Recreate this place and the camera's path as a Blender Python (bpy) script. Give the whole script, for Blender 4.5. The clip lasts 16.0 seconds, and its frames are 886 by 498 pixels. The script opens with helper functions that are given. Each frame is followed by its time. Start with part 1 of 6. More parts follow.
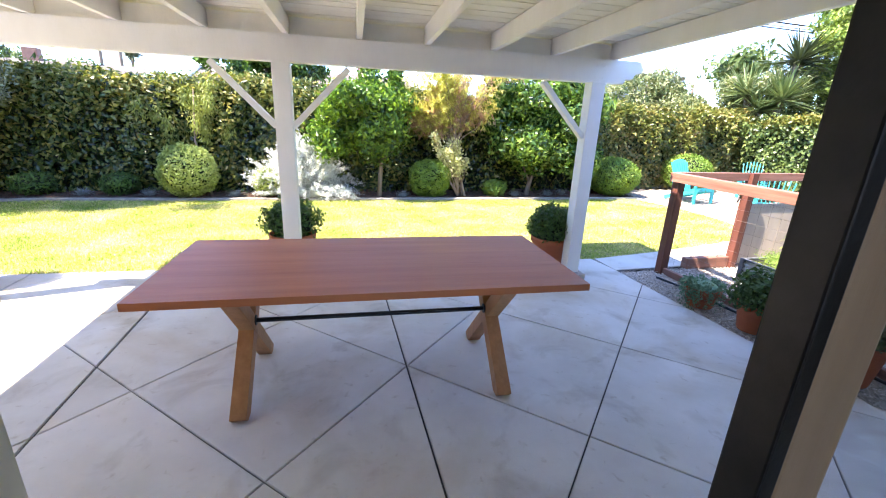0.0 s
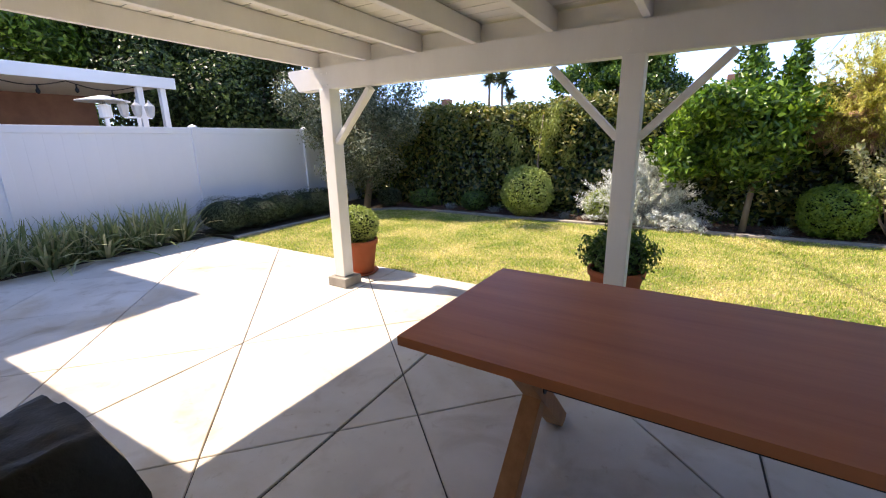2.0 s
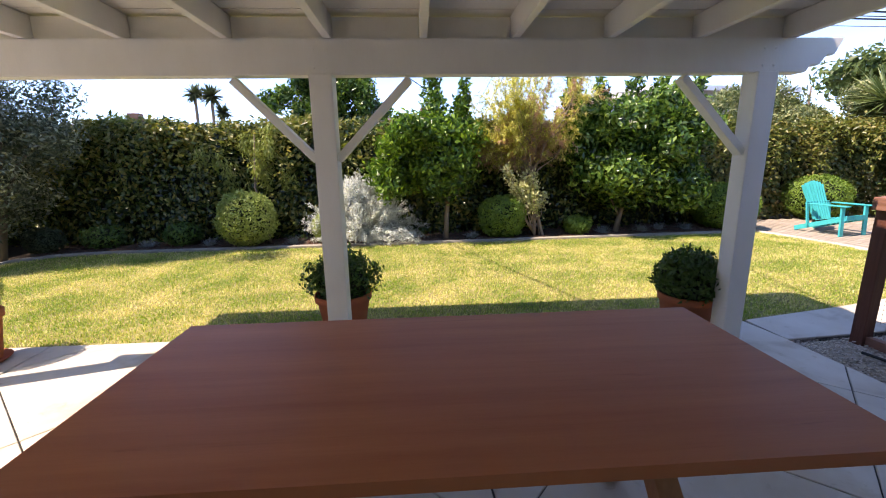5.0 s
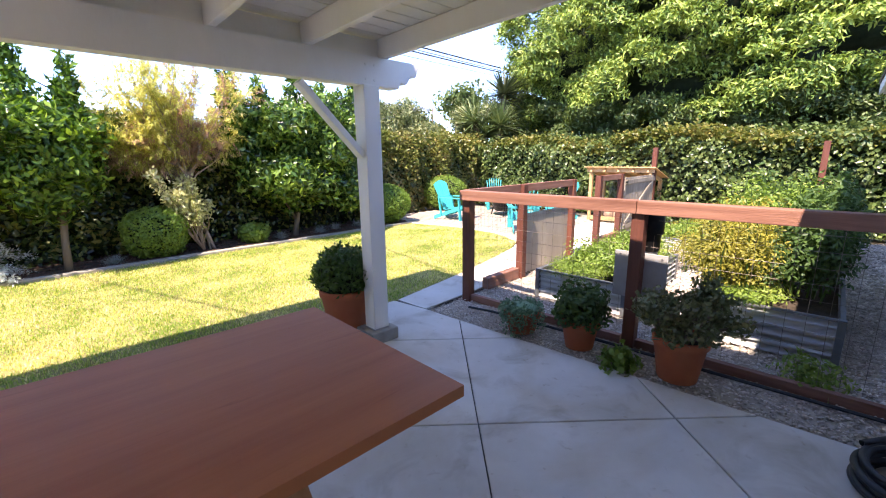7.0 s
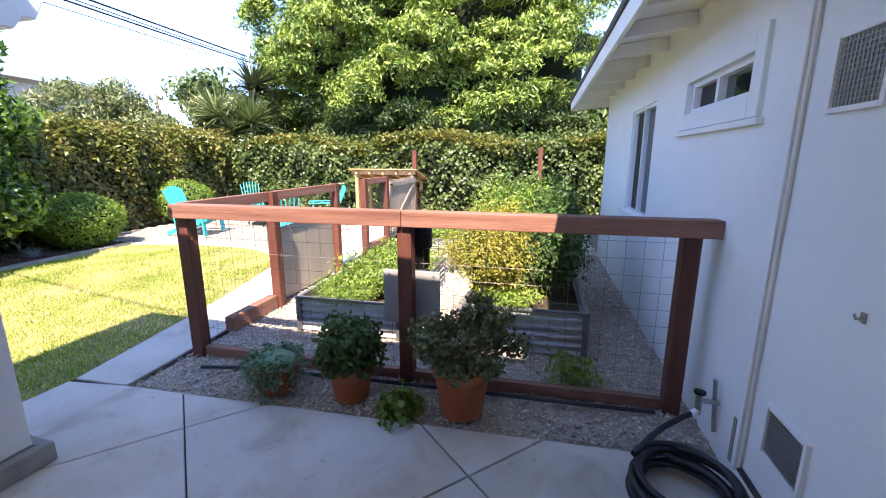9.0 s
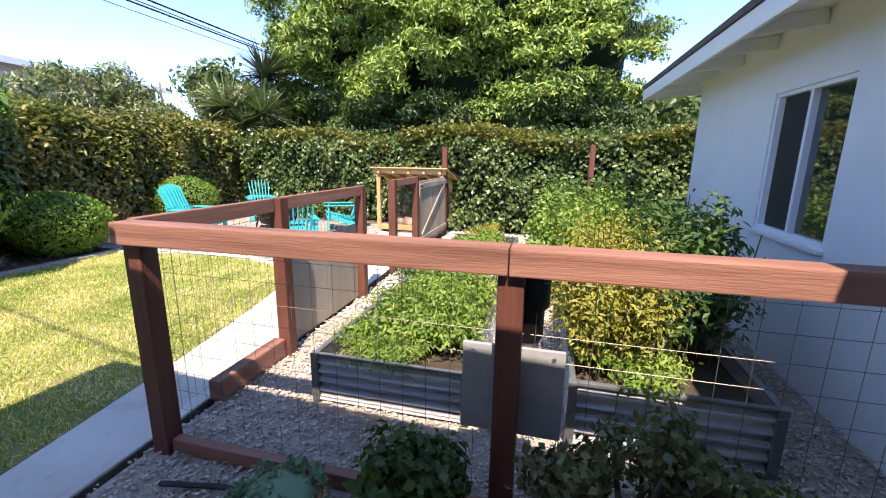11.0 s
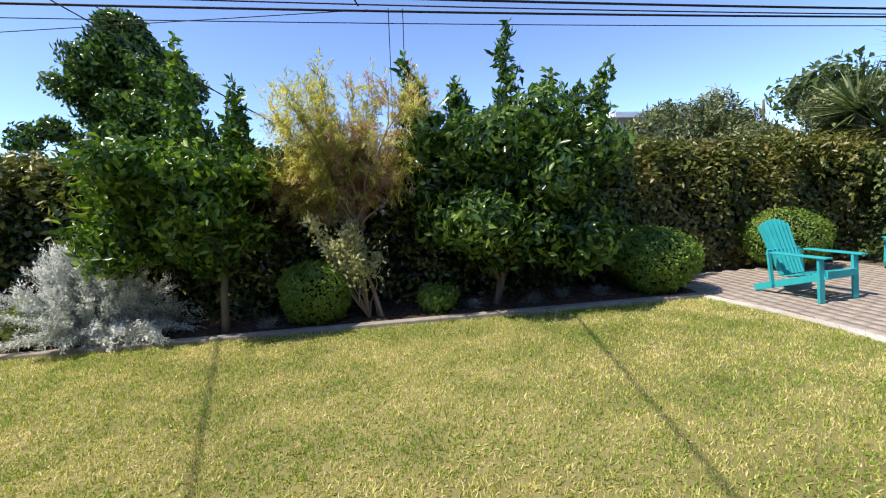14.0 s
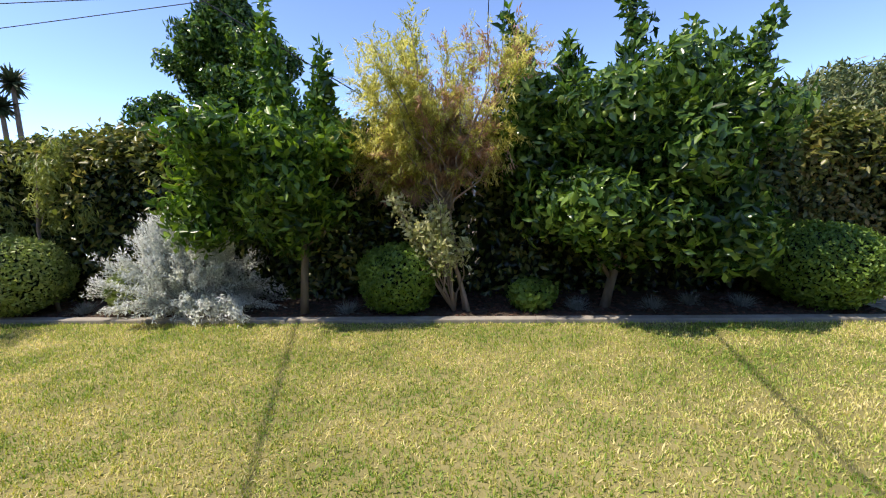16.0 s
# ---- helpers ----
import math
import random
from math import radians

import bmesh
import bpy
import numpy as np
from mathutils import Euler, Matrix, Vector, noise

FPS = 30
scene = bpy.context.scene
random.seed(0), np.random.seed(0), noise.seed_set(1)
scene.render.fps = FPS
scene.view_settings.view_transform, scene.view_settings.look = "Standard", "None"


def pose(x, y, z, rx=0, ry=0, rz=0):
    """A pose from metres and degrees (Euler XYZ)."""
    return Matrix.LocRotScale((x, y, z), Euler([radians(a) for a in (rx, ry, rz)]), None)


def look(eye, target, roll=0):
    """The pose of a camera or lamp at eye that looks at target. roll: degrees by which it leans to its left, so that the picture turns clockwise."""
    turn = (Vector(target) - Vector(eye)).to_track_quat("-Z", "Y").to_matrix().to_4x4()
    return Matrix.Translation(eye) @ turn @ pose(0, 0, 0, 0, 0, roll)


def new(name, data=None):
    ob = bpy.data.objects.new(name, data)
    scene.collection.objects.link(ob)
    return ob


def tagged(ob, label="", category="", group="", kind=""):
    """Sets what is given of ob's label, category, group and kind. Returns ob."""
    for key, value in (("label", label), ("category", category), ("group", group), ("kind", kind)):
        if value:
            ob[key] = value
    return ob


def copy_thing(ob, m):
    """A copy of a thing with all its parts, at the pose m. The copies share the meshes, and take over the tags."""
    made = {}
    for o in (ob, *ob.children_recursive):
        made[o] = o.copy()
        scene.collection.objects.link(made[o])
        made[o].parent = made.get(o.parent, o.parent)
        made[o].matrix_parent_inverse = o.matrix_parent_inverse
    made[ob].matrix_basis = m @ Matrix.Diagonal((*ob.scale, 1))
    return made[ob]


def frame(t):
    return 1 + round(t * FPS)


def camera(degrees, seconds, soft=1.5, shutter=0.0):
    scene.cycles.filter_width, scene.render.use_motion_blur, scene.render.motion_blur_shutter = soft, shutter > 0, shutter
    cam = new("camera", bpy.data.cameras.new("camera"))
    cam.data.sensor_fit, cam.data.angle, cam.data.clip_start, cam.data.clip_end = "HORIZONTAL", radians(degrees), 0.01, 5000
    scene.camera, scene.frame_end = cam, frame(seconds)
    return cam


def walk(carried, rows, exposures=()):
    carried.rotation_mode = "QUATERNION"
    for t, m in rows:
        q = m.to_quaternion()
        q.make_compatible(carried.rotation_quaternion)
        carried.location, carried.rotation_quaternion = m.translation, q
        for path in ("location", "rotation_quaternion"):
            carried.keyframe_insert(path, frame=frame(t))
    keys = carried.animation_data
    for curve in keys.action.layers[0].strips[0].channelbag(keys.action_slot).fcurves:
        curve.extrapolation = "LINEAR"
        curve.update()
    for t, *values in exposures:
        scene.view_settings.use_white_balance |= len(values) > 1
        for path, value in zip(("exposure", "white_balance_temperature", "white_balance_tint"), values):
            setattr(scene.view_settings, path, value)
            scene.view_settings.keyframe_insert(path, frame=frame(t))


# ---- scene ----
cam = camera(93.8, 16.0, soft=1.1)
PATH = [
    (0, (-0.214, -0.065, 1.575), (0.291, 1.776, 0.977), 2.5),
    (0.5, (-0.142, 0.151, 1.547), (0.031, 2.051, 0.946), 1.4),
    (0.6, (-0.14, 0.188, 1.54), (-0.033, 2.094, 0.942), 1.1),
    (1, (-0.169, 0.366, 1.529), (-0.353, 2.268, 0.939), 0.2),
    (1.5, (-0.232, 0.543, 1.514), (-0.793, 2.379, 0.952), -0.9),
    (2, (-0.273, 0.691, 1.471), (-1.217, 2.379, 0.962), -1.1),
    (2.5, (-0.336, 0.789, 1.489), (-1.626, 2.244, 1.021), -1.1),
    (3, (-0.437, 0.903, 1.474), (-1.708, 2.383, 1.033), -1.8),
    (3.2, (-0.44, 0.925, 1.473), (-1.61, 2.487, 1.036), -1.6),
    (3.5, (-0.426, 0.964, 1.464), (-1.381, 2.669, 1.039), -1.1),
    (4, (-0.337, 0.993, 1.488), (-0.87, 2.872, 1.058), -0.6),
    (6.3, (0.086, 0.999, 1.43), (1.096, 2.673, 1.009), -1.2),
    (6.5, (0.127, 0.995, 1.429), (1.26, 2.587, 1.003), -0.8),
    (6.7, (0.154, 0.976, 1.452), (1.406, 2.473, 1.016), -0.5),
    (7, (0.232, 0.988, 1.439), (1.653, 2.33, 1.011), -0.6),
    (7.5, (0.356, 1.076, 1.432), (2.014, 2.112, 1.011), -0.5),
    (8, (0.498, 1.149, 1.434), (2.303, 1.901, 1.014), -0.5),
    (8.3, (0.604, 1.194, 1.414), (2.469, 1.785, 0.999), -0.1),
    (8.5, (0.713, 1.196, 1.427), (2.599, 1.713, 1.008), -0.3),
    (8.7, (0.821, 1.197, 1.438), (2.724, 1.647, 1.017), -0.3),
    (10.8, (1.928, 1.79, 1.413), (3.837, 2.198, 0.976), 0.8),
    (11, (2.008, 1.895, 1.413), (3.901, 2.374, 0.982), 0.8),
    (11.2, (2.088, 2.009, 1.429), (3.958, 2.57, 0.994), 0.7),
    (11.5, (2.173, 2.151, 1.428), (3.991, 2.875, 1.01), 0.4),
    (12, (2.332, 2.322, 1.455), (3.99, 3.367, 1.057), -0.7),
    (12.5, (2.37, 2.52, 1.431), (3.761, 3.91, 1.067), -1.5),
    (12.6, (2.393, 2.57, 1.421), (3.722, 4.023, 1.074), -2.0),
    (13, (2.42, 2.775, 1.414), (3.479, 4.442, 1.102), -2.1),
    (13.5, (2.509, 3.001, 1.42), (3.185, 4.862, 1.141), -2.7),
    (14, (2.634, 3.301, 1.433), (2.9, 5.268, 1.187), -3.2),
    (14.5, (2.542, 3.547, 1.396), (2.448, 5.533, 1.183), -3.4),
    (15, (2.481, 3.734, 1.406), (2.015, 5.67, 1.212), -3.6),
    (15.4, (2.439, 3.841, 1.404), (1.727, 5.7, 1.218), -3.1),
    (15.5, (2.437, 3.867, 1.404), (1.714, 5.721, 1.205), -2.9),
    (16, (2.547, 3.969, 1.386), (2.418, 5.941, 1.08), -1.8),
]
walk(cam, [(t, look(eye, target, roll)) for t, eye, target, roll in PATH],
     [(0.0, 3.72, 7400, 18), (0.6, 3.25, 7500, 18), (1.5, 2.6, 7900, 19), (2.5, 2.15, 8200, 20), (4.0, 2.08, 8500, 20), (6.5, 2.8, 8000, 23), (8.5, 3.05, 7800, 22),
      (11.0, 2.42, 7600, 17), (12.5, 1.88, 7500, 15), (14.0, 1.58, 7350, 14), (16.0, 1.62, 7500, 15)])


# ---------- light ----------
SUN_TO = Vector((-0.66, -0.15, 1.0)).normalized()
world = bpy.data.worlds.new("world")
scene.world = world
world.use_nodes = True
wt = world.node_tree
sky = wt.nodes.new("ShaderNodeTexSky")
sky.sky_type = "NISHITA"
sky.sun_disc = False
sky.sun_elevation = math.asin(SUN_TO.z)
sky.sun_rotation = math.atan2(SUN_TO.x, SUN_TO.y) % (2 * math.pi)
sky.altitude = 50
sky.air_density, sky.dust_density, sky.ozone_density = 0.46, 0.03, 6.5
wt.nodes["Background"].inputs["Strength"].default_value = 0.15
wt.links.new(sky.outputs[0], wt.nodes["Background"].inputs["Color"])
sun_data = bpy.data.lights.new("sun", "SUN")
sun_data.energy = 2.0
sun_data.angle = radians(0.53)
sun_data.color = (1.0, 0.965, 0.91)
sun = new("sun", sun_data)
sun.matrix_world = look(SUN_TO * 30, (0, 0, 0))


# ---------- materials ----------
def node(nt, kind, **inputs):
    n = nt.nodes.new(kind)
    for k, v in inputs.items():
        n.inputs[k.replace("_", " ")].default_value = v
    return n


def surface(name, cols, scale=4.0, rough=0.7, bump=0.15, bump_scale=60.0, metal=0.0, vary=0.0, stain=0.35,
            stretch=(1, 1, 1), islands=False, spec=0.4, coat=0.0, blotch=None):
    """Noise-mottled surface: cols = (dark, light) mixed at two scales, with bump and a per-object or per-island shift."""
    m = bpy.data.materials.new(name)
    m.use_nodes = True
    nt = m.node_tree
    b = nt.nodes["Principled BSDF"]
    tc = node(nt, "ShaderNodeTexCoord")
    mp = node(nt, "ShaderNodeMapping")
    mp.inputs["Scale"].default_value = stretch
    nt.links.new(tc.outputs["Object"], mp.inputs["Vector"])
    n1 = node(nt, "ShaderNodeTexNoise", Scale=scale, Detail=5.0, Roughness=0.6)
    n2 = node(nt, "ShaderNodeTexNoise", Scale=scale * 0.17, Detail=3.0, Roughness=0.5)
    n3 = node(nt, "ShaderNodeTexNoise", Scale=bump_scale, Detail=4.0, Roughness=0.6)
    for n in (n1, n2, n3):
        nt.links.new(mp.outputs[0], n.inputs["Vector"])
    ramp = node(nt, "ShaderNodeValToRGB")
    ramp.color_ramp.elements[0].position, ramp.color_ramp.elements[1].position = 0.32, 0.68
    ramp.color_ramp.elements[0].color = (*cols[0], 1)
    ramp.color_ramp.elements[1].color = (*cols[1], 1)
    mixf = node(nt, "ShaderNodeMath")
    mixf.operation = "MULTIPLY_ADD"
    nt.links.new(n2.outputs["Fac"], mixf.inputs[0])
    mixf.inputs[1].default_value = stain
    sub = node(nt, "ShaderNodeMath")
    sub.operation = "MULTIPLY_ADD"
    nt.links.new(n1.outputs["Fac"], sub.inputs[0])
    sub.inputs[1].default_value = 1 - stain
    sub.inputs[2].default_value = 0.0
    nt.links.new(sub.outputs[0], mixf.inputs[2])
    nt.links.new(mixf.outputs[0], ramp.inputs["Fac"])
    out = ramp.outputs["Color"]
    if vary:
        if islands:
            src = node(nt, "ShaderNodeNewGeometry").outputs["Random Per Island"]
        else:
            src = node(nt, "ShaderNodeObjectInfo").outputs["Random"]
        mr = node(nt, "ShaderNodeMapRange")
        nt.links.new(src, mr.inputs["Value"])
        mr.inputs["To Min"].default_value, mr.inputs["To Max"].default_value = 1 - vary, 1 + vary
        hs = node(nt, "ShaderNodeHueSaturation")
        nt.links.new(mr.outputs[0], hs.inputs["Value"])
        nt.links.new(out, hs.inputs["Color"])
        out = hs.outputs["Color"]
    if blotch:
        for size, lo_, hi_, amount, tone in blotch:
            nb = node(nt, "ShaderNodeTexNoise", Scale=size, Detail=6.0, Roughness=0.55, Distortion=0.6)
            nt.links.new(mp.outputs[0], nb.inputs["Vector"])
            mr = node(nt, "ShaderNodeMapRange")
            nt.links.new(nb.outputs["Fac"], mr.inputs["Value"])
            mr.inputs["From Min"].default_value, mr.inputs["From Max"].default_value = lo_, hi_
            mr.inputs["To Max"].default_value = amount
            mx = nt.nodes.new("ShaderNodeMixRGB")
            mx.blend_type = "MULTIPLY"
            nt.links.new(mr.outputs[0], mx.inputs[0])
            nt.links.new(out, mx.inputs[1])
            mx.inputs[2].default_value = (*tone, 1)
            out = mx.outputs[0]
    nt.links.new(out, b.inputs["Base Color"])
    b.inputs["Roughness"].default_value = rough
    b.inputs["Metallic"].default_value = metal
    b.inputs["Specular IOR Level"].default_value = spec
    b.inputs["Coat Weight"].default_value = coat
    if bump:
        bp = node(nt, "ShaderNodeBump", Strength=bump, Distance=0.01)
        nt.links.new(n3.outputs["Fac"], bp.inputs["Height"])
        nt.links.new(bp.outputs[0], b.inputs["Normal"])
    return m


def leafy(name, cols, rough=0.45, trans=0.25, spread=0.5, spec=0.4, nscale=1.6, gain=1.2):
    """Leaf colours picked leaf by leaf between several tones, with light passing through."""
    m = bpy.data.materials.new(name)
    m.use_nodes = True
    nt = m.node_tree
    b = nt.nodes["Principled BSDF"]
    geo = node(nt, "ShaderNodeNewGeometry")
    ramp = node(nt, "ShaderNodeValToRGB")
    while len(ramp.color_ramp.elements) < len(cols):
        ramp.color_ramp.elements.new(0.5)
    for i, c in enumerate(cols):
        ramp.color_ramp.elements[i].position = i / max(1, len(cols) - 1)
        ramp.color_ramp.elements[i].color = (*c, 1)
    tc = node(nt, "ShaderNodeTexCoord")
    nz = node(nt, "ShaderNodeTexNoise", Scale=nscale, Detail=4.0)
    nt.links.new(tc.outputs["Object"], nz.inputs["Vector"])
    mul = node(nt, "ShaderNodeMath")
    mul.operation = "MULTIPLY_ADD"
    nt.links.new(geo.outputs["Random Per Island"], mul.inputs[0])
    mul.inputs[1].default_value = spread
    add = node(nt, "ShaderNodeMath")
    add.operation = "MULTIPLY_ADD"
    nt.links.new(nz.outputs["Fac"], add.inputs[0])
    add.inputs[1].default_value = gain
    add.inputs[2].default_value = 0.25 - gain / 2
    nt.links.new(add.outputs[0], mul.inputs[2])
    sub = node(nt, "ShaderNodeMath")
    sub.operation = "SUBTRACT"
    nt.links.new(mul.outputs[0], sub.inputs[0])
    sub.inputs[1].default_value = spread / 2 - 0.25
    nt.links.new(sub.outputs[0], ramp.inputs["Fac"])
    nt.links.new(ramp.outputs[0], b.inputs["Base Color"])
    b.inputs["Roughness"].default_value = rough
    b.inputs["Specular IOR Level"].default_value = spec
    tr = node(nt, "ShaderNodeBsdfTranslucent")
    hs = node(nt, "ShaderNodeHueSaturation")
    hs.inputs["Value"].default_value = 1.5
    hs.inputs["Saturation"].default_value = 1.1
    nt.links.new(ramp.outputs[0], hs.inputs["Color"])
    nt.links.new(hs.outputs[0], tr.inputs["Color"])
    mx = node(nt, "ShaderNodeMixShader")
    mx.inputs[0].default_value = trans
    nt.links.new(b.outputs[0], mx.inputs[1])
    nt.links.new(tr.outputs[0], mx.inputs[2])
    nt.links.new(mx.outputs[0], nt.nodes["Material Output"].inputs["Surface"])
    return m


M = {}
M["concrete"] = surface("concrete", ((0.49, 0.455, 0.40), (0.70, 0.675, 0.63)), 1.7, 0.8, 0.12, 140, vary=0.05, stain=0.45,
                        blotch=((0.9, 0.50, 0.68, 0.85, (0.80, 0.69, 0.54)), (2.6, 0.54, 0.70, 0.8, (0.70, 0.66, 0.60)), (14.0, 0.62, 0.74, 0.7, (0.72, 0.66, 0.58))))
M["joint"] = surface("joint_filler", ((0.035, 0.034, 0.033), (0.07, 0.065, 0.06)), 30, 0.9, 0.3)
# Kerb tone is darkened: shade of overhanging plants put into the colour.
M["kerb"] = surface("kerb_concrete", ((0.22, 0.20, 0.17), (0.40, 0.37, 0.32)), 7, 0.85, 0.3, 90, vary=0.08)
M["paver"] = surface("paver", ((0.30, 0.25, 0.21), (0.41, 0.355, 0.30)), 6, 0.85, 0.3, 80, vary=0.08, islands=True)
M["soil"] = surface("soil", ((0.035, 0.025, 0.018), (0.09, 0.065, 0.045)), 12, 0.95, 0.8, 50)
M["mulch"] = surface("mulch", ((0.06, 0.03, 0.02), (0.16, 0.085, 0.06)), 20, 0.9, 0.4, 60, vary=0.5, islands=True)
M["turf"] = surface("turf_base", ((0.16, 0.155, 0.05), (0.34, 0.295, 0.13)), 3.0, 0.95, 0.8, 120, stain=0.6)
M["ground"] = surface("ground", ((0.10, 0.085, 0.06), (0.2, 0.17, 0.12)), 0.6, 0.95, 0.4, 10)
M["gravel"] = surface("gravel_stone", ((0.38, 0.325, 0.275), (0.74, 0.66, 0.58)), 9, 0.8, 0.3, 120, vary=0.28, islands=True)
M["gravel_bed"] = surface("gravel_bed", ((0.30, 0.25, 0.205), (0.5, 0.43, 0.365)), 25, 0.95, 0.8, 90)
M["stucco"] = surface("stucco_white", ((0.80, 0.80, 0.79), (0.87, 0.87, 0.855)), 3, 0.9, 0.35, 220, stain=0.5)
M["paint"] = surface("painted_timber", ((0.80, 0.785, 0.73), (0.88, 0.87, 0.82)), 5, 0.55, 0.12, 70, stretch=(1, 1, 0.4), vary=0.02)
M["boards"] = surface("painted_boards", ((0.80, 0.775, 0.68), (0.88, 0.855, 0.77)), 4, 0.65, 0.15, 60, vary=0.06, islands=True)
M["brick"] = surface("painted_brick", ((0.64, 0.63, 0.50), (0.76, 0.75, 0.61)), 8, 0.8, 0.4, 90, vary=0.05)
M["mortar"] = surface("painted_mortar", ((0.50, 0.48, 0.38), (0.62, 0.60, 0.48)), 14, 0.9, 0.4)
M["vinyl"] = surface("vinyl_white", ((0.80, 0.82, 0.85), (0.86, 0.87, 0.89)), 2, 0.4, 0.02, 40, stain=0.6)
M["tabletop"] = surface("stained_tabletop", ((0.38, 0.11, 0.042), (0.56, 0.205, 0.085)), 5, 0.42, 0.06, 50, stretch=(0.16, 2.2, 1), stain=0.45, spec=0.22,
                        blotch=((9.0, 0.66, 0.74, 0.6, (0.45, 0.30, 0.25)), (1.3, 0.5, 0.7, 0.35, (0.75, 0.7, 0.7))))
M["legwood"] = surface("leg_wood", ((0.30, 0.125, 0.045), (0.46, 0.215, 0.085)), 7, 0.5, 0.15, 60, stretch=(3, 3, 0.3), stain=0.3)
M["steel_black"] = surface("black_steel", ((0.012, 0.012, 0.013), (0.025, 0.025, 0.026)), 20, 0.45, 0.05, metal=0.6)
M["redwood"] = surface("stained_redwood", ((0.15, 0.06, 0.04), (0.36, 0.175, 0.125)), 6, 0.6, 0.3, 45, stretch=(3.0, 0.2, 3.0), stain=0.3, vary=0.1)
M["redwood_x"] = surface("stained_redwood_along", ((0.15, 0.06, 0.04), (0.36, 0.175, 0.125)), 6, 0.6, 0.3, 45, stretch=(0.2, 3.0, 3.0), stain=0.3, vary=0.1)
# Uprights: the same stain, darkened in the colour for the shade on them.
M["redwood_v"] = surface("stained_redwood_shaded", ((0.075, 0.024, 0.017), (0.17, 0.058, 0.038)), 6, 0.6, 0.3, 45, stretch=(2.5, 2.5, 0.25), stain=0.35, vary=0.12)
M["pine"] = surface("new_pine", ((0.42, 0.25, 0.11), (0.6, 0.39, 0.2)), 7, 0.6, 0.15, 50, stretch=(0.4, 2.5, 2.5), vary=0.1)
M["grey_wood"] = surface("weathered_board", ((0.22, 0.185, 0.15), (0.38, 0.33, 0.27)), 5, 0.8, 0.3, 50, stretch=(2.5, 2.5, 0.3), vary=0.1)
M["ply"] = surface("weathered_plywood", ((0.28, 0.24, 0.19), (0.42, 0.37, 0.30)), 4, 0.8, 0.2, 60, stretch=(1, 1, 0.25), vary=0.06)
M["grey_board"] = surface("grey_board", ((0.27, 0.27, 0.275), (0.36, 0.36, 0.365)), 9, 0.7, 0.2, 80)
M["galv"] = surface("galvanised_steel", ((0.60, 0.61, 0.63), (0.78, 0.80, 0.82)), 8, 0.45, 0.05, 40, metal=0.25)
M["galv_dark"] = surface("zinc_trim", ((0.13, 0.14, 0.15), (0.22, 0.23, 0.24)), 8, 0.5, 0.1, 40, metal=0.5)
M["wire"] = surface("fence_wire", ((0.16, 0.12, 0.10), (0.34, 0.30, 0.27)), 9, 0.5, 0.0, metal=0.7)
M["terracotta"] = surface("terracotta", ((0.37, 0.09, 0.037), (0.49, 0.15, 0.066)), 5, 0.8, 0.2, 90, stain=0.5, vary=0.08)
M["terra_pale"] = surface("terracotta_limed", ((0.45, 0.30, 0.22), (0.58, 0.43, 0.34)), 8, 0.85, 0.2, 90)
M["teal"] = surface("teal_resin", ((0.012, 0.39, 0.43), (0.02, 0.47, 0.50)), 6, 0.45, 0.05, 60, vary=0.05)
M["black_cover"] = surface("black_vinyl_cover", ((0.012, 0.012, 0.014), (0.028, 0.028, 0.031)), 9, 0.5, 0.6, 18)
M["hose"] = surface("rubber_hose", ((0.012, 0.014, 0.017), (0.03, 0.033, 0.038)), 12, 0.5, 0.1)
M["glass_dark"] = surface("window_screen", ((0.018, 0.019, 0.02), (0.03, 0.031, 0.033)), 30, 0.6, 0.1, 300)
M["metal"] = surface("dull_metal", ((0.35, 0.34, 0.32), (0.5, 0.49, 0.47)), 20, 0.4, 0.1, metal=0.9)
M["grille"] = surface("vent_mesh", ((0.26, 0.25, 0.24), (0.34, 0.33, 0.32)), 40, 0.7, 0.4, 300)
M["shingle"] = surface("roof_shingle", ((0.085, 0.07, 0.06), (0.15, 0.125, 0.105)), 8, 0.95, 0.6, 30, stretch=(1, 1, 3), vary=0.1)
M["shingle_pale"] = surface("roof_shingle_pale", ((0.42, 0.40, 0.39), (0.56, 0.54, 0.52)), 8, 0.95, 0.5, 30)
M["wall_grey"] = surface("house_wall_grey", ((0.42, 0.44, 0.45), (0.52, 0.54, 0.55)), 2, 0.9, 0.2, 60)
M["wall_red"] = surface("house_wall_brown", ((0.20, 0.10, 0.07), (0.30, 0.16, 0.11)), 4, 0.9, 0.3, 40)
M["wood_dark"] = surface("door_wood", ((0.26, 0.17, 0.10), (0.38, 0.26, 0.16)), 6, 0.5, 0.1, 60, stretch=(3, 3, 0.3))
M["cream"] = surface("cream_paint", ((0.62, 0.58, 0.5), (0.7, 0.66, 0.58)), 4, 0.6, 0.1)
M["bark"] = surface("bark", ((0.10, 0.075, 0.055), (0.23, 0.18, 0.135)), 9, 0.9, 0.8, 40, stretch=(1.5, 1.5, 0.35))
M["bark_pale"] = surface("bark_pale", ((0.22, 0.16, 0.12), (0.38, 0.30, 0.24)), 9, 0.9, 0.6, 40, stretch=(1.5, 1.5, 0.35))
# Dark green for filler cores: shade among the leaves put into the colour.
M["core"] = surface("core_filler", ((0.008, 0.014, 0.006), (0.022, 0.034, 0.013)), 9, 1.0, 0.9, 20)
M["cable"] = surface("cable", ((0.010, 0.010, 0.011), (0.02, 0.02, 0.02)), 5, 0.7, 0.0)
M["fruit"] = surface("green_citrus", ((0.14, 0.22, 0.03), (0.3, 0.36, 0.06)), 20, 0.4, 0.1)
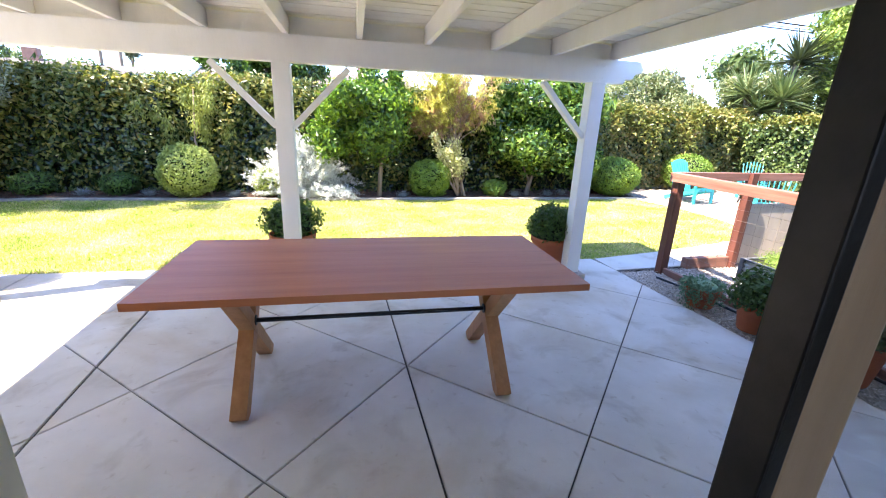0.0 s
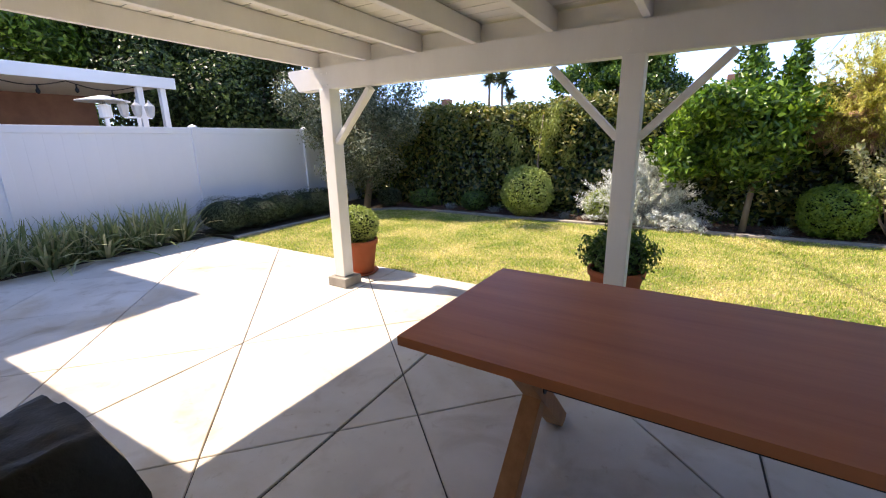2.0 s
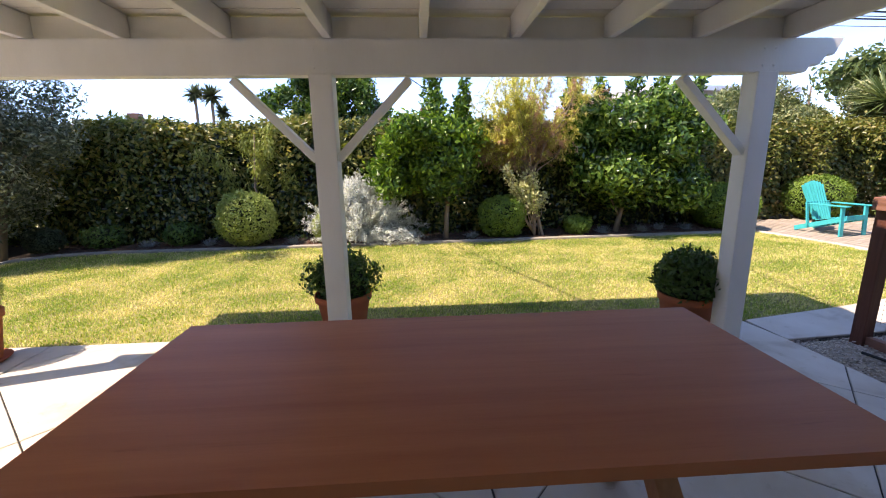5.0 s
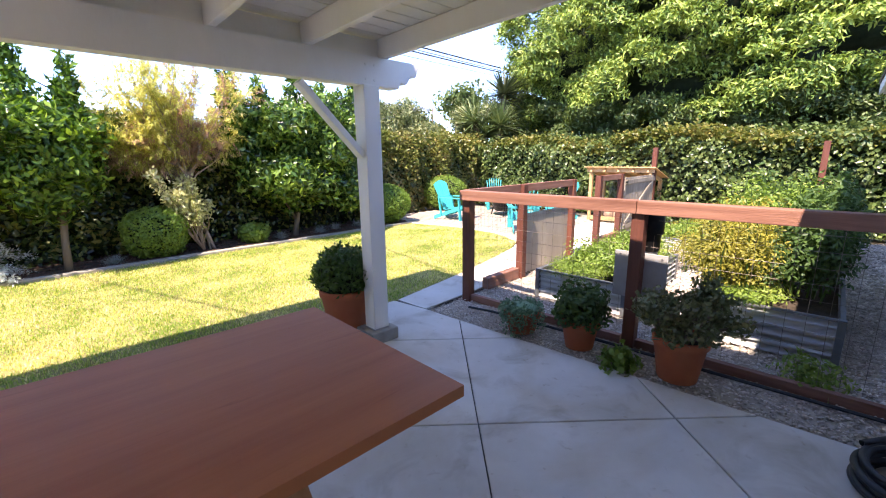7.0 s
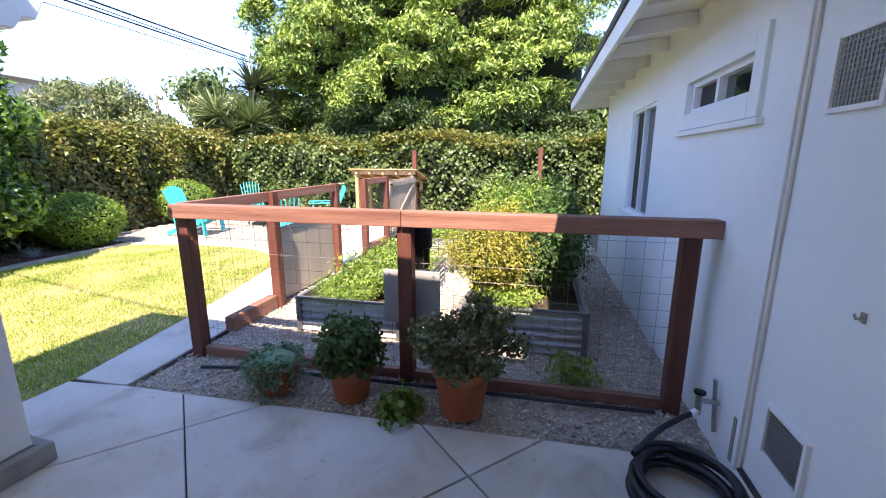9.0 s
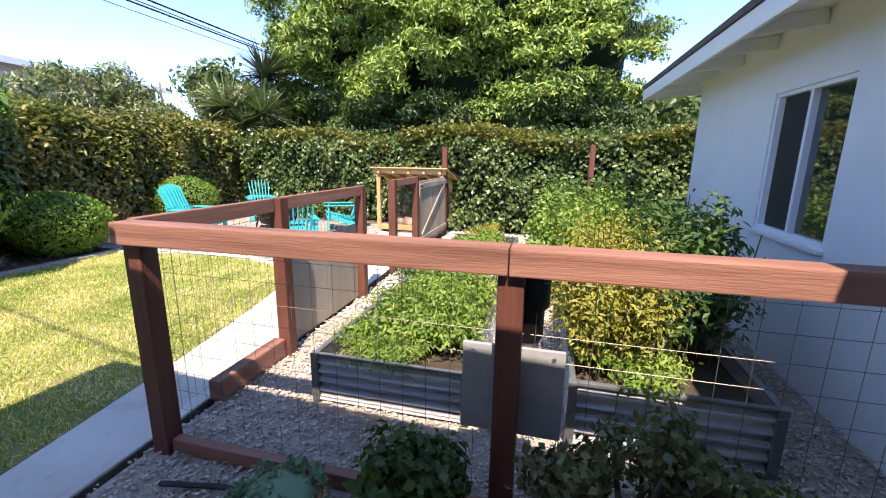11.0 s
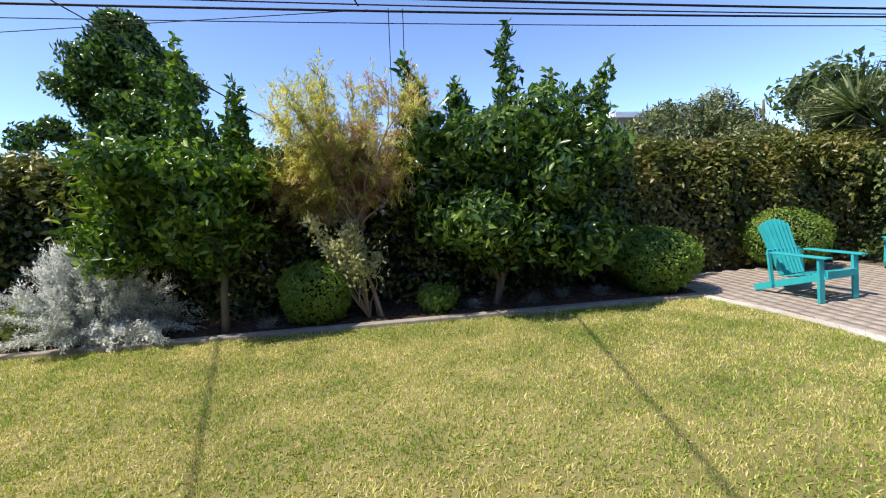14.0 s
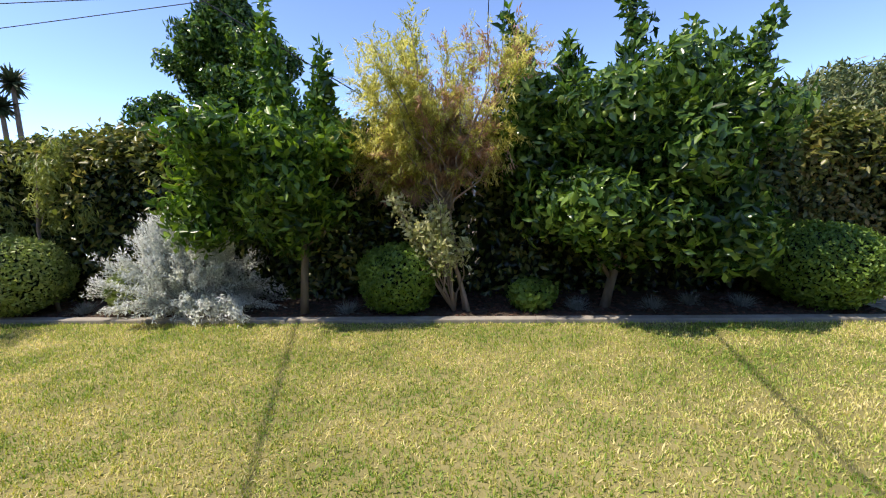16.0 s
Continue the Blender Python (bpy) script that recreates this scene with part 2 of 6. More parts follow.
M["stone"] = surface("rock", ((0.25, 0.16, 0.11), (0.42, 0.30, 0.22)), 8, 0.85, 0.6, 30, vary=0.2)

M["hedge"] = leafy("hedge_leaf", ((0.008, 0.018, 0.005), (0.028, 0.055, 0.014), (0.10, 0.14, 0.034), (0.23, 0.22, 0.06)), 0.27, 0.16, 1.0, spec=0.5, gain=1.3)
M["hedge_top"] = leafy("hedge_top_leaf", ((0.06, 0.09, 0.02), (0.16, 0.185, 0.042), (0.30, 0.26, 0.085)), 0.35, 0.35, 0.9)
M["hedge_warm"] = leafy("hedge_leaf_warm", ((0.03, 0.05, 0.012), (0.09, 0.11, 0.026), (0.20, 0.18, 0.05), (0.30, 0.21, 0.08)), 0.32, 0.14, 0.8)
M["ivy"] = leafy("ivy_leaf", ((0.04, 0.07, 0.02), (0.09, 0.14, 0.04), (0.19, 0.24, 0.08)), 0.3, 0.2, 0.8)
M["citrus"] = leafy("citrus_leaf", ((0.018, 0.048, 0.010), (0.062, 0.138, 0.025), (0.22, 0.34, 0.065)), 0.24, 0.28, 1.0, spec=0.55)
M["lime"] = leafy("lime_leaf", ((0.022, 0.058, 0.010), (0.07, 0.155, 0.022), (0.26, 0.40, 0.06)), 0.28, 0.3, 0.9)
M["box"] = leafy("clipped_shrub_leaf", ((0.09, 0.17, 0.028), (0.17, 0.28, 0.048), (0.29, 0.41, 0.085)), 0.5, 0.28)
M["box_pale"] = leafy("pale_shrub_leaf", ((0.14, 0.21, 0.045), (0.30, 0.38, 0.10), (0.50, 0.55, 0.22)), 0.45, 0.25)
M["silver"] = leafy("silver_leaf", ((0.36, 0.40, 0.37), (0.61, 0.64, 0.61), (0.84, 0.86, 0.83)), 0.6, 0.3, 1.0)
M["olive"] = leafy("olive_leaf", ((0.045, 0.06, 0.032), (0.12, 0.145, 0.085), (0.30, 0.33, 0.23)), 0.5, 0.2, 0.9, spec=0.25, nscale=3.0)
M["dark_tree"] = leafy("dark_tree_leaf", ((0.010, 0.022, 0.008), (0.035, 0.065, 0.02), (0.11, 0.16, 0.05)), 0.4, 0.2, 1.0, spec=0.3)
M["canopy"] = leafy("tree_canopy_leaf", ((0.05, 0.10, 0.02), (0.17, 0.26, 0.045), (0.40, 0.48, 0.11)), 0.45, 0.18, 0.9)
M["loquat"] = leafy("loquat_leaf", ((0.05, 0.08, 0.025), (0.15, 0.19, 0.07), (0.34, 0.35, 0.17)), 0.4, 0.2, 0.9)
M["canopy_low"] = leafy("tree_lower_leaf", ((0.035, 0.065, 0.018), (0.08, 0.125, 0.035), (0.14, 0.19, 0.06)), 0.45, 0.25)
M["feather"] = leafy("feathery_leaf", ((0.24, 0.26, 0.06), (0.48, 0.47, 0.12), (0.72, 0.67, 0.26)), 0.6, 0.42, 1.0)
M["rust"] = leafy("rusty_leaf", ((0.26, 0.15, 0.10), (0.44, 0.27, 0.18), (0.60, 0.42, 0.30)), 0.7, 0.35)
M["pale_leaf"] = leafy("variegated_leaf", ((0.28, 0.31, 0.11), (0.56, 0.56, 0.28), (0.78, 0.74, 0.48)), 0.5, 0.35, 1.0)
M["weeping"] = leafy("weeping_leaf", ((0.10, 0.14, 0.035), (0.24, 0.29, 0.07), (0.42, 0.44, 0.14)), 0.5, 0.3)
M["fescue"] = leafy("blue_fescue", ((0.13, 0.155, 0.14), (0.26, 0.29, 0.275), (0.42, 0.44, 0.42)), 0.6, 0.15)
M["strap"] = leafy("strap_leaf", ((0.10, 0.15, 0.05), (0.26, 0.31, 0.14), (0.60, 0.57, 0.36)), 0.45, 0.2, 0.9)
M["rosemary"] = leafy("rosemary_leaf", ((0.025, 0.045, 0.022), (0.05, 0.08, 0.04), (0.09, 0.12, 0.07)), 0.6, 0.1)
M["potplant"] = leafy("pot_shrub_leaf", ((0.025, 0.065, 0.014), (0.065, 0.14, 0.028), (0.13, 0.23, 0.05)), 0.4, 0.2)
M["jade"] = leafy("jade_leaf", ((0.06, 0.08, 0.03), (0.13, 0.155, 0.06), (0.26, 0.22, 0.11)), 0.4, 0.1)
M["succulent"] = leafy("succulent_leaf", ((0.08, 0.17, 0.09), (0.15, 0.28, 0.16), (0.27, 0.40, 0.26)), 0.55, 0.1)
M["veg"] = leafy("vegetable_leaf", ((0.08, 0.15, 0.025), (0.18, 0.28, 0.05), (0.38, 0.45, 0.12)), 0.45, 0.32)
M["veg_dark"] = leafy("tomato_leaf", ((0.025, 0.06, 0.015), (0.06, 0.12, 0.03), (0.12, 0.20, 0.045)), 0.5, 0.25)
# Yellow tones for dry plants, and for sunlight painted into the bean vines.
M["veg_yellow"] = leafy("yellow_and_sunlit_leaf", ((0.14, 0.16, 0.03), (0.30, 0.28, 0.05), (0.45, 0.37, 0.07)), 0.5, 0.3)
M["yucca"] = leafy("yucca_leaf", ((0.05, 0.09, 0.03), (0.12, 0.17, 0.06), (0.22, 0.27, 0.11)), 0.45, 0.15)
M["palm"] = leafy("palm_leaf", ((0.03, 0.05, 0.02), (0.07, 0.09, 0.04)), 0.5, 0.1)
M["grass"] = leafy("grass_blade", ((0.17, 0.295, 0.047), (0.33, 0.425, 0.083), (0.54, 0.525, 0.165), (0.79, 0.70, 0.37)), 0.55, 0.35, 1.1, nscale=1.5, gain=2.4)

g = bpy.data.materials.new("window_glass")
g.use_nodes = True
gb = g.node_tree.nodes["Principled BSDF"]
gb.inputs["Base Color"].default_value = (0.02, 0.025, 0.025, 1)
gb.inputs["Roughness"].default_value = 0.03
gb.inputs["Specular IOR Level"].default_value = 1.0
gb.inputs["IOR"].default_value = 1.9
M["pane"] = g
g = bpy.data.materials.new("clear_glass")
g.use_nodes = True
gb = g.node_tree.nodes["Principled BSDF"]
gb.inputs["Transmission Weight"].default_value = 1.0
gb.inputs["Roughness"].default_value = 0.0
gb.inputs["IOR"].default_value = 1.02
M["clear"] = g


# ---------- mesh helpers ----------
RNG = np.random.default_rng(7)


def make(name, verts, faces, mat, parent=None, label="", smooth=False, kind=""):
    me = bpy.data.meshes.new(name)
    me.from_pydata([tuple(v) for v in verts], [], faces)
    me.materials.append(mat)
    if smooth:
        me.polygons.foreach_set("use_smooth", [True] * len(me.polygons))
    ob = new(name, me)
    if parent is not None:
        ob.parent = parent
    return tagged(ob, label, kind=kind)


def quick(name, verts, faces, mat, parent=None, label="", kind="", smooth=False):
    """A large mesh from arrays: verts (n, 3), faces (m, k) all with k corners."""
    me = bpy.data.meshes.new(name)
    verts, faces = np.asarray(verts, np.float32), np.asarray(faces, np.int32)
    k = faces.shape[1]
    me.vertices.add(len(verts))
    me.vertices.foreach_set("co", verts.ravel())
    me.loops.add(faces.size)
    me.loops.foreach_set("vertex_index", faces.ravel())
    me.polygons.add(len(faces))
    me.polygons.foreach_set("loop_start", np.arange(0, faces.size, k, dtype=np.int32))
    if smooth:
        me.polygons.foreach_set("use_smooth", np.ones(len(faces), bool))
    me.update(calc_edges=True)
    me.validate()
    me.materials.append(mat)
    ob = new(name, me)
    if parent is not None:
        ob.parent = parent
    return tagged(ob, label, kind=kind)


def part(name, bm, mat, parent=None, label="", smooth=False):
    me = bpy.data.meshes.new(name)
    bm.normal_update()
    bm.to_mesh(me)
    bm.free()
    me.materials.append(mat)
    if smooth:
        me.polygons.foreach_set("use_smooth", [True] * len(me.polygons))
    ob = new(name, me)
    if parent is not None:
        ob.parent = parent
    return tagged(ob, label)


def thing(name, m, label, category, group="", kind=""):
    ob = new(name)
    ob.empty_display_size = 0.1
    ob.matrix_world = m
    return tagged(ob, label, category, group, kind)


def box(bm, c, s, m=None, bev=0.0):
    r = bmesh.ops.create_cube(bm, size=1.0, matrix=Matrix.Translation(c) @ (m or Matrix()) @ Matrix.Diagonal((*s, 1)))
    if bev:
        edges = {e for v in r["verts"] for e in v.link_edges}
        bmesh.ops.bevel(bm, geom=list(edges), offset=bev, segments=2, profile=0.6, affect="EDGES")
    return bm


def boxed(c, s, m=None, bev=0.0):
    return box(bmesh.new(), c, s, m, bev)


def stick(bm, p0, p1, w, h, bev=0.004, up=(0, 0, 1)):
    """A squared timber from p0 to p1, w wide and h high."""
    p0, p1 = Vector(p0), Vector(p1)
    z = (p1 - p0).normalized()
    x = Vector(up).cross(z)
    x = x.normalized() if x.length > 1e-4 else Vector((1, 0, 0))
    y = z.cross(x)
    m = Matrix((x, y, z)).transposed().to_4x4()
    return box(bm, (p0 + p1) / 2, (w, h, (p1 - p0).length), m, bev)


def rod(bm, p0, p1, r0, r1=None, seg=8):
    p0, p1 = Vector(p0), Vector(p1)
    d = p1 - p0
    q = d.to_track_quat("Z", "Y").to_matrix().to_4x4()
    bmesh.ops.create_cone(bm, cap_ends=True, segments=seg, radius1=r0, radius2=r0 if r1 is None else r1, depth=d.length,
                          matrix=Matrix.Translation((p0 + p1) / 2) @ q)
    return bm


def sweep(bm, pts, radii, seg=6, closed=False):
    """A round tube through pts, with a radius each."""
    pts = [Vector(p) for p in pts]
    if not hasattr(radii, "__len__"):
        radii = [radii] * len(pts)
    rings, side = [], Vector((0.3, 0.2, 1)).normalized()
    for i, p in enumerate(pts):
        d = (pts[min(i + 1, len(pts) - 1)] - pts[max(i - 1, 0)]).normalized()
        a = d.cross(side)
        a = a.normalized() if a.length > 1e-3 else d.orthogonal().normalized()
        b = d.cross(a)
        rings.append([bm.verts.new(p + (a * math.cos(2 * math.pi * k / seg) + b * math.sin(2 * math.pi * k / seg)) * radii[i]) for k in range(seg)])
    for i in range(len(rings) - 1):
        for k in range(seg):
            bm.faces.new((rings[i][k], rings[i][(k + 1) % seg], rings[i + 1][(k + 1) % seg], rings[i + 1][k]))
    bm.faces.new(rings[0][::-1])
    bm.faces.new(rings[-1])
    return bm


def lathe(bm, profile, seg=28, c=(0, 0, 0)):
    rings = []
    for r, z in profile:
        rings.append([bm.verts.new((c[0] + r * math.cos(2 * math.pi * k / seg), c[1] + r * math.sin(2 * math.pi * k / seg), c[2] + z)) for k in range(seg)])
    for i in range(len(rings) - 1):
        for k in range(seg):
            bm.faces.new((rings[i][k], rings[i][(k + 1) % seg], rings[i + 1][(k + 1) % seg], rings[i + 1][k]))
    bm.faces.new(rings[0][::-1])
    bm.faces.new(rings[-1])
    return bm


def prism(bm, poly, z0, z1):
    """An upright prism over a polygon (x, y), corners counter-clockwise."""
    lo = [bm.verts.new((x, y, z0)) for x, y in poly]
    hi = [bm.verts.new((x, y, z1)) for x, y in poly]
    n = len(poly)
    bm.faces.new(hi)
    bm.faces.new(lo[::-1])
    for i in range(n):
        bm.faces.new((lo[i], lo[(i + 1) % n], hi[(i + 1) % n], hi[i]))
    return bm


def unit(a):
    return a / np.maximum(np.linalg.norm(a, axis=1, keepdims=True), 1e-9)


def leaf_arrays(pts, nrm, length, width, droop=0.3, rng=RNG, fold=0.25):
    """Folded diamond leaves at pts, lying roughly across nrm: arrays of verts and triangles."""
    n = len(pts)
    nrm = unit(nrm + rng.normal(0, 0.55, (n, 3)))
    d = rng.normal(0, 1, (n, 3))
    d[:, 2] -= droop
    d = unit(d - nrm * (d * nrm).sum(1, keepdims=True))
    s = np.cross(nrm, d)
    L = (length * rng.uniform(0.65, 1.3, n))[:, None]
    W = (width * rng.uniform(0.7, 1.25, n))[:, None]
    v = np.empty((n, 4, 3))
    v[:, 0] = pts
    v[:, 1] = pts + d * L * 0.5 + s * W * 0.5 + nrm * W * fold
    v[:, 2] = pts + d * L
    v[:, 3] = pts + d * L * 0.5 - s * W * 0.5 + nrm * W * fold
    i = np.arange(n)[:, None] * 4
    f = np.concatenate([i + np.array([[0, 1, 2]]), i + np.array([[0, 2, 3]])])
    return v.reshape(-1, 3), f


def leaves(name, pts, nrm, length, width, mat, parent, label="", droop=0.3, rng=RNG):
    v, f = leaf_arrays(np.asarray(pts), np.asarray(nrm), length, width, droop, rng)
    return quick(name, v, f, mat, parent, label, kind="stuff")


def blob(c, r, n, rng=RNG, shell=0.35, rough=0.18, floor=None):
    """Points in the outer shell of a lumpy ellipsoid and their outward directions."""
    d = unit(rng.normal(0, 1, (n, 3)))
    ph = rng.uniform(0, 6.28, 6)
    lump = (np.sin(d[:, 0] * 5 + ph[0]) + np.sin(d[:, 1] * 6 + ph[1]) + np.sin(d[:, 2] * 5 + ph[2]) + np.sin(d[:, 0] * 11 + d[:, 2] * 9 + ph[3])) / 4
    k = (1 + rough * lump) * (1 - shell * rng.random(n) ** 1.6)
    p = np.asarray(c) + d * np.asarray(r) * k[:, None]
    if floor is not None:
        keep = p[:, 2] > floor
        p, d = p[keep], d[keep]
    return p, d


# Solid filler behind leaves; its default dark colour stands for the shade inside.
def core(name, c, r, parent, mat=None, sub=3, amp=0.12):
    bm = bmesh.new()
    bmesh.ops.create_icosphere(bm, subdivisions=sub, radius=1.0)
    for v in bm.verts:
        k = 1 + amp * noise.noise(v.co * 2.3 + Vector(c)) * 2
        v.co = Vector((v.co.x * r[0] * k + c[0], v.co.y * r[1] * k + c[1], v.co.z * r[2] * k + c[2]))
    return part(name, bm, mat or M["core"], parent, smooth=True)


def limb(bm, p0, p1, r0, r1, wob=0.06, n=6, rng=RNG):
    p0, p1 = np.asarray(p0, float), np.asarray(p1, float)
    t = np.linspace(0, 1, n)[:, None]
    pts = p0 + (p1 - p0) * t + rng.normal(0, wob, (n, 3)) * np.sin(t * math.pi)
    sweep(bm, [tuple(p) for p in pts], list(np.linspace(r0, r1, n)), 7)
    return pts


def blades(name, base, direction, length, width, bend, mat, parent=None, label="", seg=3, rng=RNG):
    """Tapering bent blades: base (n, 3), unit directions (n, 3), arrays of length, width; bend pulls the tips down."""
    n = len(base)
    side = unit(np.cross(direction, np.array([0, 0, 1.0])) + rng.normal(0, 0.25, (n, 3)))
    L = np.broadcast_to(length, n)[:, None]
    W = np.broadcast_to(width, n)[:, None]
    B = np.broadcast_to(bend, n)[:, None]
    rows = []
    for k in range(seg + 1):
        t = k / seg
        p = base + direction * L * t + np.array([0, 0, -1.0]) * L * B * t * t
        w = W * (1 - 0.92 * t ** 1.7) * 0.5
        rows += [p - side * w, p + side * w]
    v = np.stack(rows, 1)
    m = 2 * (seg + 1)
    i = np.arange(n)[:, None] * m
    f = np.concatenate([i + np.array([[2 * k, 2 * k + 1, 2 * k + 3, 2 * k + 2]]) for k in range(seg)])
    return quick(name, v.reshape(-1, 3), f, mat, parent, label, kind="stuff")


def stones(name, xy, z, size, mat, parent=None, label="", rng=RNG, flat=0.6):
    """Loose pebbles: squashed, jittered octahedra."""
    n = len(xy)
    base = np.array([(1, 0, 0), (0, 1, 0), (-1, 0, 0), (0, -1, 0), (0, 0, 1), (0, 0, -1)], float)
    v = base[None] * (1 + rng.normal(0, 0.22, (n, 6, 1)))
    ang = rng.uniform(0, 6.28, n)
    c, s = np.cos(ang)[:, None], np.sin(ang)[:, None]
    el = rng.uniform(0.7, 1.4, (n, 1))
    x, y = v[..., 0] * el, v[..., 1] / el
    v = np.stack([x * c - y * s, x * s + y * c, v[..., 2] * flat + 0.35 * x * rng.normal(0, 0.5, (n, 1))], -1)
    v = v * (size * rng.uniform(0.55, 1.5, n))[:, None, None]
    v[..., :2] += np.asarray(xy)[:, None]
    v[..., 2] += np.broadcast_to(z, n)[:, None]
    tri = np.array([(0, 1, 4), (1, 2, 4), (2, 3, 4), (3, 0, 4), (1, 0, 5), (2, 1, 5), (3, 2, 5), (0, 3, 5)])
    f = (np.arange(n)[:, None, None] * 6 + tri[None]).reshape(-1, 3)
    return quick(name, v.reshape(-1, 3), f, mat, parent, label, kind="stuff")


def inside(poly, pts):
    x, y = pts[:, 0], pts[:, 1]
    hit = np.zeros(len(pts), bool)
    for (x0, y0), (x1, y1) in zip(poly, poly[1:] + poly[:1]):
        hit ^= ((y0 > y) != (y1 > y)) & (x < (x1 - x0) * (y - y0) / (y1 - y0 + 1e-12) + x0)
    return hit


def scatter(poly, per_m2, rng=RNG):
    a = np.asarray(poly)
    lo, hi = a.min(0), a.max(0)
    n = int((hi - lo).prod() * per_m2)
    p = rng.uniform(lo, hi, (n, 2))
    return p[inside(list(poly), p)]


# ---------- ground and setting ----------
LAWN = [(-6.35, 4.70), (-1.9, 4.46), (2.85, 4.18), (4.0, 4.34), (5.1, 4.55), (5.8, 4.72), (6.35, 4.98), (6.68, 5.35), (6.85, 5.85), (6.9, 6.5),
        (6.8, 7.2), (6.62, 7.94), (2.0, 8.02), (-2.0, 8.12), (-5.0, 8.22), (-5.6, 8.14), (-6.05, 7.85), (-6.3, 7.35)]
PATIO = [(-6.9, -0.6), (3.0, -0.6), (2.9, 3.74), (2.86, 4.17), (-1.9, 4.44), (-6.37, 4.68), (-6.9, 4.68)]
PATH_SLAB = [(2.91, 3.76), (8.6, 3.86), (9.4, 3.86), (9.4, 5.0), (6.42, 4.96), (5.8, 4.70), (5.1, 4.53), (4.0, 4.32), (2.87, 4.16)]
GRAVEL = [(2.995, 0.28), (9.9, 0.28), (9.9, 3.72), (2.915, 3.72)]
TERRACE = [(6.42, 4.98), (10.2, 5.02), (10.2, 9.2), (6.75, 9.2), (6.65, 7.95), (6.83, 7.2), (6.93, 6.5), (6.88, 5.85), (6.7, 5.33)]
BED_BACK = [(-7.4, 4.75), (-6.42, 4.75), (-6.37, 7.35), (-6.1, 7.95), (-5.6, 8.26), (-5.0, 8.34), (-2.0, 8.24), (2.0, 8.14), (6.6, 8.06), (6.75, 9.2),
            (6.75, 9.9), (-7.4, 9.9)]
BED_LEFT = [(-7.4, -0.6), (-6.91, -0.6), (-6.91, 4.74), (-7.4, 4.74)]

ground = make("ground", [(-300, -300, -0.09), (300, -300, -0.09), (300, 300, -0.09), (-300, 300, -0.09)], [(0, 1, 2, 3)], M["ground"])
tagged(ground, "bare dry earth around and beyond the gardens", "ground", kind="structure")


def sheet(name, poly, z0, z1, mat, label, category):
    return tagged(part(name, prism(bmesh.new(), poly, z0, z1), mat), label, category, kind="structure")


sheet("lawn", LAWN, -0.09, -0.012, M["turf"], "patchy green and straw-coloured garden lawn turf", "lawn")
sheet("patio_base", PATIO, -0.085, -0.012, M["joint"], "dark filled joints under the concrete patio slabs", "patio")
sheet("path_base", PATH_SLAB, -0.085, -0.014, M["joint"], "dark joints under the curved concrete path", "path")
sheet("gravel_ground", GRAVEL, -0.085, -0.02, M["gravel_bed"], "fine gravel ground of the kitchen garden", "gravel")
sheet("terrace_base", TERRACE, -0.085, -0.02, M["joint"], "sand bed under the fire pit terrace pavers", "terrace")
sheet("planting_bed_back", BED_BACK, -0.085, 0.02, M["soil"], "dark soil of the rear planting bed", "planting bed")
sheet("planting_bed_side", BED_LEFT, -0.085, 0.01, M["soil"], "dark soil strip along the white fence", "planting bed")

# house wall with its openings
WALL_Y, WALL_B = 0.28, 0.10


def wall_with_holes(name, x0, x1, z0, z1, yf, yb, holes, mat):
    """A wall along x, from face yf back to yb, with rectangular holes (x0, x1, z0, z1)."""
    bm = bmesh.new()
    xs = sorted({x0, x1, *[h[0] for h in holes], *[h[1] for h in holes]})
    zs = sorted({z0, z1, *[h[2] for h in holes], *[h[3] for h in holes]})
    solid = lambda a, b: 0 <= a < len(xs) - 1 and 0 <= b < len(zs) - 1 and not any(
        h[0] <= (xs[a] + xs[a + 1]) / 2 <= h[1] and h[2] <= (zs[b] + zs[b + 1]) / 2 <= h[3] for h in holes)
    quad = lambda *c: bm.faces.new([bm.verts.new(p) for p in c])
    for a in range(len(xs) - 1):
        for b in range(len(zs) - 1):
            if not solid(a, b):
                continue
            l, r, d, u = xs[a], xs[a + 1], zs[b], zs[b + 1]
            quad((r, yf, d), (l, yf, d), (l, yf, u), (r, yf, u))
            quad((l, yb, d), (r, yb, d), (r, yb, u), (l, yb, u))
            if not solid(a - 1, b):
                quad((l, yf, d), (l, yb, d), (l, yb, u), (l, yf, u))
            if not solid(a + 1, b):
                quad((r, yb, d), (r, yf, d), (r, yf, u), (r, yb, u))
            if not solid(a, b - 1):
                quad((l, yb, d), (l, yf, d), (r, yf, d), (r, yb, d))
            if not solid(a, b + 1):
                quad((l, yf, u), (l, yb, u), (r, yb, u), (r, yf, u))
    bmesh.ops.remove_doubles(bm, verts=bm.verts, dist=1e-5)
    return part(name, bm, mat)


DOOR = (-0.53, 1.20, -0.02, 2.03)
WIN1 = (4.95, 5.85, 0.90, 1.915)
WIN2 = (3.24, 4.12, 1.72, 1.91)
VENT1 = (2.45, 2.665, 1.60, 1.81)
VENT2 = (2.455, 2.68, 0.30, 0.485)
w = wall_with_holes("wall_house", -1.46, 7.6, -0.08, 2.44, WALL_Y, WALL_B, [DOOR, WIN1, WIN2], M["stucco"])
tagged(w, "white painted stucco house wall facing the garden", "wall", kind="structure")
part("side", boxed((7.51, -3.0, 1.18), (0.18, 6.19, 2.52)), M["stucco"], w)
part("side", boxed((-1.53, -3.0, 1.18), (0.14, 6.19, 2.52)), M["stucco"], w)
part("side", boxed((-1.25, -6.1, 1.18), (0.7, 0.16, 2.52)), M["stucco"], w)
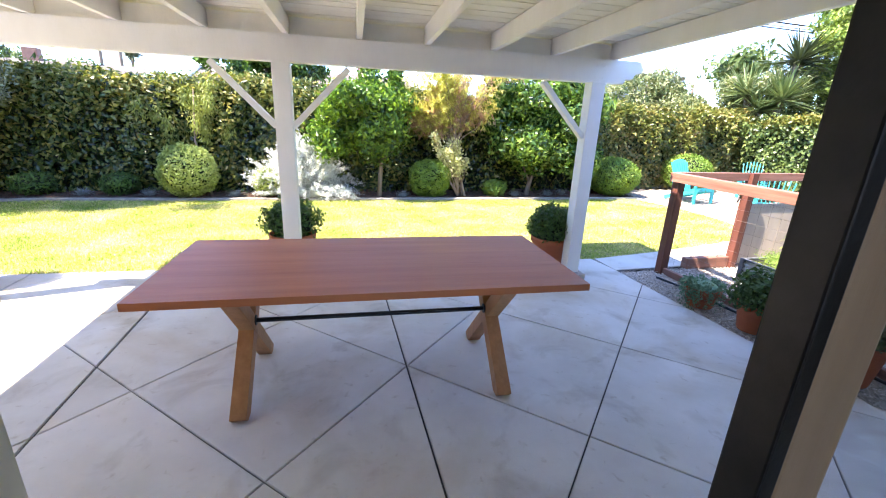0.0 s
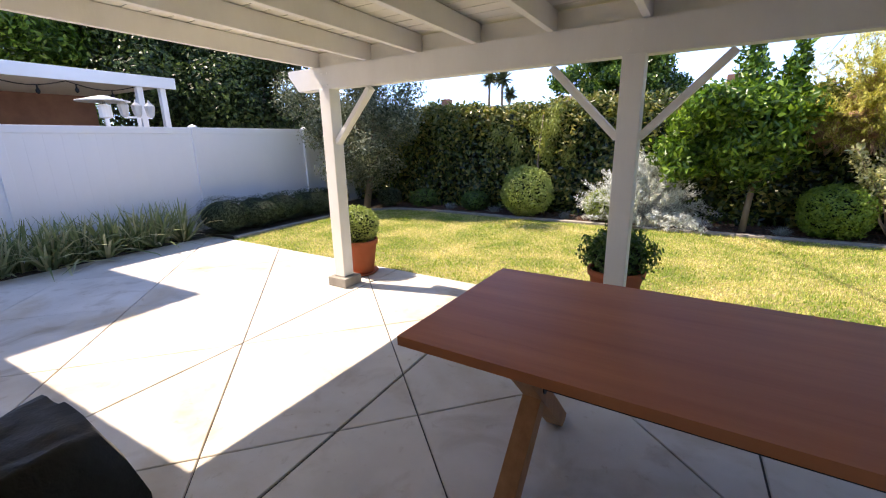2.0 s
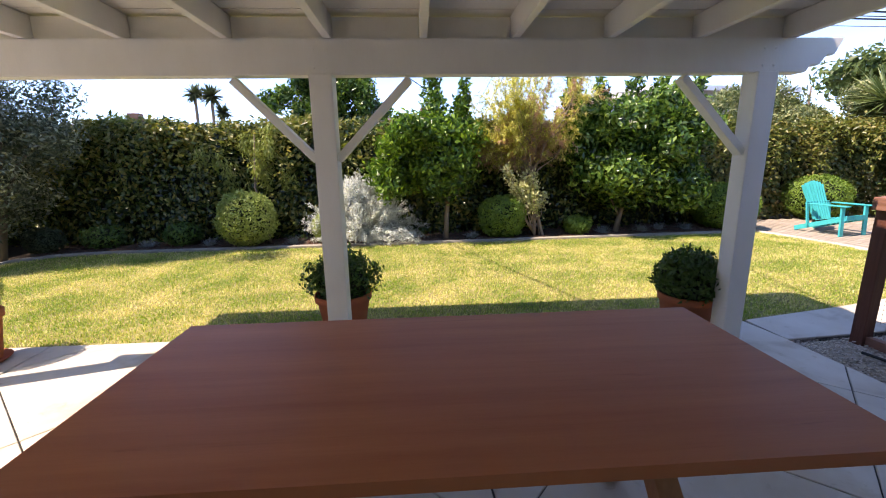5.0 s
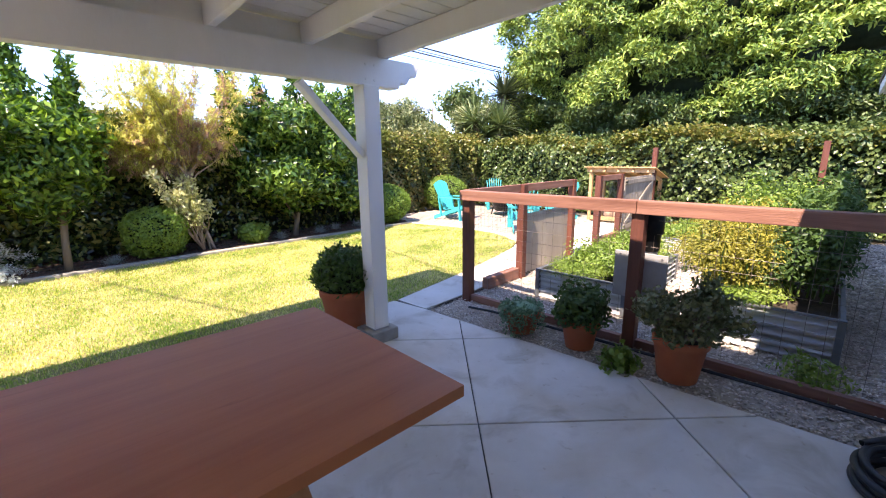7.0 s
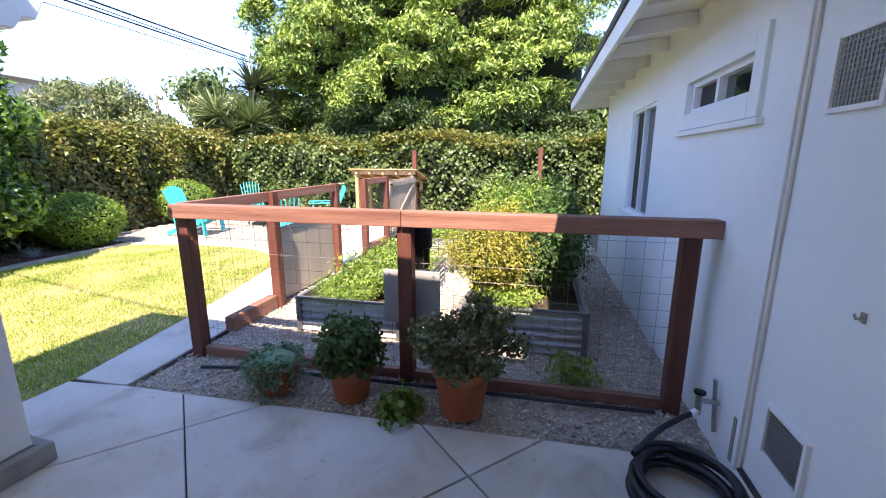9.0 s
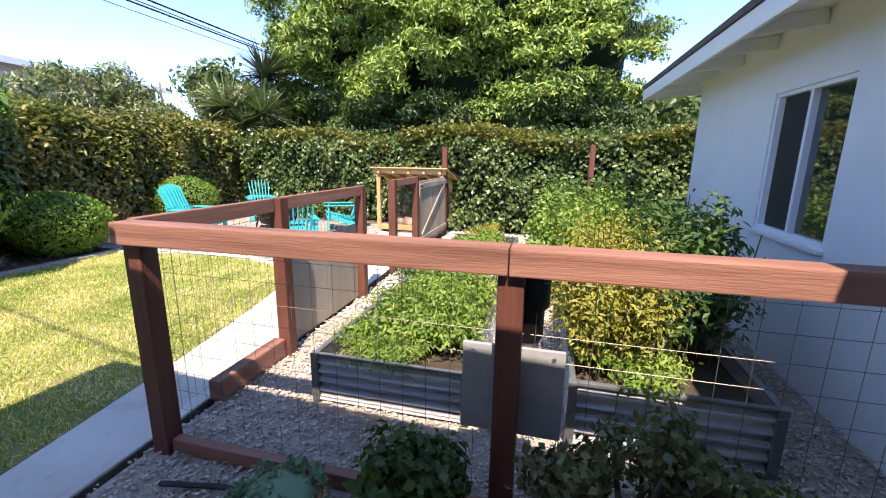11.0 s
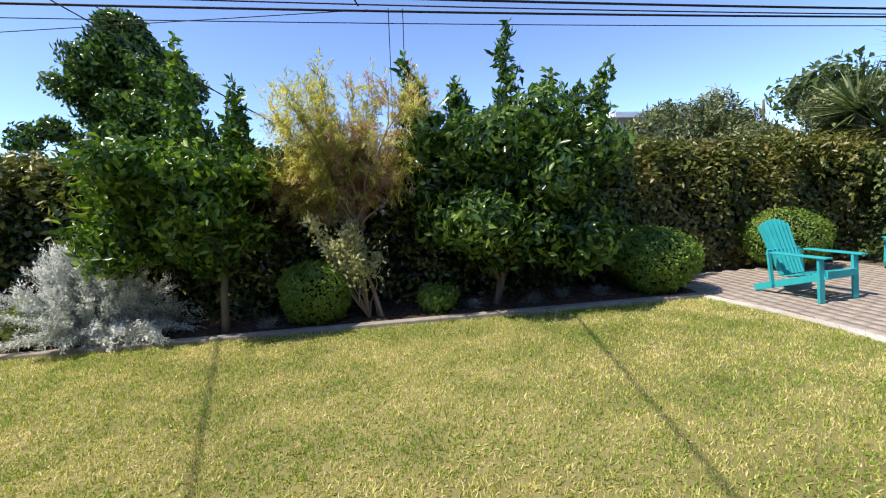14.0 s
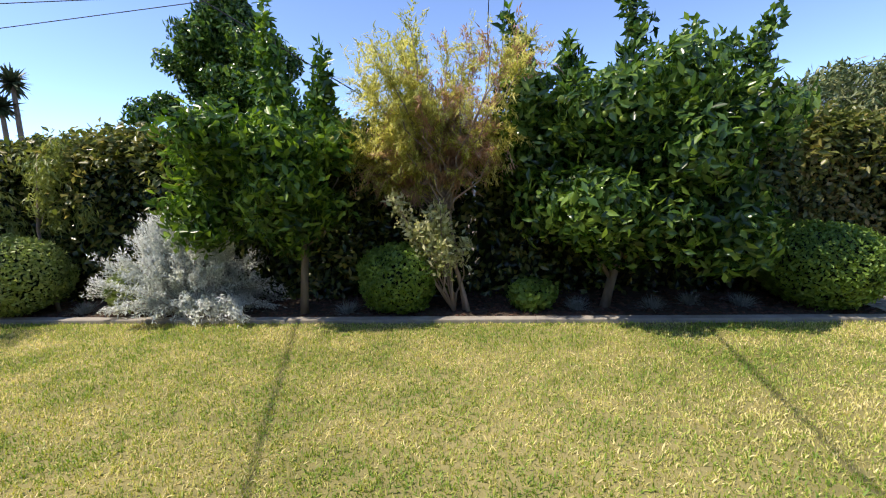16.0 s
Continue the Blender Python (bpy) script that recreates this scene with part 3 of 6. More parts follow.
part("side", boxed((5.35, -6.1, 1.18), (4.5, 0.16, 2.52)), M["stucco"], w)
part("side", boxed((1.1, -6.1, 0.02), (4.0, 0.16, 0.2)), M["stucco"], w)
part("side", boxed((1.1, -6.1, 2.34), (4.0, 0.16, 0.2)), M["stucco"], w)
fl = part("floor", boxed((3.0, -3.0, -0.05), (8.9, 6.2, 0.08)), M["wood_dark"])
tagged(fl, "dark timber floor inside the house", "floor", kind="structure")
ce = part("ceiling", boxed((3.0, -3.0, 2.30), (8.9, 6.2, 0.04)), M["cream"])
tagged(ce, "plain cream room ceiling", "ceiling", kind="structure")


def window(name, rect, label, split=0.5, casing=0.0):
    x0, x1, z0, z1 = rect
    th = thing(name, pose((x0 + x1) / 2, WALL_Y, z0), label, "window", kind="structure")
    cx = (x0 + x1) / 2
    W, H = x1 - x0, z1 - z0
    f = 0.03
    bm = bmesh.new()
    box(bm, (-W / 2 + f / 2, -0.05, H / 2), (f, 0.07, H), bev=0.003)
    box(bm, (W / 2 - f / 2, -0.05, H / 2), (f, 0.07, H), bev=0.003)
    box(bm, (0, -0.05, f / 2), (W - 2 * f, 0.07, f), bev=0.003)
    box(bm, (0, -0.05, H - f / 2), (W - 2 * f, 0.07, f), bev=0.003)
    sx = -W / 2 + W * split
    box(bm, (sx, -0.045, H / 2), (0.035, 0.06, H - 2 * f), bev=0.003)
    part("window_frame", bm, M["vinyl"], th)
    part("pane", boxed(((-W / 2 + f + sx) / 2, -0.06, H / 2), (sx + W / 2 - f - 0.036, 0.006, H - 2 * f)), M["pane"], th, "reflecting glass pane")
    part("pane", boxed(((W / 2 - f + sx) / 2, -0.055, H / 2), (W / 2 - f - sx - 0.036, 0.006, H - 2 * f)), M["glass_dark"], th, "dark insect screen over the pane")
    if casing:
        bm = bmesh.new()
        c = casing
        box(bm, (-W / 2 - c / 2, 0.01, H / 2), (c, 0.024, H + 2 * c), bev=0.004)
        box(bm, (W / 2 + c / 2, 0.01, H / 2), (c, 0.024, H + 2 * c), bev=0.004)
        box(bm, (0, 0.01, -c / 2), (W, 0.024, c), bev=0.004)
        box(bm, (0, 0.01, H + c / 2), (W, 0.024, c), bev=0.004)
        part("casing", bm, M["stucco"], th)
    part("window_sill", boxed((0, 0.012, -0.02 - casing), (W + 0.06 + 2 * casing, 0.04, 0.03), bev=0.004), M["stucco"], th)
    return th


window("window_1", WIN1, "tall white-framed sliding window with one screened half", 0.5)
window("window_2", WIN2, "narrow high white-framed slider window in a wide casing", 0.55, 0.10)


def vent(name, rect, label):
    x0, x1, z0, z1 = rect
    W, H = x1 - x0, z1 - z0
    th = thing(name, pose((x0 + x1) / 2, WALL_Y, z0), label, "vent")
    bm = bmesh.new()
    for sx in (-1, 1):
        box(bm, (sx * (W / 2 + 0.009), 0.008, H / 2), (0.018, 0.02, H + 0.036), bev=0.003)
    for sz in (-0.009, H + 0.009):
        box(bm, (0, 0.008, sz), (W, 0.02, 0.018), bev=0.003)
    part("frame", bm, M["stucco"], th)
    part("backing", boxed((0, 0.003, H / 2), (W, 0.006, H)), M["grille"], th, "grey wire screen")
    bm = bmesh.new()
    for k in range(1, 12):
        box(bm, (-W / 2 + W * k / 12, 0.008, H / 2), (0.003, 0.003, H))
        box(bm, (0, 0.011, H * k / 12), (W, 0.003, 0.003))
    part("mesh", bm, M["metal"], th)


vent("wall_vent", VENT1, "square screened vent set high in the white wall")
vent("wall_vent", VENT2, "square screened vent low in the white wall")

# eave of the house
ev = thing("house_roof", pose(0, 0, 0), "low-pitched shingle roof with white painted eaves", "roof", kind="structure")
part("shingles", boxed((0.46, -2.65, 2.62), (4.42, 7.14, 0.06), pose(0, 0, 0, -4)), M["shingle"], ev)
EAVE_Y, EAVE_X = 0.74, 8.40
bm = bmesh.new()
lo = [bm.verts.new(p) for p in ((2.68, EAVE_Y + 0.03, 2.335), (EAVE_X + 0.03, EAVE_Y + 0.03, 2.335), (EAVE_X + 0.03, -6.2, 3.0), (2.68, -6.2, 3.0))]
hi = [bm.verts.new(v.co + Vector((0, 0, 0.05))) for v in lo]
bm.faces.new(lo[::-1])
bm.faces.new(hi)
for i in range(4):
    j = (i + 1) % 4
    bm.faces.new((lo[i], lo[j], hi[j], hi[i]))
part("shingles", bm, M["shingle"], ev)
part("fascia", boxed((5.54, EAVE_Y, 2.265), (5.72, 0.03, 0.13), bev=0.004), M["paint"], ev)
bm = stick(bmesh.new(), (EAVE_X, EAVE_Y - 0.02, 2.265), (EAVE_X, -6.2, 2.93), 0.03, 0.13, 0.004)
part("bargeboard", bm, M["paint"], ev)
bm = bmesh.new()
for k in range(12):
    y = EAVE_Y - 0.06 - 0.0975 * k
    box(bm, (5.54, y, 2.318 + 0.0955 * (0.06 + 0.0975 * k)), (5.68, 0.092, 0.016))
part("soffit_boards", bm, M["boards"], ev)
for k in range(10):
    bm = stick(bmesh.new(), (2.95 + 0.6 * k, EAVE_Y - 0.02, 2.26), (2.95 + 0.6 * k, 0.285, 2.304), 0.042, 0.095, 0.004)
    part("rafter_tail", bm, M["paint"], ev)
part("eave_wing", boxed((-3.9, 0.42, 2.41), (4.86, 1.44, 0.07), bev=0.004), M["paint"], ev, "white eave over the side wall")
part("beam_end", boxed((2.62, 0.62, 2.27), (0.09, 0.28, 0.10), bev=0.008), M["bark"], ev, "bare weathered beam end")

wg = part("wall_side", boxed((-4.05, 0.42, 1.14), (4.60, 0.84, 2.44)), M["stucco"])
tagged(wg, "white painted side wall of the house", "wall", kind="structure")

# brick pier beside the house door
pier = thing("wall_brick", pose(-1.60, 0.54, 0), "cream painted brick pier at the house corner", "wall", kind="structure")
part("mortar_core", boxed((0, 0, 1.1), (0.28, 0.64, 2.36)), M["mortar"], pier)

# french doors: fixed leaf, open leaf edge, frame
dr = thing("door_1", pose(0, 0.19, 0), "glazed timber garden door with dark edge strip", "door", kind="structure")
bm = bmesh.new()
box(bm, (-0.497, 0.0, 1.0), (0.066, 0.17, 2.06), bev=0.006)
box(bm, (1.17, 0.0, 1.0), (0.06, 0.17, 2.06), bev=0.006)
box(bm, (0.338, 0.0, 2.0), (1.604, 0.17, 0.05), bev=0.006)
part("door_frame", bm, M["cream"], dr)
part("threshold", boxed((0.338, 0.0, -0.002), (1.604, 0.18, 0.03), bev=0.006), M["metal"], dr)
part("strike_plate", boxed((-0.462, 0.0, 1.20), (0.004, 0.045, 0.10), bev=0.001), M["metal"], dr, "brass strike plate")
leaf = part("leaf", boxed((0.29, 0.02, 1.0), (0.085, 0.045, 1.93), bev=0.008), M["wood_dark"], dr, "brown timber door leaf")
part("stile", boxed((1.08, 0.02, 1.0), (0.10, 0.045, 1.93), bev=0.008), M["wood_dark"], leaf)
part("rail", boxed((0.681, 0.02, 0.15), (0.698, 0.045, 0.22), bev=0.008), M["wood_dark"], leaf)
part("rail", boxed((0.681, 0.02, 1.90), (0.698, 0.045, 0.12), bev=0.008), M["wood_dark"], leaf)
pn = part("pane", boxed((0.681, 0.02, 1.05), (0.698, 0.005, 1.58)), M["clear"], leaf, "clear glass")
pn.visible_shadow = False
part("edge_strip", boxed((0.235, 0.02, 1.0), (0.025, 0.05, 1.93), bev=0.003), M["steel_black"], dr, "black weather strip")

# ---------- patio cover ----------
Z_R = 2.15
COVER = pose(-0.57, 3.71, 0, 0, 0, -3.0)
RAFTERS = (-2.82, -2.17, -1.63, -1.10, -0.53, 0.05, 0.61, 1.16, 1.74, 2.30, 2.89)
BACK, FRONT = -3.25, 0.84


def rz(y):
    return Z_R - 0.016 * y


pc = thing("patio_cover", COVER, "white painted timber patio cover on three posts", "patio cover", kind="structure")
bm = bmesh.new()
prof = [(-3.18, 2.15), (-3.18, 2.10), (-3.05, 1.95), (3.00, 1.95), (3.02, 1.99), (3.08, 1.99), (3.12, 2.05), (3.17, 2.05), (3.22, 2.15)]
lo = [bm.verts.new((x, -0.055, z)) for x, z in prof]
hi = [bm.verts.new((x, 0.055, z)) for x, z in prof]
bm.faces.new(lo)
bm.faces.new(hi[::-1])
for i in range(len(prof)):
    j = (i + 1) % len(prof)
    bm.faces.new((lo[j], lo[i], hi[i], hi[j]))
bmesh.ops.recalc_face_normals(bm, faces=bm.faces)
bmesh.ops.bevel(bm, geom=list(bm.edges), offset=0.006, segments=2, affect="EDGES")
part("beam", bm, M["paint"], pc)
H_R = 0.14
for i, x in enumerate(RAFTERS):
    bm = bmesh.new()
    stick(bm, (x, BACK, rz(BACK) + H_R / 2), (x, FRONT, rz(FRONT) + H_R / 2), 0.045, H_R, 0.005)
    part("rafter", bm, M["paint"], pc)
    if i < len(RAFTERS) - 1:
        x2 = RAFTERS[i + 1]
        part("blocking", boxed(((x + x2) / 2, 0.03, Z_R + 0.066), (x2 - x - 0.05, 0.04, 0.13), bev=0.003), M["boards"], pc)
part("ledger", boxed((0, BACK + 0.0, rz(BACK) + 0.06), (5.86, 0.03, 0.15), bev=0.004), M["paint"], pc)
for x in (-2.855, 2.925):
    bm = bmesh.new()
    stick(bm, (x, BACK, rz(BACK) + 0.115), (x, FRONT, rz(FRONT) + 0.115), 0.02, 0.09, 0.003)
    part("edge_board", bm, M["paint"], pc)
bm = bmesh.new()
y = BACK
while y < FRONT - 0.02:
    cut = float(RNG.uniform(-2.2, 2.2))
    cut = min(RAFTERS, key=lambda r: abs(r - cut))
    for l, r in ((-2.88, cut - 0.002), (cut + 0.002, 2.95)):
        box(bm, ((l + r) / 2, y + 0.069, rz(y) + H_R + 0.011 + float(RNG.uniform(0, 0.002))), (r - l, 0.134, 0.018))
    y += 0.138
bd = part("roof_boards", bm, M["boards"])
bd.matrix_world = COVER
tagged(bd, "cream painted sheathing boards of the patio cover", "ceiling", kind="structure")
rf = part("roof_sheet", boxed((0.03, (BACK + FRONT) / 2, rz((BACK + FRONT) / 2) + H_R + 0.045), (5.96, FRONT - BACK + 0.06, 0.025), pose(0, 0, 0, -0.92)), M["shingle_pale"])
rf.matrix_world = COVER
tagged(rf, "pale roofing sheet on the patio cover", "roof", kind="structure")


def post(x, sides):
    th = thing("patio_post", COVER @ pose(x, 0, 0), "white painted square timber post on a concrete footing", "post", "patio posts")
    part("footing", boxed((0, 0, 0.05), (0.25, 0.24, 0.10), bev=0.012), M["kerb"], th, "grey concrete footing")
    part("shaft", boxed((0, 0, 1.03), (0.135, 0.135, 1.85), bev=0.007), M["paint"], th)
    part("base_plate", boxed((0, 0, 0.105), (0.145, 0.145, 0.012), bev=0.002), M["metal"], th)
    for s in sides:
        bm = bmesh.new()
        stick(bm, (s * 0.065, 0, 1.46), (s * 0.52, 0, 1.93), 0.045, 0.08, 0.005, up=(0, 1, 0))
        part("brace", bm, M["paint"], th)
    for dz in (1.99, 2.09):
        for dx in (-0.035, 0.035):
            bm = bmesh.new()
            rod(bm, (dx, -0.050, dz), (dx, -0.062, dz), 0.008)
            part("bolt", bm, M["paint"], th)


post(-2.68, (1,))
post(0.0, (-1, 1))
post(2.745, (-1,))

# ---------- table ----------
tb = thing("dining_table", pose(0.017, 2.278, 0, 0, 0, -2.97), "long red-brown stained wooden patio table with crossed legs", "table")
TL, TW, TZ = 2.24, 0.972, 0.76
for k in range(6):
    wk = TW / 6
    part("plank", boxed((0, -TW / 2 + wk * (k + 0.5), TZ - 0.019), (TL, wk - 0.0001, 0.038), bev=0.0003), M["tabletop"], tb)
for sx in (-1, 1):
    x = sx * 0.735
    bm = bmesh.new()
    stick(bm, (x, -0.36, 0.0), (x, 0.33, 0.72), 0.09, 0.085, 0.004, up=(1, 0, 0))
    bmesh.ops.bisect_plane(bm, geom=bm.verts[:] + bm.edges[:] + bm.faces[:], plane_co=(0, 0, 0.002), plane_no=(0, 0, -1), clear_outer=True)
    part("leg", bm, M["legwood"], tb, "orange-brown wooden crossed leg")
    bm = bmesh.new()
    stick(bm, (x + 0.004, 0.36, 0.0), (x + 0.004, -0.33, 0.72), 0.082, 0.085, 0.004, up=(1, 0, 0))
    bmesh.ops.bisect_plane(bm, geom=bm.verts[:] + bm.edges[:] + bm.faces[:], plane_co=(0, 0, 0.002), plane_no=(0, 0, -1), clear_outer=True)
    part("leg", bm, M["legwood"], tb, "orange-brown wooden crossed leg")
    part("cross_rail", boxed((x, 0, 0.70), (0.09, 0.72, 0.04), bev=0.004), M["legwood"], tb)
bm = bmesh.new()
rod(bm, (-0.70, -0.02, 0.42), (0.70, -0.02, 0.42), 0.014, seg=12)
part("stretcher_bar", bm, M["steel_black"], tb, "black steel bar")
for sx in (-1, 1):
    bm = bmesh.new()
    rod(bm, (sx * 0.69, -0.02, 0.42), (sx * 0.683, -0.02, 0.42), 0.03, seg=12)
    part("flange", bm, M["steel_black"], tb)


# ---------- planting: hedges ----------
def hedge(name, x0, x1, y0, y1, h, mat, label, n, leaf=(0.105, 0.058), lumps=0.12, faces="yx", base=0.02):
    """A clipped hedge box: leaves over front, top and ends, around a core whose dark colour paints in the shade."""
    th = thing(name, pose(0, 0, 0), label, "hedge")
    rng = np.random.default_rng(len(name) * 31 + int(abs(x0) * 10))
    L, D = x1 - x0, y1 - y0
    areas = np.array([L * h, L * D, D * h, D * h])
    pick = rng.choice(4, n, p=areas / areas.sum())
    u, v = rng.random(n), rng.random(n)
    p, d = np.zeros((n, 3)), np.zeros((n, 3))
    f = pick == 0
    p[f] = np.c_[x0 + u[f] * L, np.full(f.sum(), y0), base + v[f] * (h - base)]
    d[f] = (0, -1, 0.25)
    f = pick == 1
    p[f] = np.c_[x0 + u[f] * L, y0 + v[f] * D, np.full(f.sum(), h)]
    d[f] = (0, -0.2, 1)
    for k, sx in ((2, -1), (3, 1)):
        f = pick == k
        p[f] = np.c_[np.full(f.sum(), x0 if sx < 0 else x1), y0 + u[f] * D, base + v[f] * (h - base)]
        d[f] = (sx, 0, 0.25)
    wave = lumps * (np.sin(p[:, 0] * 2.1 + p[:, 2] * 1.7) + np.sin(p[:, 1] * 2.6 - p[:, 2] * 3.1 + p[:, 0] * 5.3) + 0.6 * np.sin(p[:, 0] * 9.7 + p[:, 2] * 8.1 + p[:, 1] * 9.0)) / 2
    depth = wave - rng.random(n) ** 1.4 * 0.30 + 0.06
    p += unit(d) * depth[:, None]
    p[:, 2] = np.maximum(p[:, 2], base)
    leaves("foliage", p, d, leaf[0], leaf[1], mat, th, rng=rng)
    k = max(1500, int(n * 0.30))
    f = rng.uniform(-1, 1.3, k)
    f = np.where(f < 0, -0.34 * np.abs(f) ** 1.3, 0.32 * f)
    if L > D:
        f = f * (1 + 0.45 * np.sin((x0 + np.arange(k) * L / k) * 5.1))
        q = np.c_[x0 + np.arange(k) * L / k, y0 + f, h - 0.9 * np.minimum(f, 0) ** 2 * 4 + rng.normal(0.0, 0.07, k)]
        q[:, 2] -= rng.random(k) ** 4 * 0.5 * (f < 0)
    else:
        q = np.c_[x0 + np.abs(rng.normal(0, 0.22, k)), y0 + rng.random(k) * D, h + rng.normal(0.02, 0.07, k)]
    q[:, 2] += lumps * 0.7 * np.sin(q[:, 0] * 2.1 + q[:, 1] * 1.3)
    leaves("top_leaves", q, rng.normal(0, 0.5, q.shape) + (0, -0.3, 0.8), leaf[0], leaf[1] * 0.9, M["hedge_top"], th, "brighter leaves along the top", rng=rng)
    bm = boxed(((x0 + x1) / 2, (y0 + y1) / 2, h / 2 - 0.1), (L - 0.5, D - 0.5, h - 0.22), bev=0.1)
    part("core_filler", bm, M["core"], th)
    return th


hedge("hedge", -7.6, 2.4, 8.98, 10.2, 2.03, M["hedge"], "dense dark green clipped hedge with brownish top growth", 34000)
hedge("hedge", 2.4, 6.2, 8.98, 10.2, 2.0, M["hedge"], "dense dark green hedge behind the fruit trees", 9000)
hedge("hedge", 6.2, 11.3, 9.55, 10.6, 2.0, M["hedge_warm"], "clipped hedge with bronze and green leaves by the fire pit", 20000)
hedge("hedge", 10.9, 12.0, 5.0, 9.6, 1.75, M["ivy"], "ivy-covered fence beside the fire pit terrace", 15000, (0.09, 0.075), lumps=0.2)
hedge("hedge", 10.3, 11.6, -2.5, 5.0, 1.78, M["ivy"], "ivy-covered fence behind the vegetable garden", 24000, (0.09, 0.075), lumps=0.2)


def shrub(name, x, y, rx, rz_, n, mat, label, leaf=(0.046, 0.026), z0=0.0, ry=None, rough=0.12, zc=None):
    th = thing(name, pose(x, y, z0), label, "shrub")
    rng = np.random.default_rng(int(abs(x * 131 + y * 17)) + 3)
    ry = ry or rx
    c = (0, 0, rz_ if zc is None else zc)
    p, d = blob(c, (rx, ry, rz_), int(n * 1.6), rng, 0.2, rough, 0.0)
    leaves("foliage", p, d, leaf[0], leaf[1], mat, th, droop=-0.3, rng=rng)
    core("core_filler", (0, 0, c[2]), (rx * 0.8, ry * 0.8, rz_ * 0.8), th, amp=0.05)
    return th


shrub("round_shrub", -2.72, 8.40, 0.48, 0.47, 5200, M["box_pale"], "rounded pale yellow-green clipped shrub in the bed", z0=0.02)
shrub("round_shrub", 1.76, 8.42, 0.43, 0.39, 4600, M["box"], "rounded mid-green clipped shrub with light new growth")
shrub("box_shrub", 6.2, 8.45, 0.58, 0.45, 6500, M["box"], "broad flat-topped clipped bright green shrub", rough=0.06)
shrub("round_shrub", 9.0, 9.15, 0.62, 0.48, 5200, M["box"], "rounded green shrub beside the terrace chairs")
shrub("small_shrub", -1.38, 8.5, 0.30, 0.28, 1500, M["box_pale"], "small loose yellow-green shrub", (0.05, 0.03))
shrub("small_shrub", 3.22, 8.42, 0.25, 0.17, 900, M["box"], "low glossy green shrub at the bed edge", (0.06, 0.04))
shrub("small_shrub", -5.25, 8.75, 0.33, 0.2, 900, M["potplant"], "low dark green mound in the shaded bed", (0.05, 0.03))
shrub("small_shrub", -6.0, 8.45, 0.28, 0.22, 900, M["rosemary"], "low grey-green mound in the shaded bed")
shrub("small_shrub", -3.95, 8.72, 0.30, 0.2, 900, M["potplant"], "low dark green mound in the shaded bed", (0.05, 0.03))
for k, y in enumerate((4.95, 5.55, 6.15, 6.8, 7.4)):
    shrub("rosemary_bush", -6.88 + 0.05 * (k % 2), y, 0.46, 0.30 - 0.01 * k, 2600, M["rosemary"], "dark fine-leaved spreading bush by the white fence", (0.05, 0.008), ry=0.42, rough=0.25)

# silver shrub: fine upright twigs with pale leaves
sv = thing("silver_shrub", pose(-0.62, 8.46, 0), "silvery grey fine-twigged shrub spilling to the kerb", "shrub")
rng = np.random.default_rng(21)
bm = bmesh.new()
pp, dd = [], []
for k in range(420):
    a = rng.uniform(0, 2 * math.pi)
    tilt = rng.uniform(0.0, 1.12)
    ln = rng.uniform(0.85, 1.30) * (1.0 - 0.14 * tilt)
    d = np.array([math.cos(a) * math.sin(tilt) * 1.12, 0.62 * math.sin(a) * math.sin(tilt), math.cos(tilt)])
    st = rng.normal(0, 0.13, 3) * (1, 0.7, 0) + (-0.12, 0.0, 0)
    fall = 0.30 * min(tilt, 1) + (0.16 if math.cos(a) > 0 else 0.0) * math.sin(tilt)
    t = rng.random(210) ** 0.6
    q = st + d * ln * t[:, None] + rng.normal(0, 0.024, (210, 3)) - np.array([0, 0, fall]) * (t[:, None] ** 2)
    q = q[q[:, 2] > 0.03]
    pp.append(q)
    dd.append(np.tile(d - np.array([0, 0, fall]), (len(q), 1)))
    if k % 3 == 0:
        sweep(bm, [tuple(st), tuple(st + d * ln * 0.5 - np.array([0, 0, fall * 0.25])), tuple(st + d * ln - np.array([0, 0, fall]))], [0.006, 0.004, 0.0015], 4)
q = np.vstack(pp)
blades("foliage", q, unit(np.vstack(dd) + rng.normal(0, 0.65, q.shape)), rng.uniform(0.03, 0.06, len(q)), rng.uniform(0.012, 0.020, len(q)), 0.1, M["silver"], sv, seg=1, rng=rng)
part("branchwork", bm, M["bark_pale"], sv)
core("core_filler", (0.0, 0.1, 0.26), (0.46, 0.28, 0.24), sv, M["fescue"], amp=0.1)


def tuft(x, y, r, h, n, mat, label, name="grass_tuft", width=0.006, z=0.0, bend=0.35, spread=0.9):
    th = thing(name, pose(x, y, z), label, "plant", "" if name != "grass_tuft" else "blue grass tufts")
    rng = np.random.default_rng(int(abs(x * 71 + y * 13) * 10))
    a = rng.uniform(0, 6.283, n)
    t = np.abs(rng.normal(0, spread * 0.6, n))
    d = np.c_[np.cos(a) * np.sin(t), np.sin(a) * np.sin(t), np.cos(t)]
    b = np.c_[np.cos(a), np.sin(a), np.zeros(n)] * (rng.random(n) * r * 0.35)[:, None]
    blades("leaves", b, d, h * rng.uniform(0.6, 1.15, n), width, bend, mat, th, rng=rng)
    return th


for x, y in ((1.18, 8.32), (3.68, 8.36), (4.47, 8.36), (4.92, 8.5), (5.42, 8.42), (-1.05, 8.95), (-2.0, 8.42), (-3.45, 8.55), (-4.5, 8.6), (6.9, 8.75)):
    tuft(x, y, 0.16, 0.24, 260, M["fescue"], "blue-grey grass tuft on the mulch", spread=1.1)
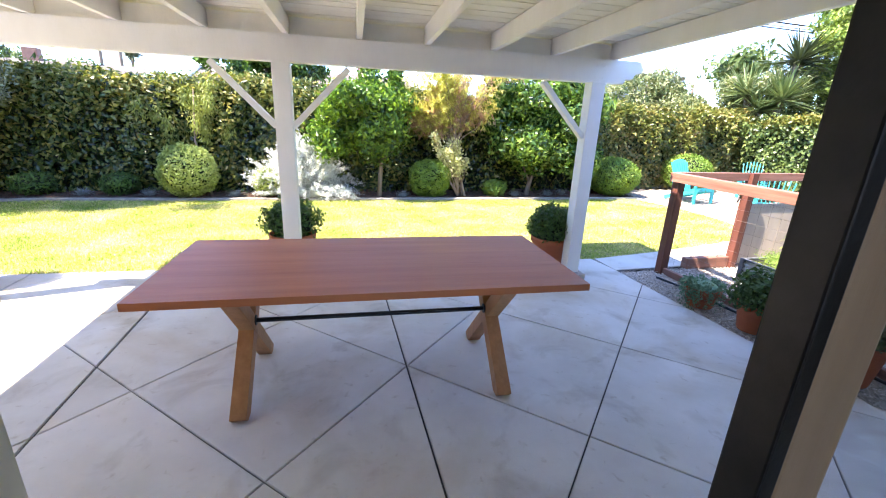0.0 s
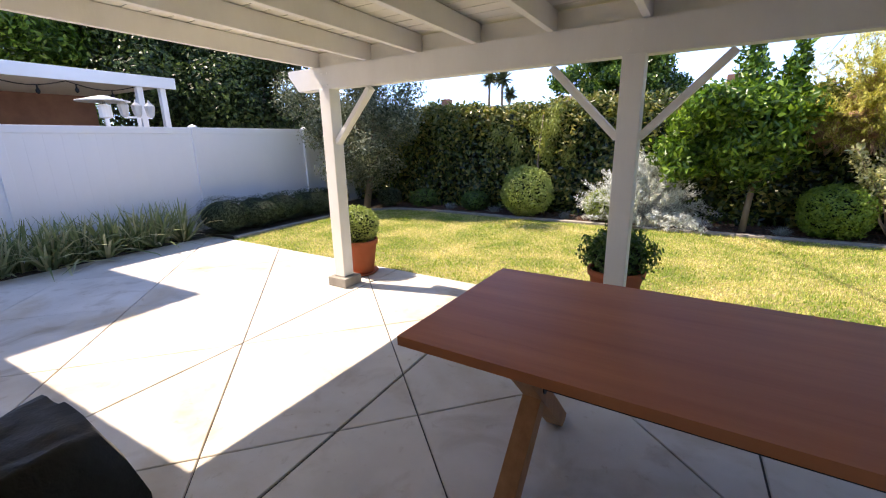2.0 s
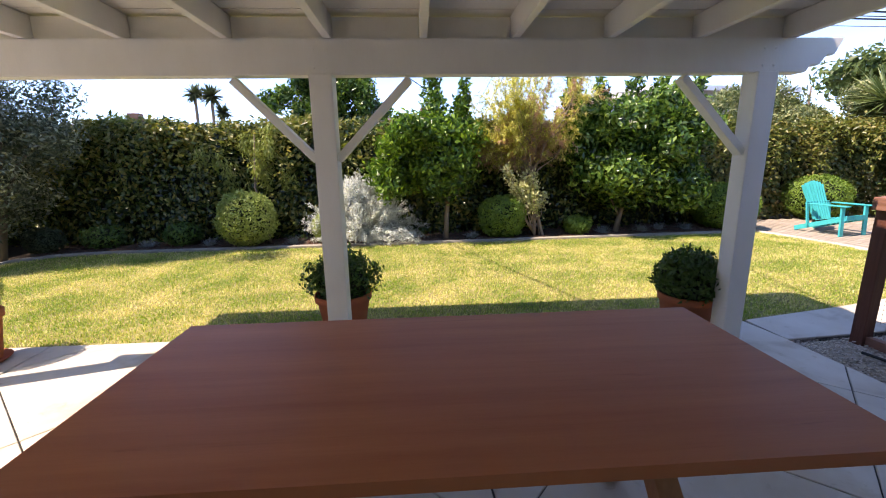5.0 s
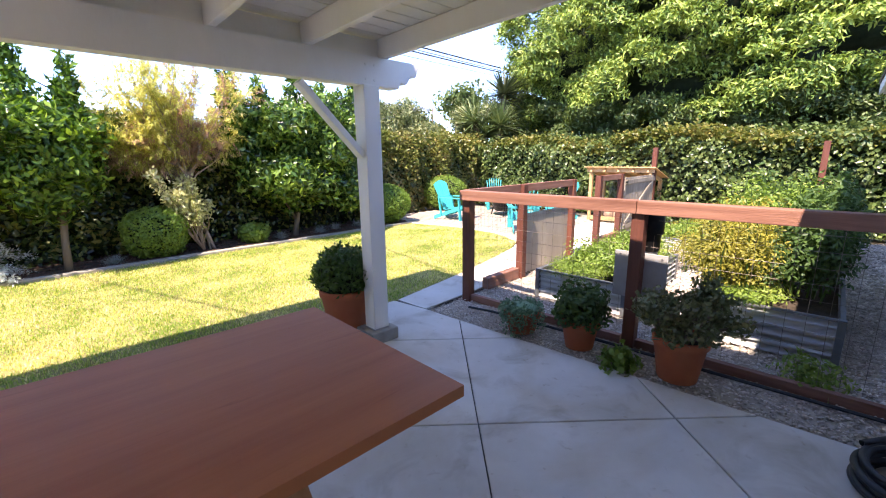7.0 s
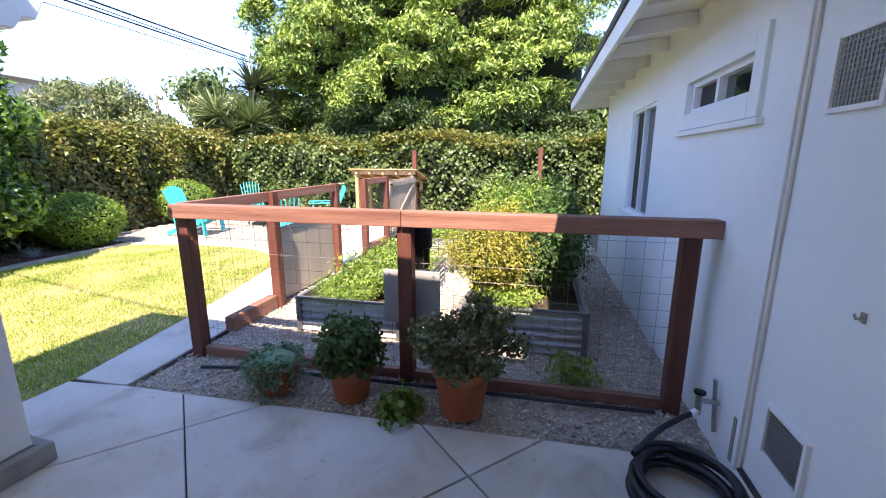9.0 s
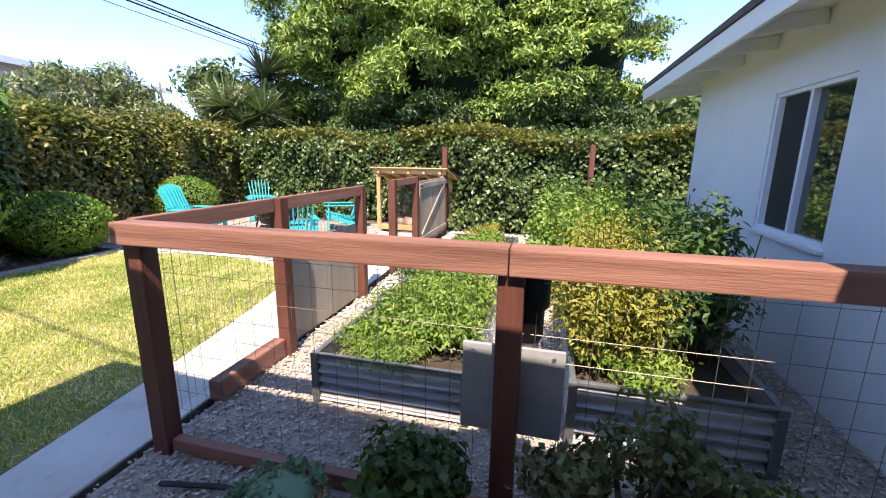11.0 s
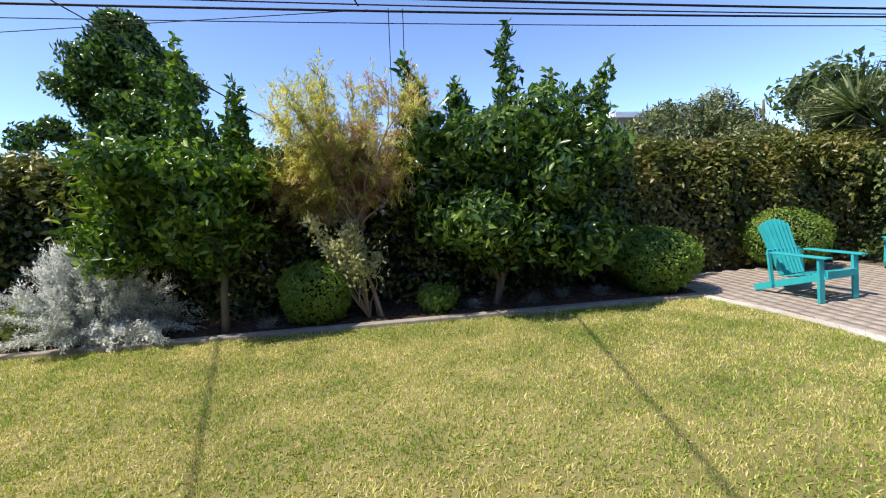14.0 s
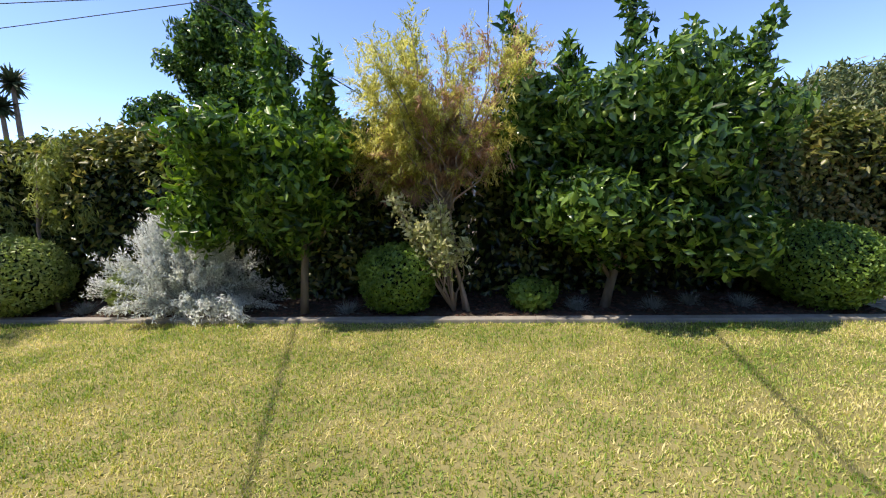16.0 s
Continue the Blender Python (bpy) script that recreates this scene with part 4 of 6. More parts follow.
for k in range(15):
    y = 1.35 + 0.21 * k
    tuft(-7.05 + 0.08 * math.sin(k * 2.3), y, 0.26, 0.98, 74, M["strap"], "strappy variegated green and cream clump by the white fence", "strap_plant", 0.04, bend=0.38, spread=0.9)


# ---------- trees ----------
def tree(name, x, y, trunk, limbs, clumps, mat, label, leaf=(0.085, 0.042), bark=None, density=900, droop=0.1, shell=0.75, seed=1, cores=True):
    """Trunk polyline [(x, y, z, r)...], limbs [(from index, to)], clumps [(x, y, z, rx, ry, rz)] in local coordinates."""
    th = thing(name, pose(x, y, 0), label, "tree")
    rng = np.random.default_rng(seed)
    bm = bmesh.new()
    sweep(bm, [p[:3] for p in trunk], [p[3] for p in trunk], 9)
    for i, to, r in limbs:
        limb(bm, trunk[i][:3], to, r, r * 0.25, 0.05, 6, rng)
    part("trunk", bm, bark or M["bark"], th, smooth=True)
    P, D = [], []
    for c in clumps:
        vol = c[3] * c[4] + c[3] * c[5] + c[4] * c[5]
        p, d = blob(c[:3], c[3:6], int(density * vol * 4), rng, shell, 0.25, 0.05)
        P.append(p)
        D.append(d)
    if P:
        leaves("crown", np.vstack(P), np.vstack(D), leaf[0], leaf[1], mat, th, droop=droop, rng=rng)
    return th


rng = np.random.default_rng(5)
cl = []
for k in range(26):
    a, t = rng.uniform(0, 6.28), rng.random() ** 0.6
    z = rng.uniform(0.75, 2.35)
    wid = 1.25 - 0.25 * abs(z - 1.5)
    cl.append((0.1 + math.cos(a) * wid * t, -0.28 + math.sin(a) * 0.55 * t, z, 0.40, 0.36, 0.36))
for sx, top in ((-1.05, 3.05), (-0.45, 2.75), (0.22, 3.45), (0.75, 2.85), (1.15, 2.7), (1.55, 2.95)):
    for q in range(7):
        f = q / 6
        cl.append((sx * (0.8 + 0.2 * f) + 0.05 * math.sin(q * 2.1 + sx), 0.1, 1.9 + (top - 1.9) * f, 0.30 - 0.24 * f, 0.26 - 0.2 * f, 0.16))
ct = tree("citrus_tree", 4.08, 8.55, [(-0.08, -0.1, 0, 0.06), (0.0, -0.05, 0.3, 0.05), (0.14, 0, 0.75, 0.045), (0.2, 0.05, 1.3, 0.035), (0.2, 0.1, 2.2, 0.02), (0.22, 0.1, 3.2, 0.008)],
          [(2, (-0.7, 0, 1.6), 0.03), (2, (1.0, 0, 1.7), 0.03), (3, (-0.9, 0.1, 2.7), 0.02), (3, (1.3, 0.1, 2.7), 0.02), (1, (-0.45, -0.1, 1.1), 0.025), (2, (0.7, -0.3, 1.2), 0.02)],
          cl, M["citrus"], "broad glossy green citrus tree with upright shoots and green fruit", (0.125, 0.055), density=420, droop=-0.35, seed=2)
for fx, fy, fz in ((-0.35, -0.8, 1.95), (-0.2, -0.82, 1.9), (0.35, -0.75, 2.2), (0.9, -0.72, 2.1), (-0.7, -0.7, 2.1), (0.1, -0.82, 1.55)):
    bm = bmesh.new()
    bmesh.ops.create_icosphere(bm, subdivisions=2, radius=0.034, matrix=Matrix.Translation((fx, fy, fz)))
    part("fruit", bm, M["fruit"], ct, "green unripe citrus fruit", True)
cl = []
for k in range(24):
    a, t = rng.uniform(0, 6.28), rng.random() ** 0.5
    z = rng.uniform(0.85, 2.0)
    cl.append((-0.18 + math.cos(a) * (1.0 - 0.25 * (z - 1.0)) * t, -0.30 + math.sin(a) * 0.45 * t, z, 0.32, 0.3, 0.24))
for q in range(9):
    f = q / 8
    cl.append((-0.12 - 0.1 * f, 0, 1.8 + 1.4 * f, 0.34 - 0.29 * f, 0.28 - 0.22 * f, 0.16))
    cl.append((0.25 + 0.12 * f, 0, 1.7 + 1.0 * f, 0.28 - 0.22 * f, 0.25 - 0.18 * f, 0.16))
tree("lime_tree", 0.70, 8.42, [(0.0, -0.1, 0, 0.05), (0.02, -0.08, 0.4, 0.042), (0.06, -0.05, 0.85, 0.038), (0.0, 0, 1.4, 0.025), (-0.1, 0, 2.2, 0.015), (-0.12, 0, 3.0, 0.006)],
     [(1, (0.2, -0.05, 1.3), 0.025), (2, (-0.6, 0, 1.5), 0.02), (2, (0.5, 0, 1.6), 0.02)], cl, M["lime"],
     "upright bright green young citrus tree", (0.11, 0.048), density=430, droop=-0.3, seed=3)

# feathery two-tone tree
tw = thing("feathery_tree", pose(2.47, 8.48, 0), "thin-stemmed tree, olive-yellow above and rusty brown below", "tree")
rng = np.random.default_rng(9)
bm = bmesh.new()
limb(bm, (0.05, -0.15, 0), (-0.28, 0, 1.25), 0.026, 0.020, 0.02, 7, rng)
limb(bm, (0.0, -0.1, 0), (-0.16, 0.05, 1.4), 0.018, 0.014, 0.03, 7, rng)
limb(bm, (-0.1, -0.1, 0.5), (-0.3, -0.1, 1.1), 0.015, 0.008, 0.02, 5, rng)
def along(tips, n, sd):
    out = []
    for p in tips:
        t = rng.uniform(0.62, 1.06, n)
        out.append(np.stack([np.interp(t, np.linspace(0, 1, len(p)), p[:, k]) for k in range(3)], 1) + rng.normal(0, sd, (n, 3)))
    return np.vstack(out)


upper, lower = ([], []), ([], [])
for k in range(88):
    a = math.radians(rng.uniform(-72, 44))
    ln = rng.uniform(0.75, 1.72) * (1 - 0.18 * abs(a))
    low = k % 4 == 0
    if low:
        a, ln = math.radians(rng.uniform(-95, 70)), rng.uniform(0.4, 0.85)
    st = np.array([-0.18 + rng.normal(0, 0.05), rng.normal(0, 0.04), rng.uniform(1.05, 1.5)])
    e = st + np.array([math.sin(a), rng.normal(0, 0.30), math.cos(a)]) * ln
    pts = limb(bm, st, e, 0.013, 0.003, 0.05, 6, rng)
    ax = (e - st) / np.linalg.norm(e - st)
    for q in range(32):
        b0 = pts[-1] + (pts[2] - pts[-1]) * rng.random() ** 1.2
        td = ax * 0.5 + rng.normal(0, 0.7, 3) + (0, 0, 0.1)
        td /= np.linalg.norm(td)
        t = rng.random(34)[:, None] * rng.uniform(0.12, 0.34)
        p = b0 + td * t + rng.normal(0, 0.014, (34, 3))
        side = lower if low or (rng.random() < 0.34 and b0[0] > -0.35) else upper
        side[0].append(p)
        side[1].append(np.tile(td, (34, 1)))
part("trunk", bm, M["bark_pale"], tw, smooth=True)
for (ps, ds), mat, nm, lab in ((upper, M["feather"], "upper_foliage", "olive-yellow feathery foliage"), (lower, M["rust"], "lower_foliage", "rusty brown dried foliage")):
    q = np.vstack(ps)
    blades(nm, q, unit(np.vstack(ds) + rng.normal(0, 0.55, q.shape)), rng.uniform(0.035, 0.075, len(q)), rng.uniform(0.010, 0.017, len(q)), 0.15, mat, tw, lab, seg=1, rng=rng)
vs = thing("variegated_shrub", pose(2.34, 8.34, 0), "pale cream-green leaved shrub on thin stems", "shrub")
bm = bmesh.new()
P = []
for k in range(15):
    e = (-0.20 + rng.normal(0, 0.15), rng.normal(0, 0.12), rng.uniform(0.7, 1.3))
    pts = limb(bm, (0.03, 0, 0.0), e, 0.012, 0.004, 0.03, 5, rng)
    P.append(along([pts], 130, 0.045))
part("branchwork", bm, M["bark_pale"], vs, smooth=True)
q = np.vstack(P)
leaves("foliage", q, rng.normal(0, 1, q.shape), 0.07, 0.034, M["pale_leaf"], vs, droop=-0.8, rng=rng)

# weeping yellow-green shrub against the hedge
rng = np.random.default_rng(14)
cl = [(-0.1 + rng.normal(0, 0.3), rng.normal(0, 0.1), rng.uniform(1.0, 2.0), 0.13, 0.12, 0.22) for k in range(20)]
tree("weeping_shrub", -2.45, 8.7, [(0.05, -0.2, 0, 0.022), (0, -0.2, 0.5, 0.02), (-0.15, -0.1, 1.0, 0.016), (-0.1, 0, 1.9, 0.008)], [(2, (0.2, 0, 1.7), 0.008)], cl, M["weeping"],
     "slender stake-trunked shrub with drooping yellow-green leaves", (0.09, 0.02), density=420, droop=2.5, seed=15)

# grey-leaved tree in the shaded corner, tall trees behind the fences
rng = np.random.default_rng(31)
cl = [(0.25 + rng.normal(0, 0.55), rng.normal(0, 0.45), rng.uniform(0.75, 4.9), 0.44, 0.42, 0.45) for k in range(54)]
tree("olive_tree", -6.2, 7.85, [(0, 0, 0, 0.08), (0.2, 0, 0.9, 0.07), (0.35, 0, 1.8, 0.05), (0.4, 0, 4.6, 0.02)], [(1, (0.1, 0, 2.2), 0.03), (1, (1.2, 0, 2.3), 0.03)], cl, M["olive"],
     "bushy grey-green small-leaved tree in the fence corner", (0.075, 0.03), density=520, seed=32)
cl = [(rng.normal(0, 1.5), rng.normal(0, 1.2), rng.uniform(1.2, 5.2), 1.0, 1.0, 0.9) for k in range(26)]
tree("dark_tree", -13.5, 7.8, [(0, 0, 0, 0.25), (0, 0, 2.0, 0.2), (0, 0, 4.5, 0.08)], [(1, (-1.2, 0, 3.4), 0.08), (1, (1.2, 0, 3.6), 0.08)], cl, M["dark_tree"],
     "dense dark green tree beyond the white fence", (0.13, 0.07), density=150, seed=33)
cl = []
for k in range(190):
    z = rng.uniform(1.9, 4.7)
    wid = min(1.12, 1.9 * (1 - (z - 2.2) / 2.75)) * (0.9 + 0.22 * math.sin(z * 5.3))
    cl.append((rng.uniform(-1, 1) * wid, rng.uniform(-0.7, 0.7) * wid, z, 0.24, 0.24, 0.2))
tree("pointed_tree", -1.6, 11.5, [(0, 0, 0, 0.14), (0, 0, 2.0, 0.1), (0, 0, 4.4, 0.02)], [(1, (-0.8, 0, 2.9), 0.04), (1, (0.8, 0, 3.0), 0.04)], cl, M["citrus"],
     "dark conical evergreen tree behind the hedge", (0.11, 0.05), density=430, droop=-0.4, seed=35)
for x, y, top in ((-14.9, 6.3, 6.2), (-11.2, 9.4, 5.0)):
    cl = [(rng.normal(0, 0.85), rng.normal(0, 0.85), rng.uniform(1.4, top - 0.6), 0.95, 0.95, 0.8) for k in range(24)]
    tree("dark_tree", x, y, [(0, 0, 0, 0.22), (0, 0, 2.0, 0.18), (0, 0, top - 0.8, 0.06)], [(1, (-1.0, 0, 3.2), 0.07), (1, (1.0, 0, 3.4), 0.07)], cl, M["lime"] if top > 6 else M["dark_tree"],
         "bright green leafy tree beyond the white fence" if top > 6 else "dense dark green tree beyond the white fence", (0.15, 0.07), density=170, seed=int(top * 10))
# big bright canopy beyond the ivy fence
rng = np.random.default_rng(41)
cl, cl2 = [], []
for k in range(560):
    u, v = rng.uniform(-1.0, 1.0), rng.uniform(-0.95, 1.0)
    r = math.sqrt(max(0.0, 1 - 0.85 * u * u)) * math.sqrt(max(0.0, 1 - 0.8 * v * v))
    q = rng.uniform(0.82, 1.12)
    c = (0.6 - 2.9 * r * q + 0.3 * math.sin(u * 9 + v * 7), 5.5 * u, 4.6 + 3.4 * v, rng.uniform(0.26, 0.5), rng.uniform(0.30, 0.56), rng.uniform(0.20, 0.34))
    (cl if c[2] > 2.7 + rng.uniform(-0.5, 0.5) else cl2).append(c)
bt = tree("canopy_tree", 14.6, 5.0, [(0.6, -1.9, 0, 0.35), (0.5, -1.8, 1.8, 0.3), (0.4, -1.0, 3.2, 0.22), (0.5, 0, 5.5, 0.12)],
          [(1, (0, 2.5, 4.2), 0.15), (1, (0, -3.2, 4.2), 0.14), (2, (-0.4, 3.2, 5.6), 0.1), (2, (0, -2.4, 6.0), 0.1)], [], M["canopy"],
          "huge rounded tree with bright yellow-green foliage tufts", seed=42)
P, D = [], []
for c in cl:
    p, d = blob(c[:3], c[3:6], 360, rng, 0.45, 0.35)
    up = d[:, 2] > rng.uniform(-0.75, 0.1, len(d))
    P.append(p[up])
    D.append(d[up] + (0, 0, 0.35))
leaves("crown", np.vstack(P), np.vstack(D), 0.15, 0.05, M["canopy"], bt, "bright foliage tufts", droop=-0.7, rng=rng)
# Lower clumps use a darker leaf colour, painting in the crown's own shade.
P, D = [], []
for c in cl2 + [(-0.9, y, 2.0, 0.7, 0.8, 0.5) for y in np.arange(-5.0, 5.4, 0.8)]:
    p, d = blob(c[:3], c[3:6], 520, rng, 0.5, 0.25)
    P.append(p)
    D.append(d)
leaves("shaded_lower_crown", np.vstack(P), np.vstack(D), 0.13, 0.055, M["canopy_low"], bt, "lower foliage, crown shade painted into its colour", rng=rng)
# Solid dark core: shade deep in the crown, put into the colour.
core("crown_filler", (0.9, 0, 4.6), (2.3, 4.9, 2.9), bt, sub=5, amp=0.2)
# loquat-like bushes behind the rear hedge at the terrace
rng = np.random.default_rng(51)
for x, y, top in ((7.2, 11.2, 2.4), (8.2, 11.5, 2.75), (9.1, 11.4, 3.2), (10.0, 11.6, 3.45), (10.9, 11.5, 3.55), (11.8, 11.2, 3.5), (12.6, 10.8, 3.4)):
    cl = [(rng.normal(0, 0.55), rng.normal(0, 0.35), rng.uniform(1.4, top - 0.2), 0.42, 0.4, 0.28) for k in range(16)]
    tree("loquat_bush", x, y, [(0, 0, 0, 0.08), (0, 0, 1.5, 0.06), (0, 0, top - 0.4, 0.02)], [(1, (0.5, 0, 2.2), 0.03), (1, (-0.5, 0, 2.2), 0.03)], cl, M["loquat"],
         "grey-green broad-leaved bush rising behind the hedge", (0.14, 0.04), density=260, droop=-0.5, seed=int(x * 10))


def rosette(th, c, n, ln, wd, mat, rng, tmax=1.9):
    a = rng.uniform(0, 6.283, n)
    t = np.arccos(rng.uniform(math.cos(tmax), 0.98, n))
    d = np.c_[np.cos(a) * np.sin(t), np.sin(a) * np.sin(t), np.cos(t)]
    b = np.tile(np.asarray(c, float), (n, 1)) + d * 0.05
    blades("leaf_crown", b, d, ln * rng.uniform(0.75, 1.1, n), wd, 0.06, mat, th, rng=rng)


yu = thing("yucca", pose(11.4, 9.9, 0), "spiky green yucca with long sword leaves", "plant")
rng = np.random.default_rng(61)
bm = bmesh.new()
for c, r in (((0.0, 0.1, 2.6), 0.09), ((0.3, -0.7, 2.45), 0.08), ((0.1, -0.3, 2.15), 0.08), ((0.9, -0.4, 3.5), 0.1)):
    limb(bm, (0.2, 0, 0), c, r * 1.4, r, 0.06, 7, rng)
    rosette(yu, c, 170, 1.0, 0.065, M["yucca"] if c[2] < 3.2 else M["palm"], rng)
rosette(yu, (0.9, -0.4, 3.3), 90, 0.8, 0.05, M["palm"], rng, 2.5)
part("trunk", bm, M["bark"], yu, smooth=True)

for x, y, h in ((-27.5, 65, 10.6), (-24.2, 62, 9.9), (-26.0, 70, 8.6), (-43.2, 41.2, 13.9), (-40.6, 42.7, 12.3), (-41.6, 42.2, 10.0)):
    pm = thing("fan_palm", pose(x, y, 0), "tall thin-trunked fan palm far off", "tree", "distant palms")
    bm = bmesh.new()
    rod(bm, (0, 0, 0), (0.2, 0, h), 0.28, 0.18, 8)
    part("trunk", bm, M["bark"], pm)
    rosette(pm, (0.2, 0, h), 130, 1.7, 0.42, M["palm"], rng, 2.7)

# ---------- white fence and neighbour ----------
wf = thing("fence_white", pose(-7.45, 0, 0), "white vinyl privacy fence with capped posts", "fence", kind="structure")
FY = (-2.25, 0.17, 2.59, 5.0, 7.42, 9.4)
for y in FY:
    ps_ = part("post", boxed((0, y, 0.85), (0.11, 0.11, 1.78), bev=0.006), M["vinyl"], wf)
    bm = bmesh.new()
    lathe(bm, [(0.085, 1.74), (0.085, 1.762), (0.05, 1.785), (0.005, 1.80)], 4, (0, y, 0))
    part("cap", bm, M["vinyl"], ps_)
for a, b in zip(FY, FY[1:]):
    n = 12
    for k in range(n):
        l = a + 0.055 + (b - a - 0.11) * k / n
        r = a + 0.055 + (b - a - 0.11) * (k + 1) / n
        part("board", boxed((0, (l + r) / 2, 0.87), (0.03, r - l - 0.0003, 1.56), bev=0.0005), M["vinyl"], wf)
    part("rail", boxed((0, (a + b) / 2, 1.70), (0.06, b - a - 0.11, 0.10), bev=0.006), M["vinyl"], wf)
    part("rail", boxed((0, (a + b) / 2, 0.10), (0.06, b - a - 0.11, 0.14), bev=0.006), M["vinyl"], wf)
np_ = thing("neighbour_patio", pose(-9.0, 3.6, 0), "neighbour's flat white patio roof on posts", "patio cover")
part("roof", boxed((-1.5, 0, 2.63), (3.2, 4.1, 0.10), bev=0.01), M["vinyl"], np_)
part("fascia", boxed((0.115, 0, 2.60), (0.03, 4.12, 0.20), bev=0.006), M["vinyl"], np_)
part("soffit", boxed((-1.5, 0, 2.565), (3.1, 4.0, 0.02)), M["cream"], np_)
for y in (1.85, 1.45):
    part("post", boxed((0.0, y, 1.28), (0.10, 0.10, 2.56), bev=0.006), M["vinyl"], np_)
part("back_wall", boxed((-3.0, 0.9, 1.28), (0.15, 2.1, 2.56)), M["wall_red"], np_, "brown house wall")
bm = bmesh.new()
rng = np.random.default_rng(3)
pts = [(0.0, -1.6 + 3.0 * k / 24, 2.50 - 0.10 * abs(math.sin(k / 24 * math.pi * 3))) for k in range(25)]
sl = thing("string_lights", pose(-9.0, 3.6, 0), "black cable with hanging bulbs under the patio roof", "lights")
sweep(bm, pts, 0.008, 5)
part("cable", bm, M["cable"], sl)
for k in range(1, 25, 4):
    bm = bmesh.new()
    lathe(bm, [(0.012, 0), (0.012, -0.05), (0.03, -0.08), (0.03, -0.11), (0.004, -0.14)], 8, pts[k])
    part("bulb", bm, M["steel_black"], sl)
ht = thing("patio_heater", pose(-8.4, 4.2, 0), "white mushroom-topped patio heater behind the fence", "heater")
bm = bmesh.new()
lathe(bm, [(0.03, 0), (0.03, 1.9), (0.09, 1.92), (0.09, 2.1), (0.06, 2.12)], 14)
part("pole", bm, M["vinyl"], ht)
bm = bmesh.new()
lathe(bm, [(0.05, 2.22), (0.36, 2.16), (0.36, 2.175), (0.06, 2.25)], 20)
part("reflector", bm, M["vinyl"], ht, smooth=True)
bm = bmesh.new()
rod(bm, (0, 0, 2.1), (0, 0, 2.23), 0.02)
part("burner", bm, M["metal"], ht)
lt = thing("garden_lantern", pose(-8.3, 4.62, 0), "triple white lantern post behind the fence", "lamp")
bm = bmesh.new()
rod(bm, (0, 0, 0), (0, 0, 1.98), 0.03)
box(bm, (0, 0, 1.93), (0.03, 0.42, 0.03))
part("pole", bm, M["vinyl"], lt)
for y in (-0.2, 0, 0.2):
    bm = bmesh.new()
    lathe(bm, [(0.03, 1.93), (0.06, 1.97), (0.085, 2.12), (0.03, 2.17), (0.008, 2.22)], 8, (0, y, 0))
    part("lantern", bm, M["wall_grey"], lt)


def house(x, y, w_, d, h, rise, wall_m, roof_m, label, rot=0, chimney=None):
    th = thing("house", pose(x, y, 0, 0, 0, rot), label, "house")
    part("wall", boxed((0, 0, h / 2 - 0.04), (w_, d, h + 0.08)), wall_m, th)
    bm = bmesh.new()
    o = 0.5
    a = [bm.verts.new(p) for p in ((-w_ / 2 - o, -d / 2 - o, h - 0.1), (w_ / 2 + o, -d / 2 - o, h - 0.1), (w_ / 2 + o, d / 2 + o, h - 0.1), (-w_ / 2 - o, d / 2 + o, h - 0.1), (-w_ / 2 - o, 0, h + rise), (w_ / 2 + o, 0, h + rise))]
    for f in ((0, 1, 5, 4), (2, 3, 4, 5), (0, 4, 3), (1, 2, 5), (3, 2, 1, 0)):
        bm.faces.new([a[i] for i in f])
    rf_ = part("roof", bm, roof_m, th)
    part("fascia", boxed((0, -d / 2 - o - 0.02, h - 0.1), (w_ + 2 * o, 0.04, 0.22)), M["vinyl"], th)
    for sx in (-1, 1):
        bm = bmesh.new()
        stick(bm, (sx * (w_ / 2 + o + 0.02), -d / 2 - o, h - 0.08), (sx * (w_ / 2 + o + 0.02), 0, h + rise), 0.04, 0.22)
        part("bargeboard", bm, M["vinyl"], th)
    if chimney:
        part("chimney", boxed((chimney, 0, h + rise), (0.55, 0.5, 1.0), bev=0.02), M["wall_red"], rf_)
    return th


house(-12.1, 25, 6.2, 8, 2.55, 0.85, M["wall_red"], M["shingle"], "low brown house with weathered shingle roof and white eaves", 8, -1.2)
house(-1.2, 28, 10.5, 8, 2.75, 1.2, M["wall_grey"], M["shingle"], "low house with weathered grey-brown shingle roof", 0, 3.0)
house(15.6, 24, 6.6, 7, 4.5, 0.35, M["wall_grey"], M["shingle_pale"], "grey house with pale eaves behind the hedge", 6)
nh = thing("neighbour_house", pose(-12.6, -2.4, 0), "two-storey grey house beyond the white fence", "house")
part("wall", boxed((0, 0, 3.0), (7.2, 7.9, 6.2)), M["wall_grey"], nh)
part("roof", boxed((0, 0, 6.3), (8.0, 8.8, 0.28), bev=0.03), M["shingle"], nh)
part("cornice", boxed((0, 0, 6.12), (7.7, 8.4, 0.12), bev=0.02), M["vinyl"], nh)

# far trees on the skyline
rng = np.random.default_rng(71)
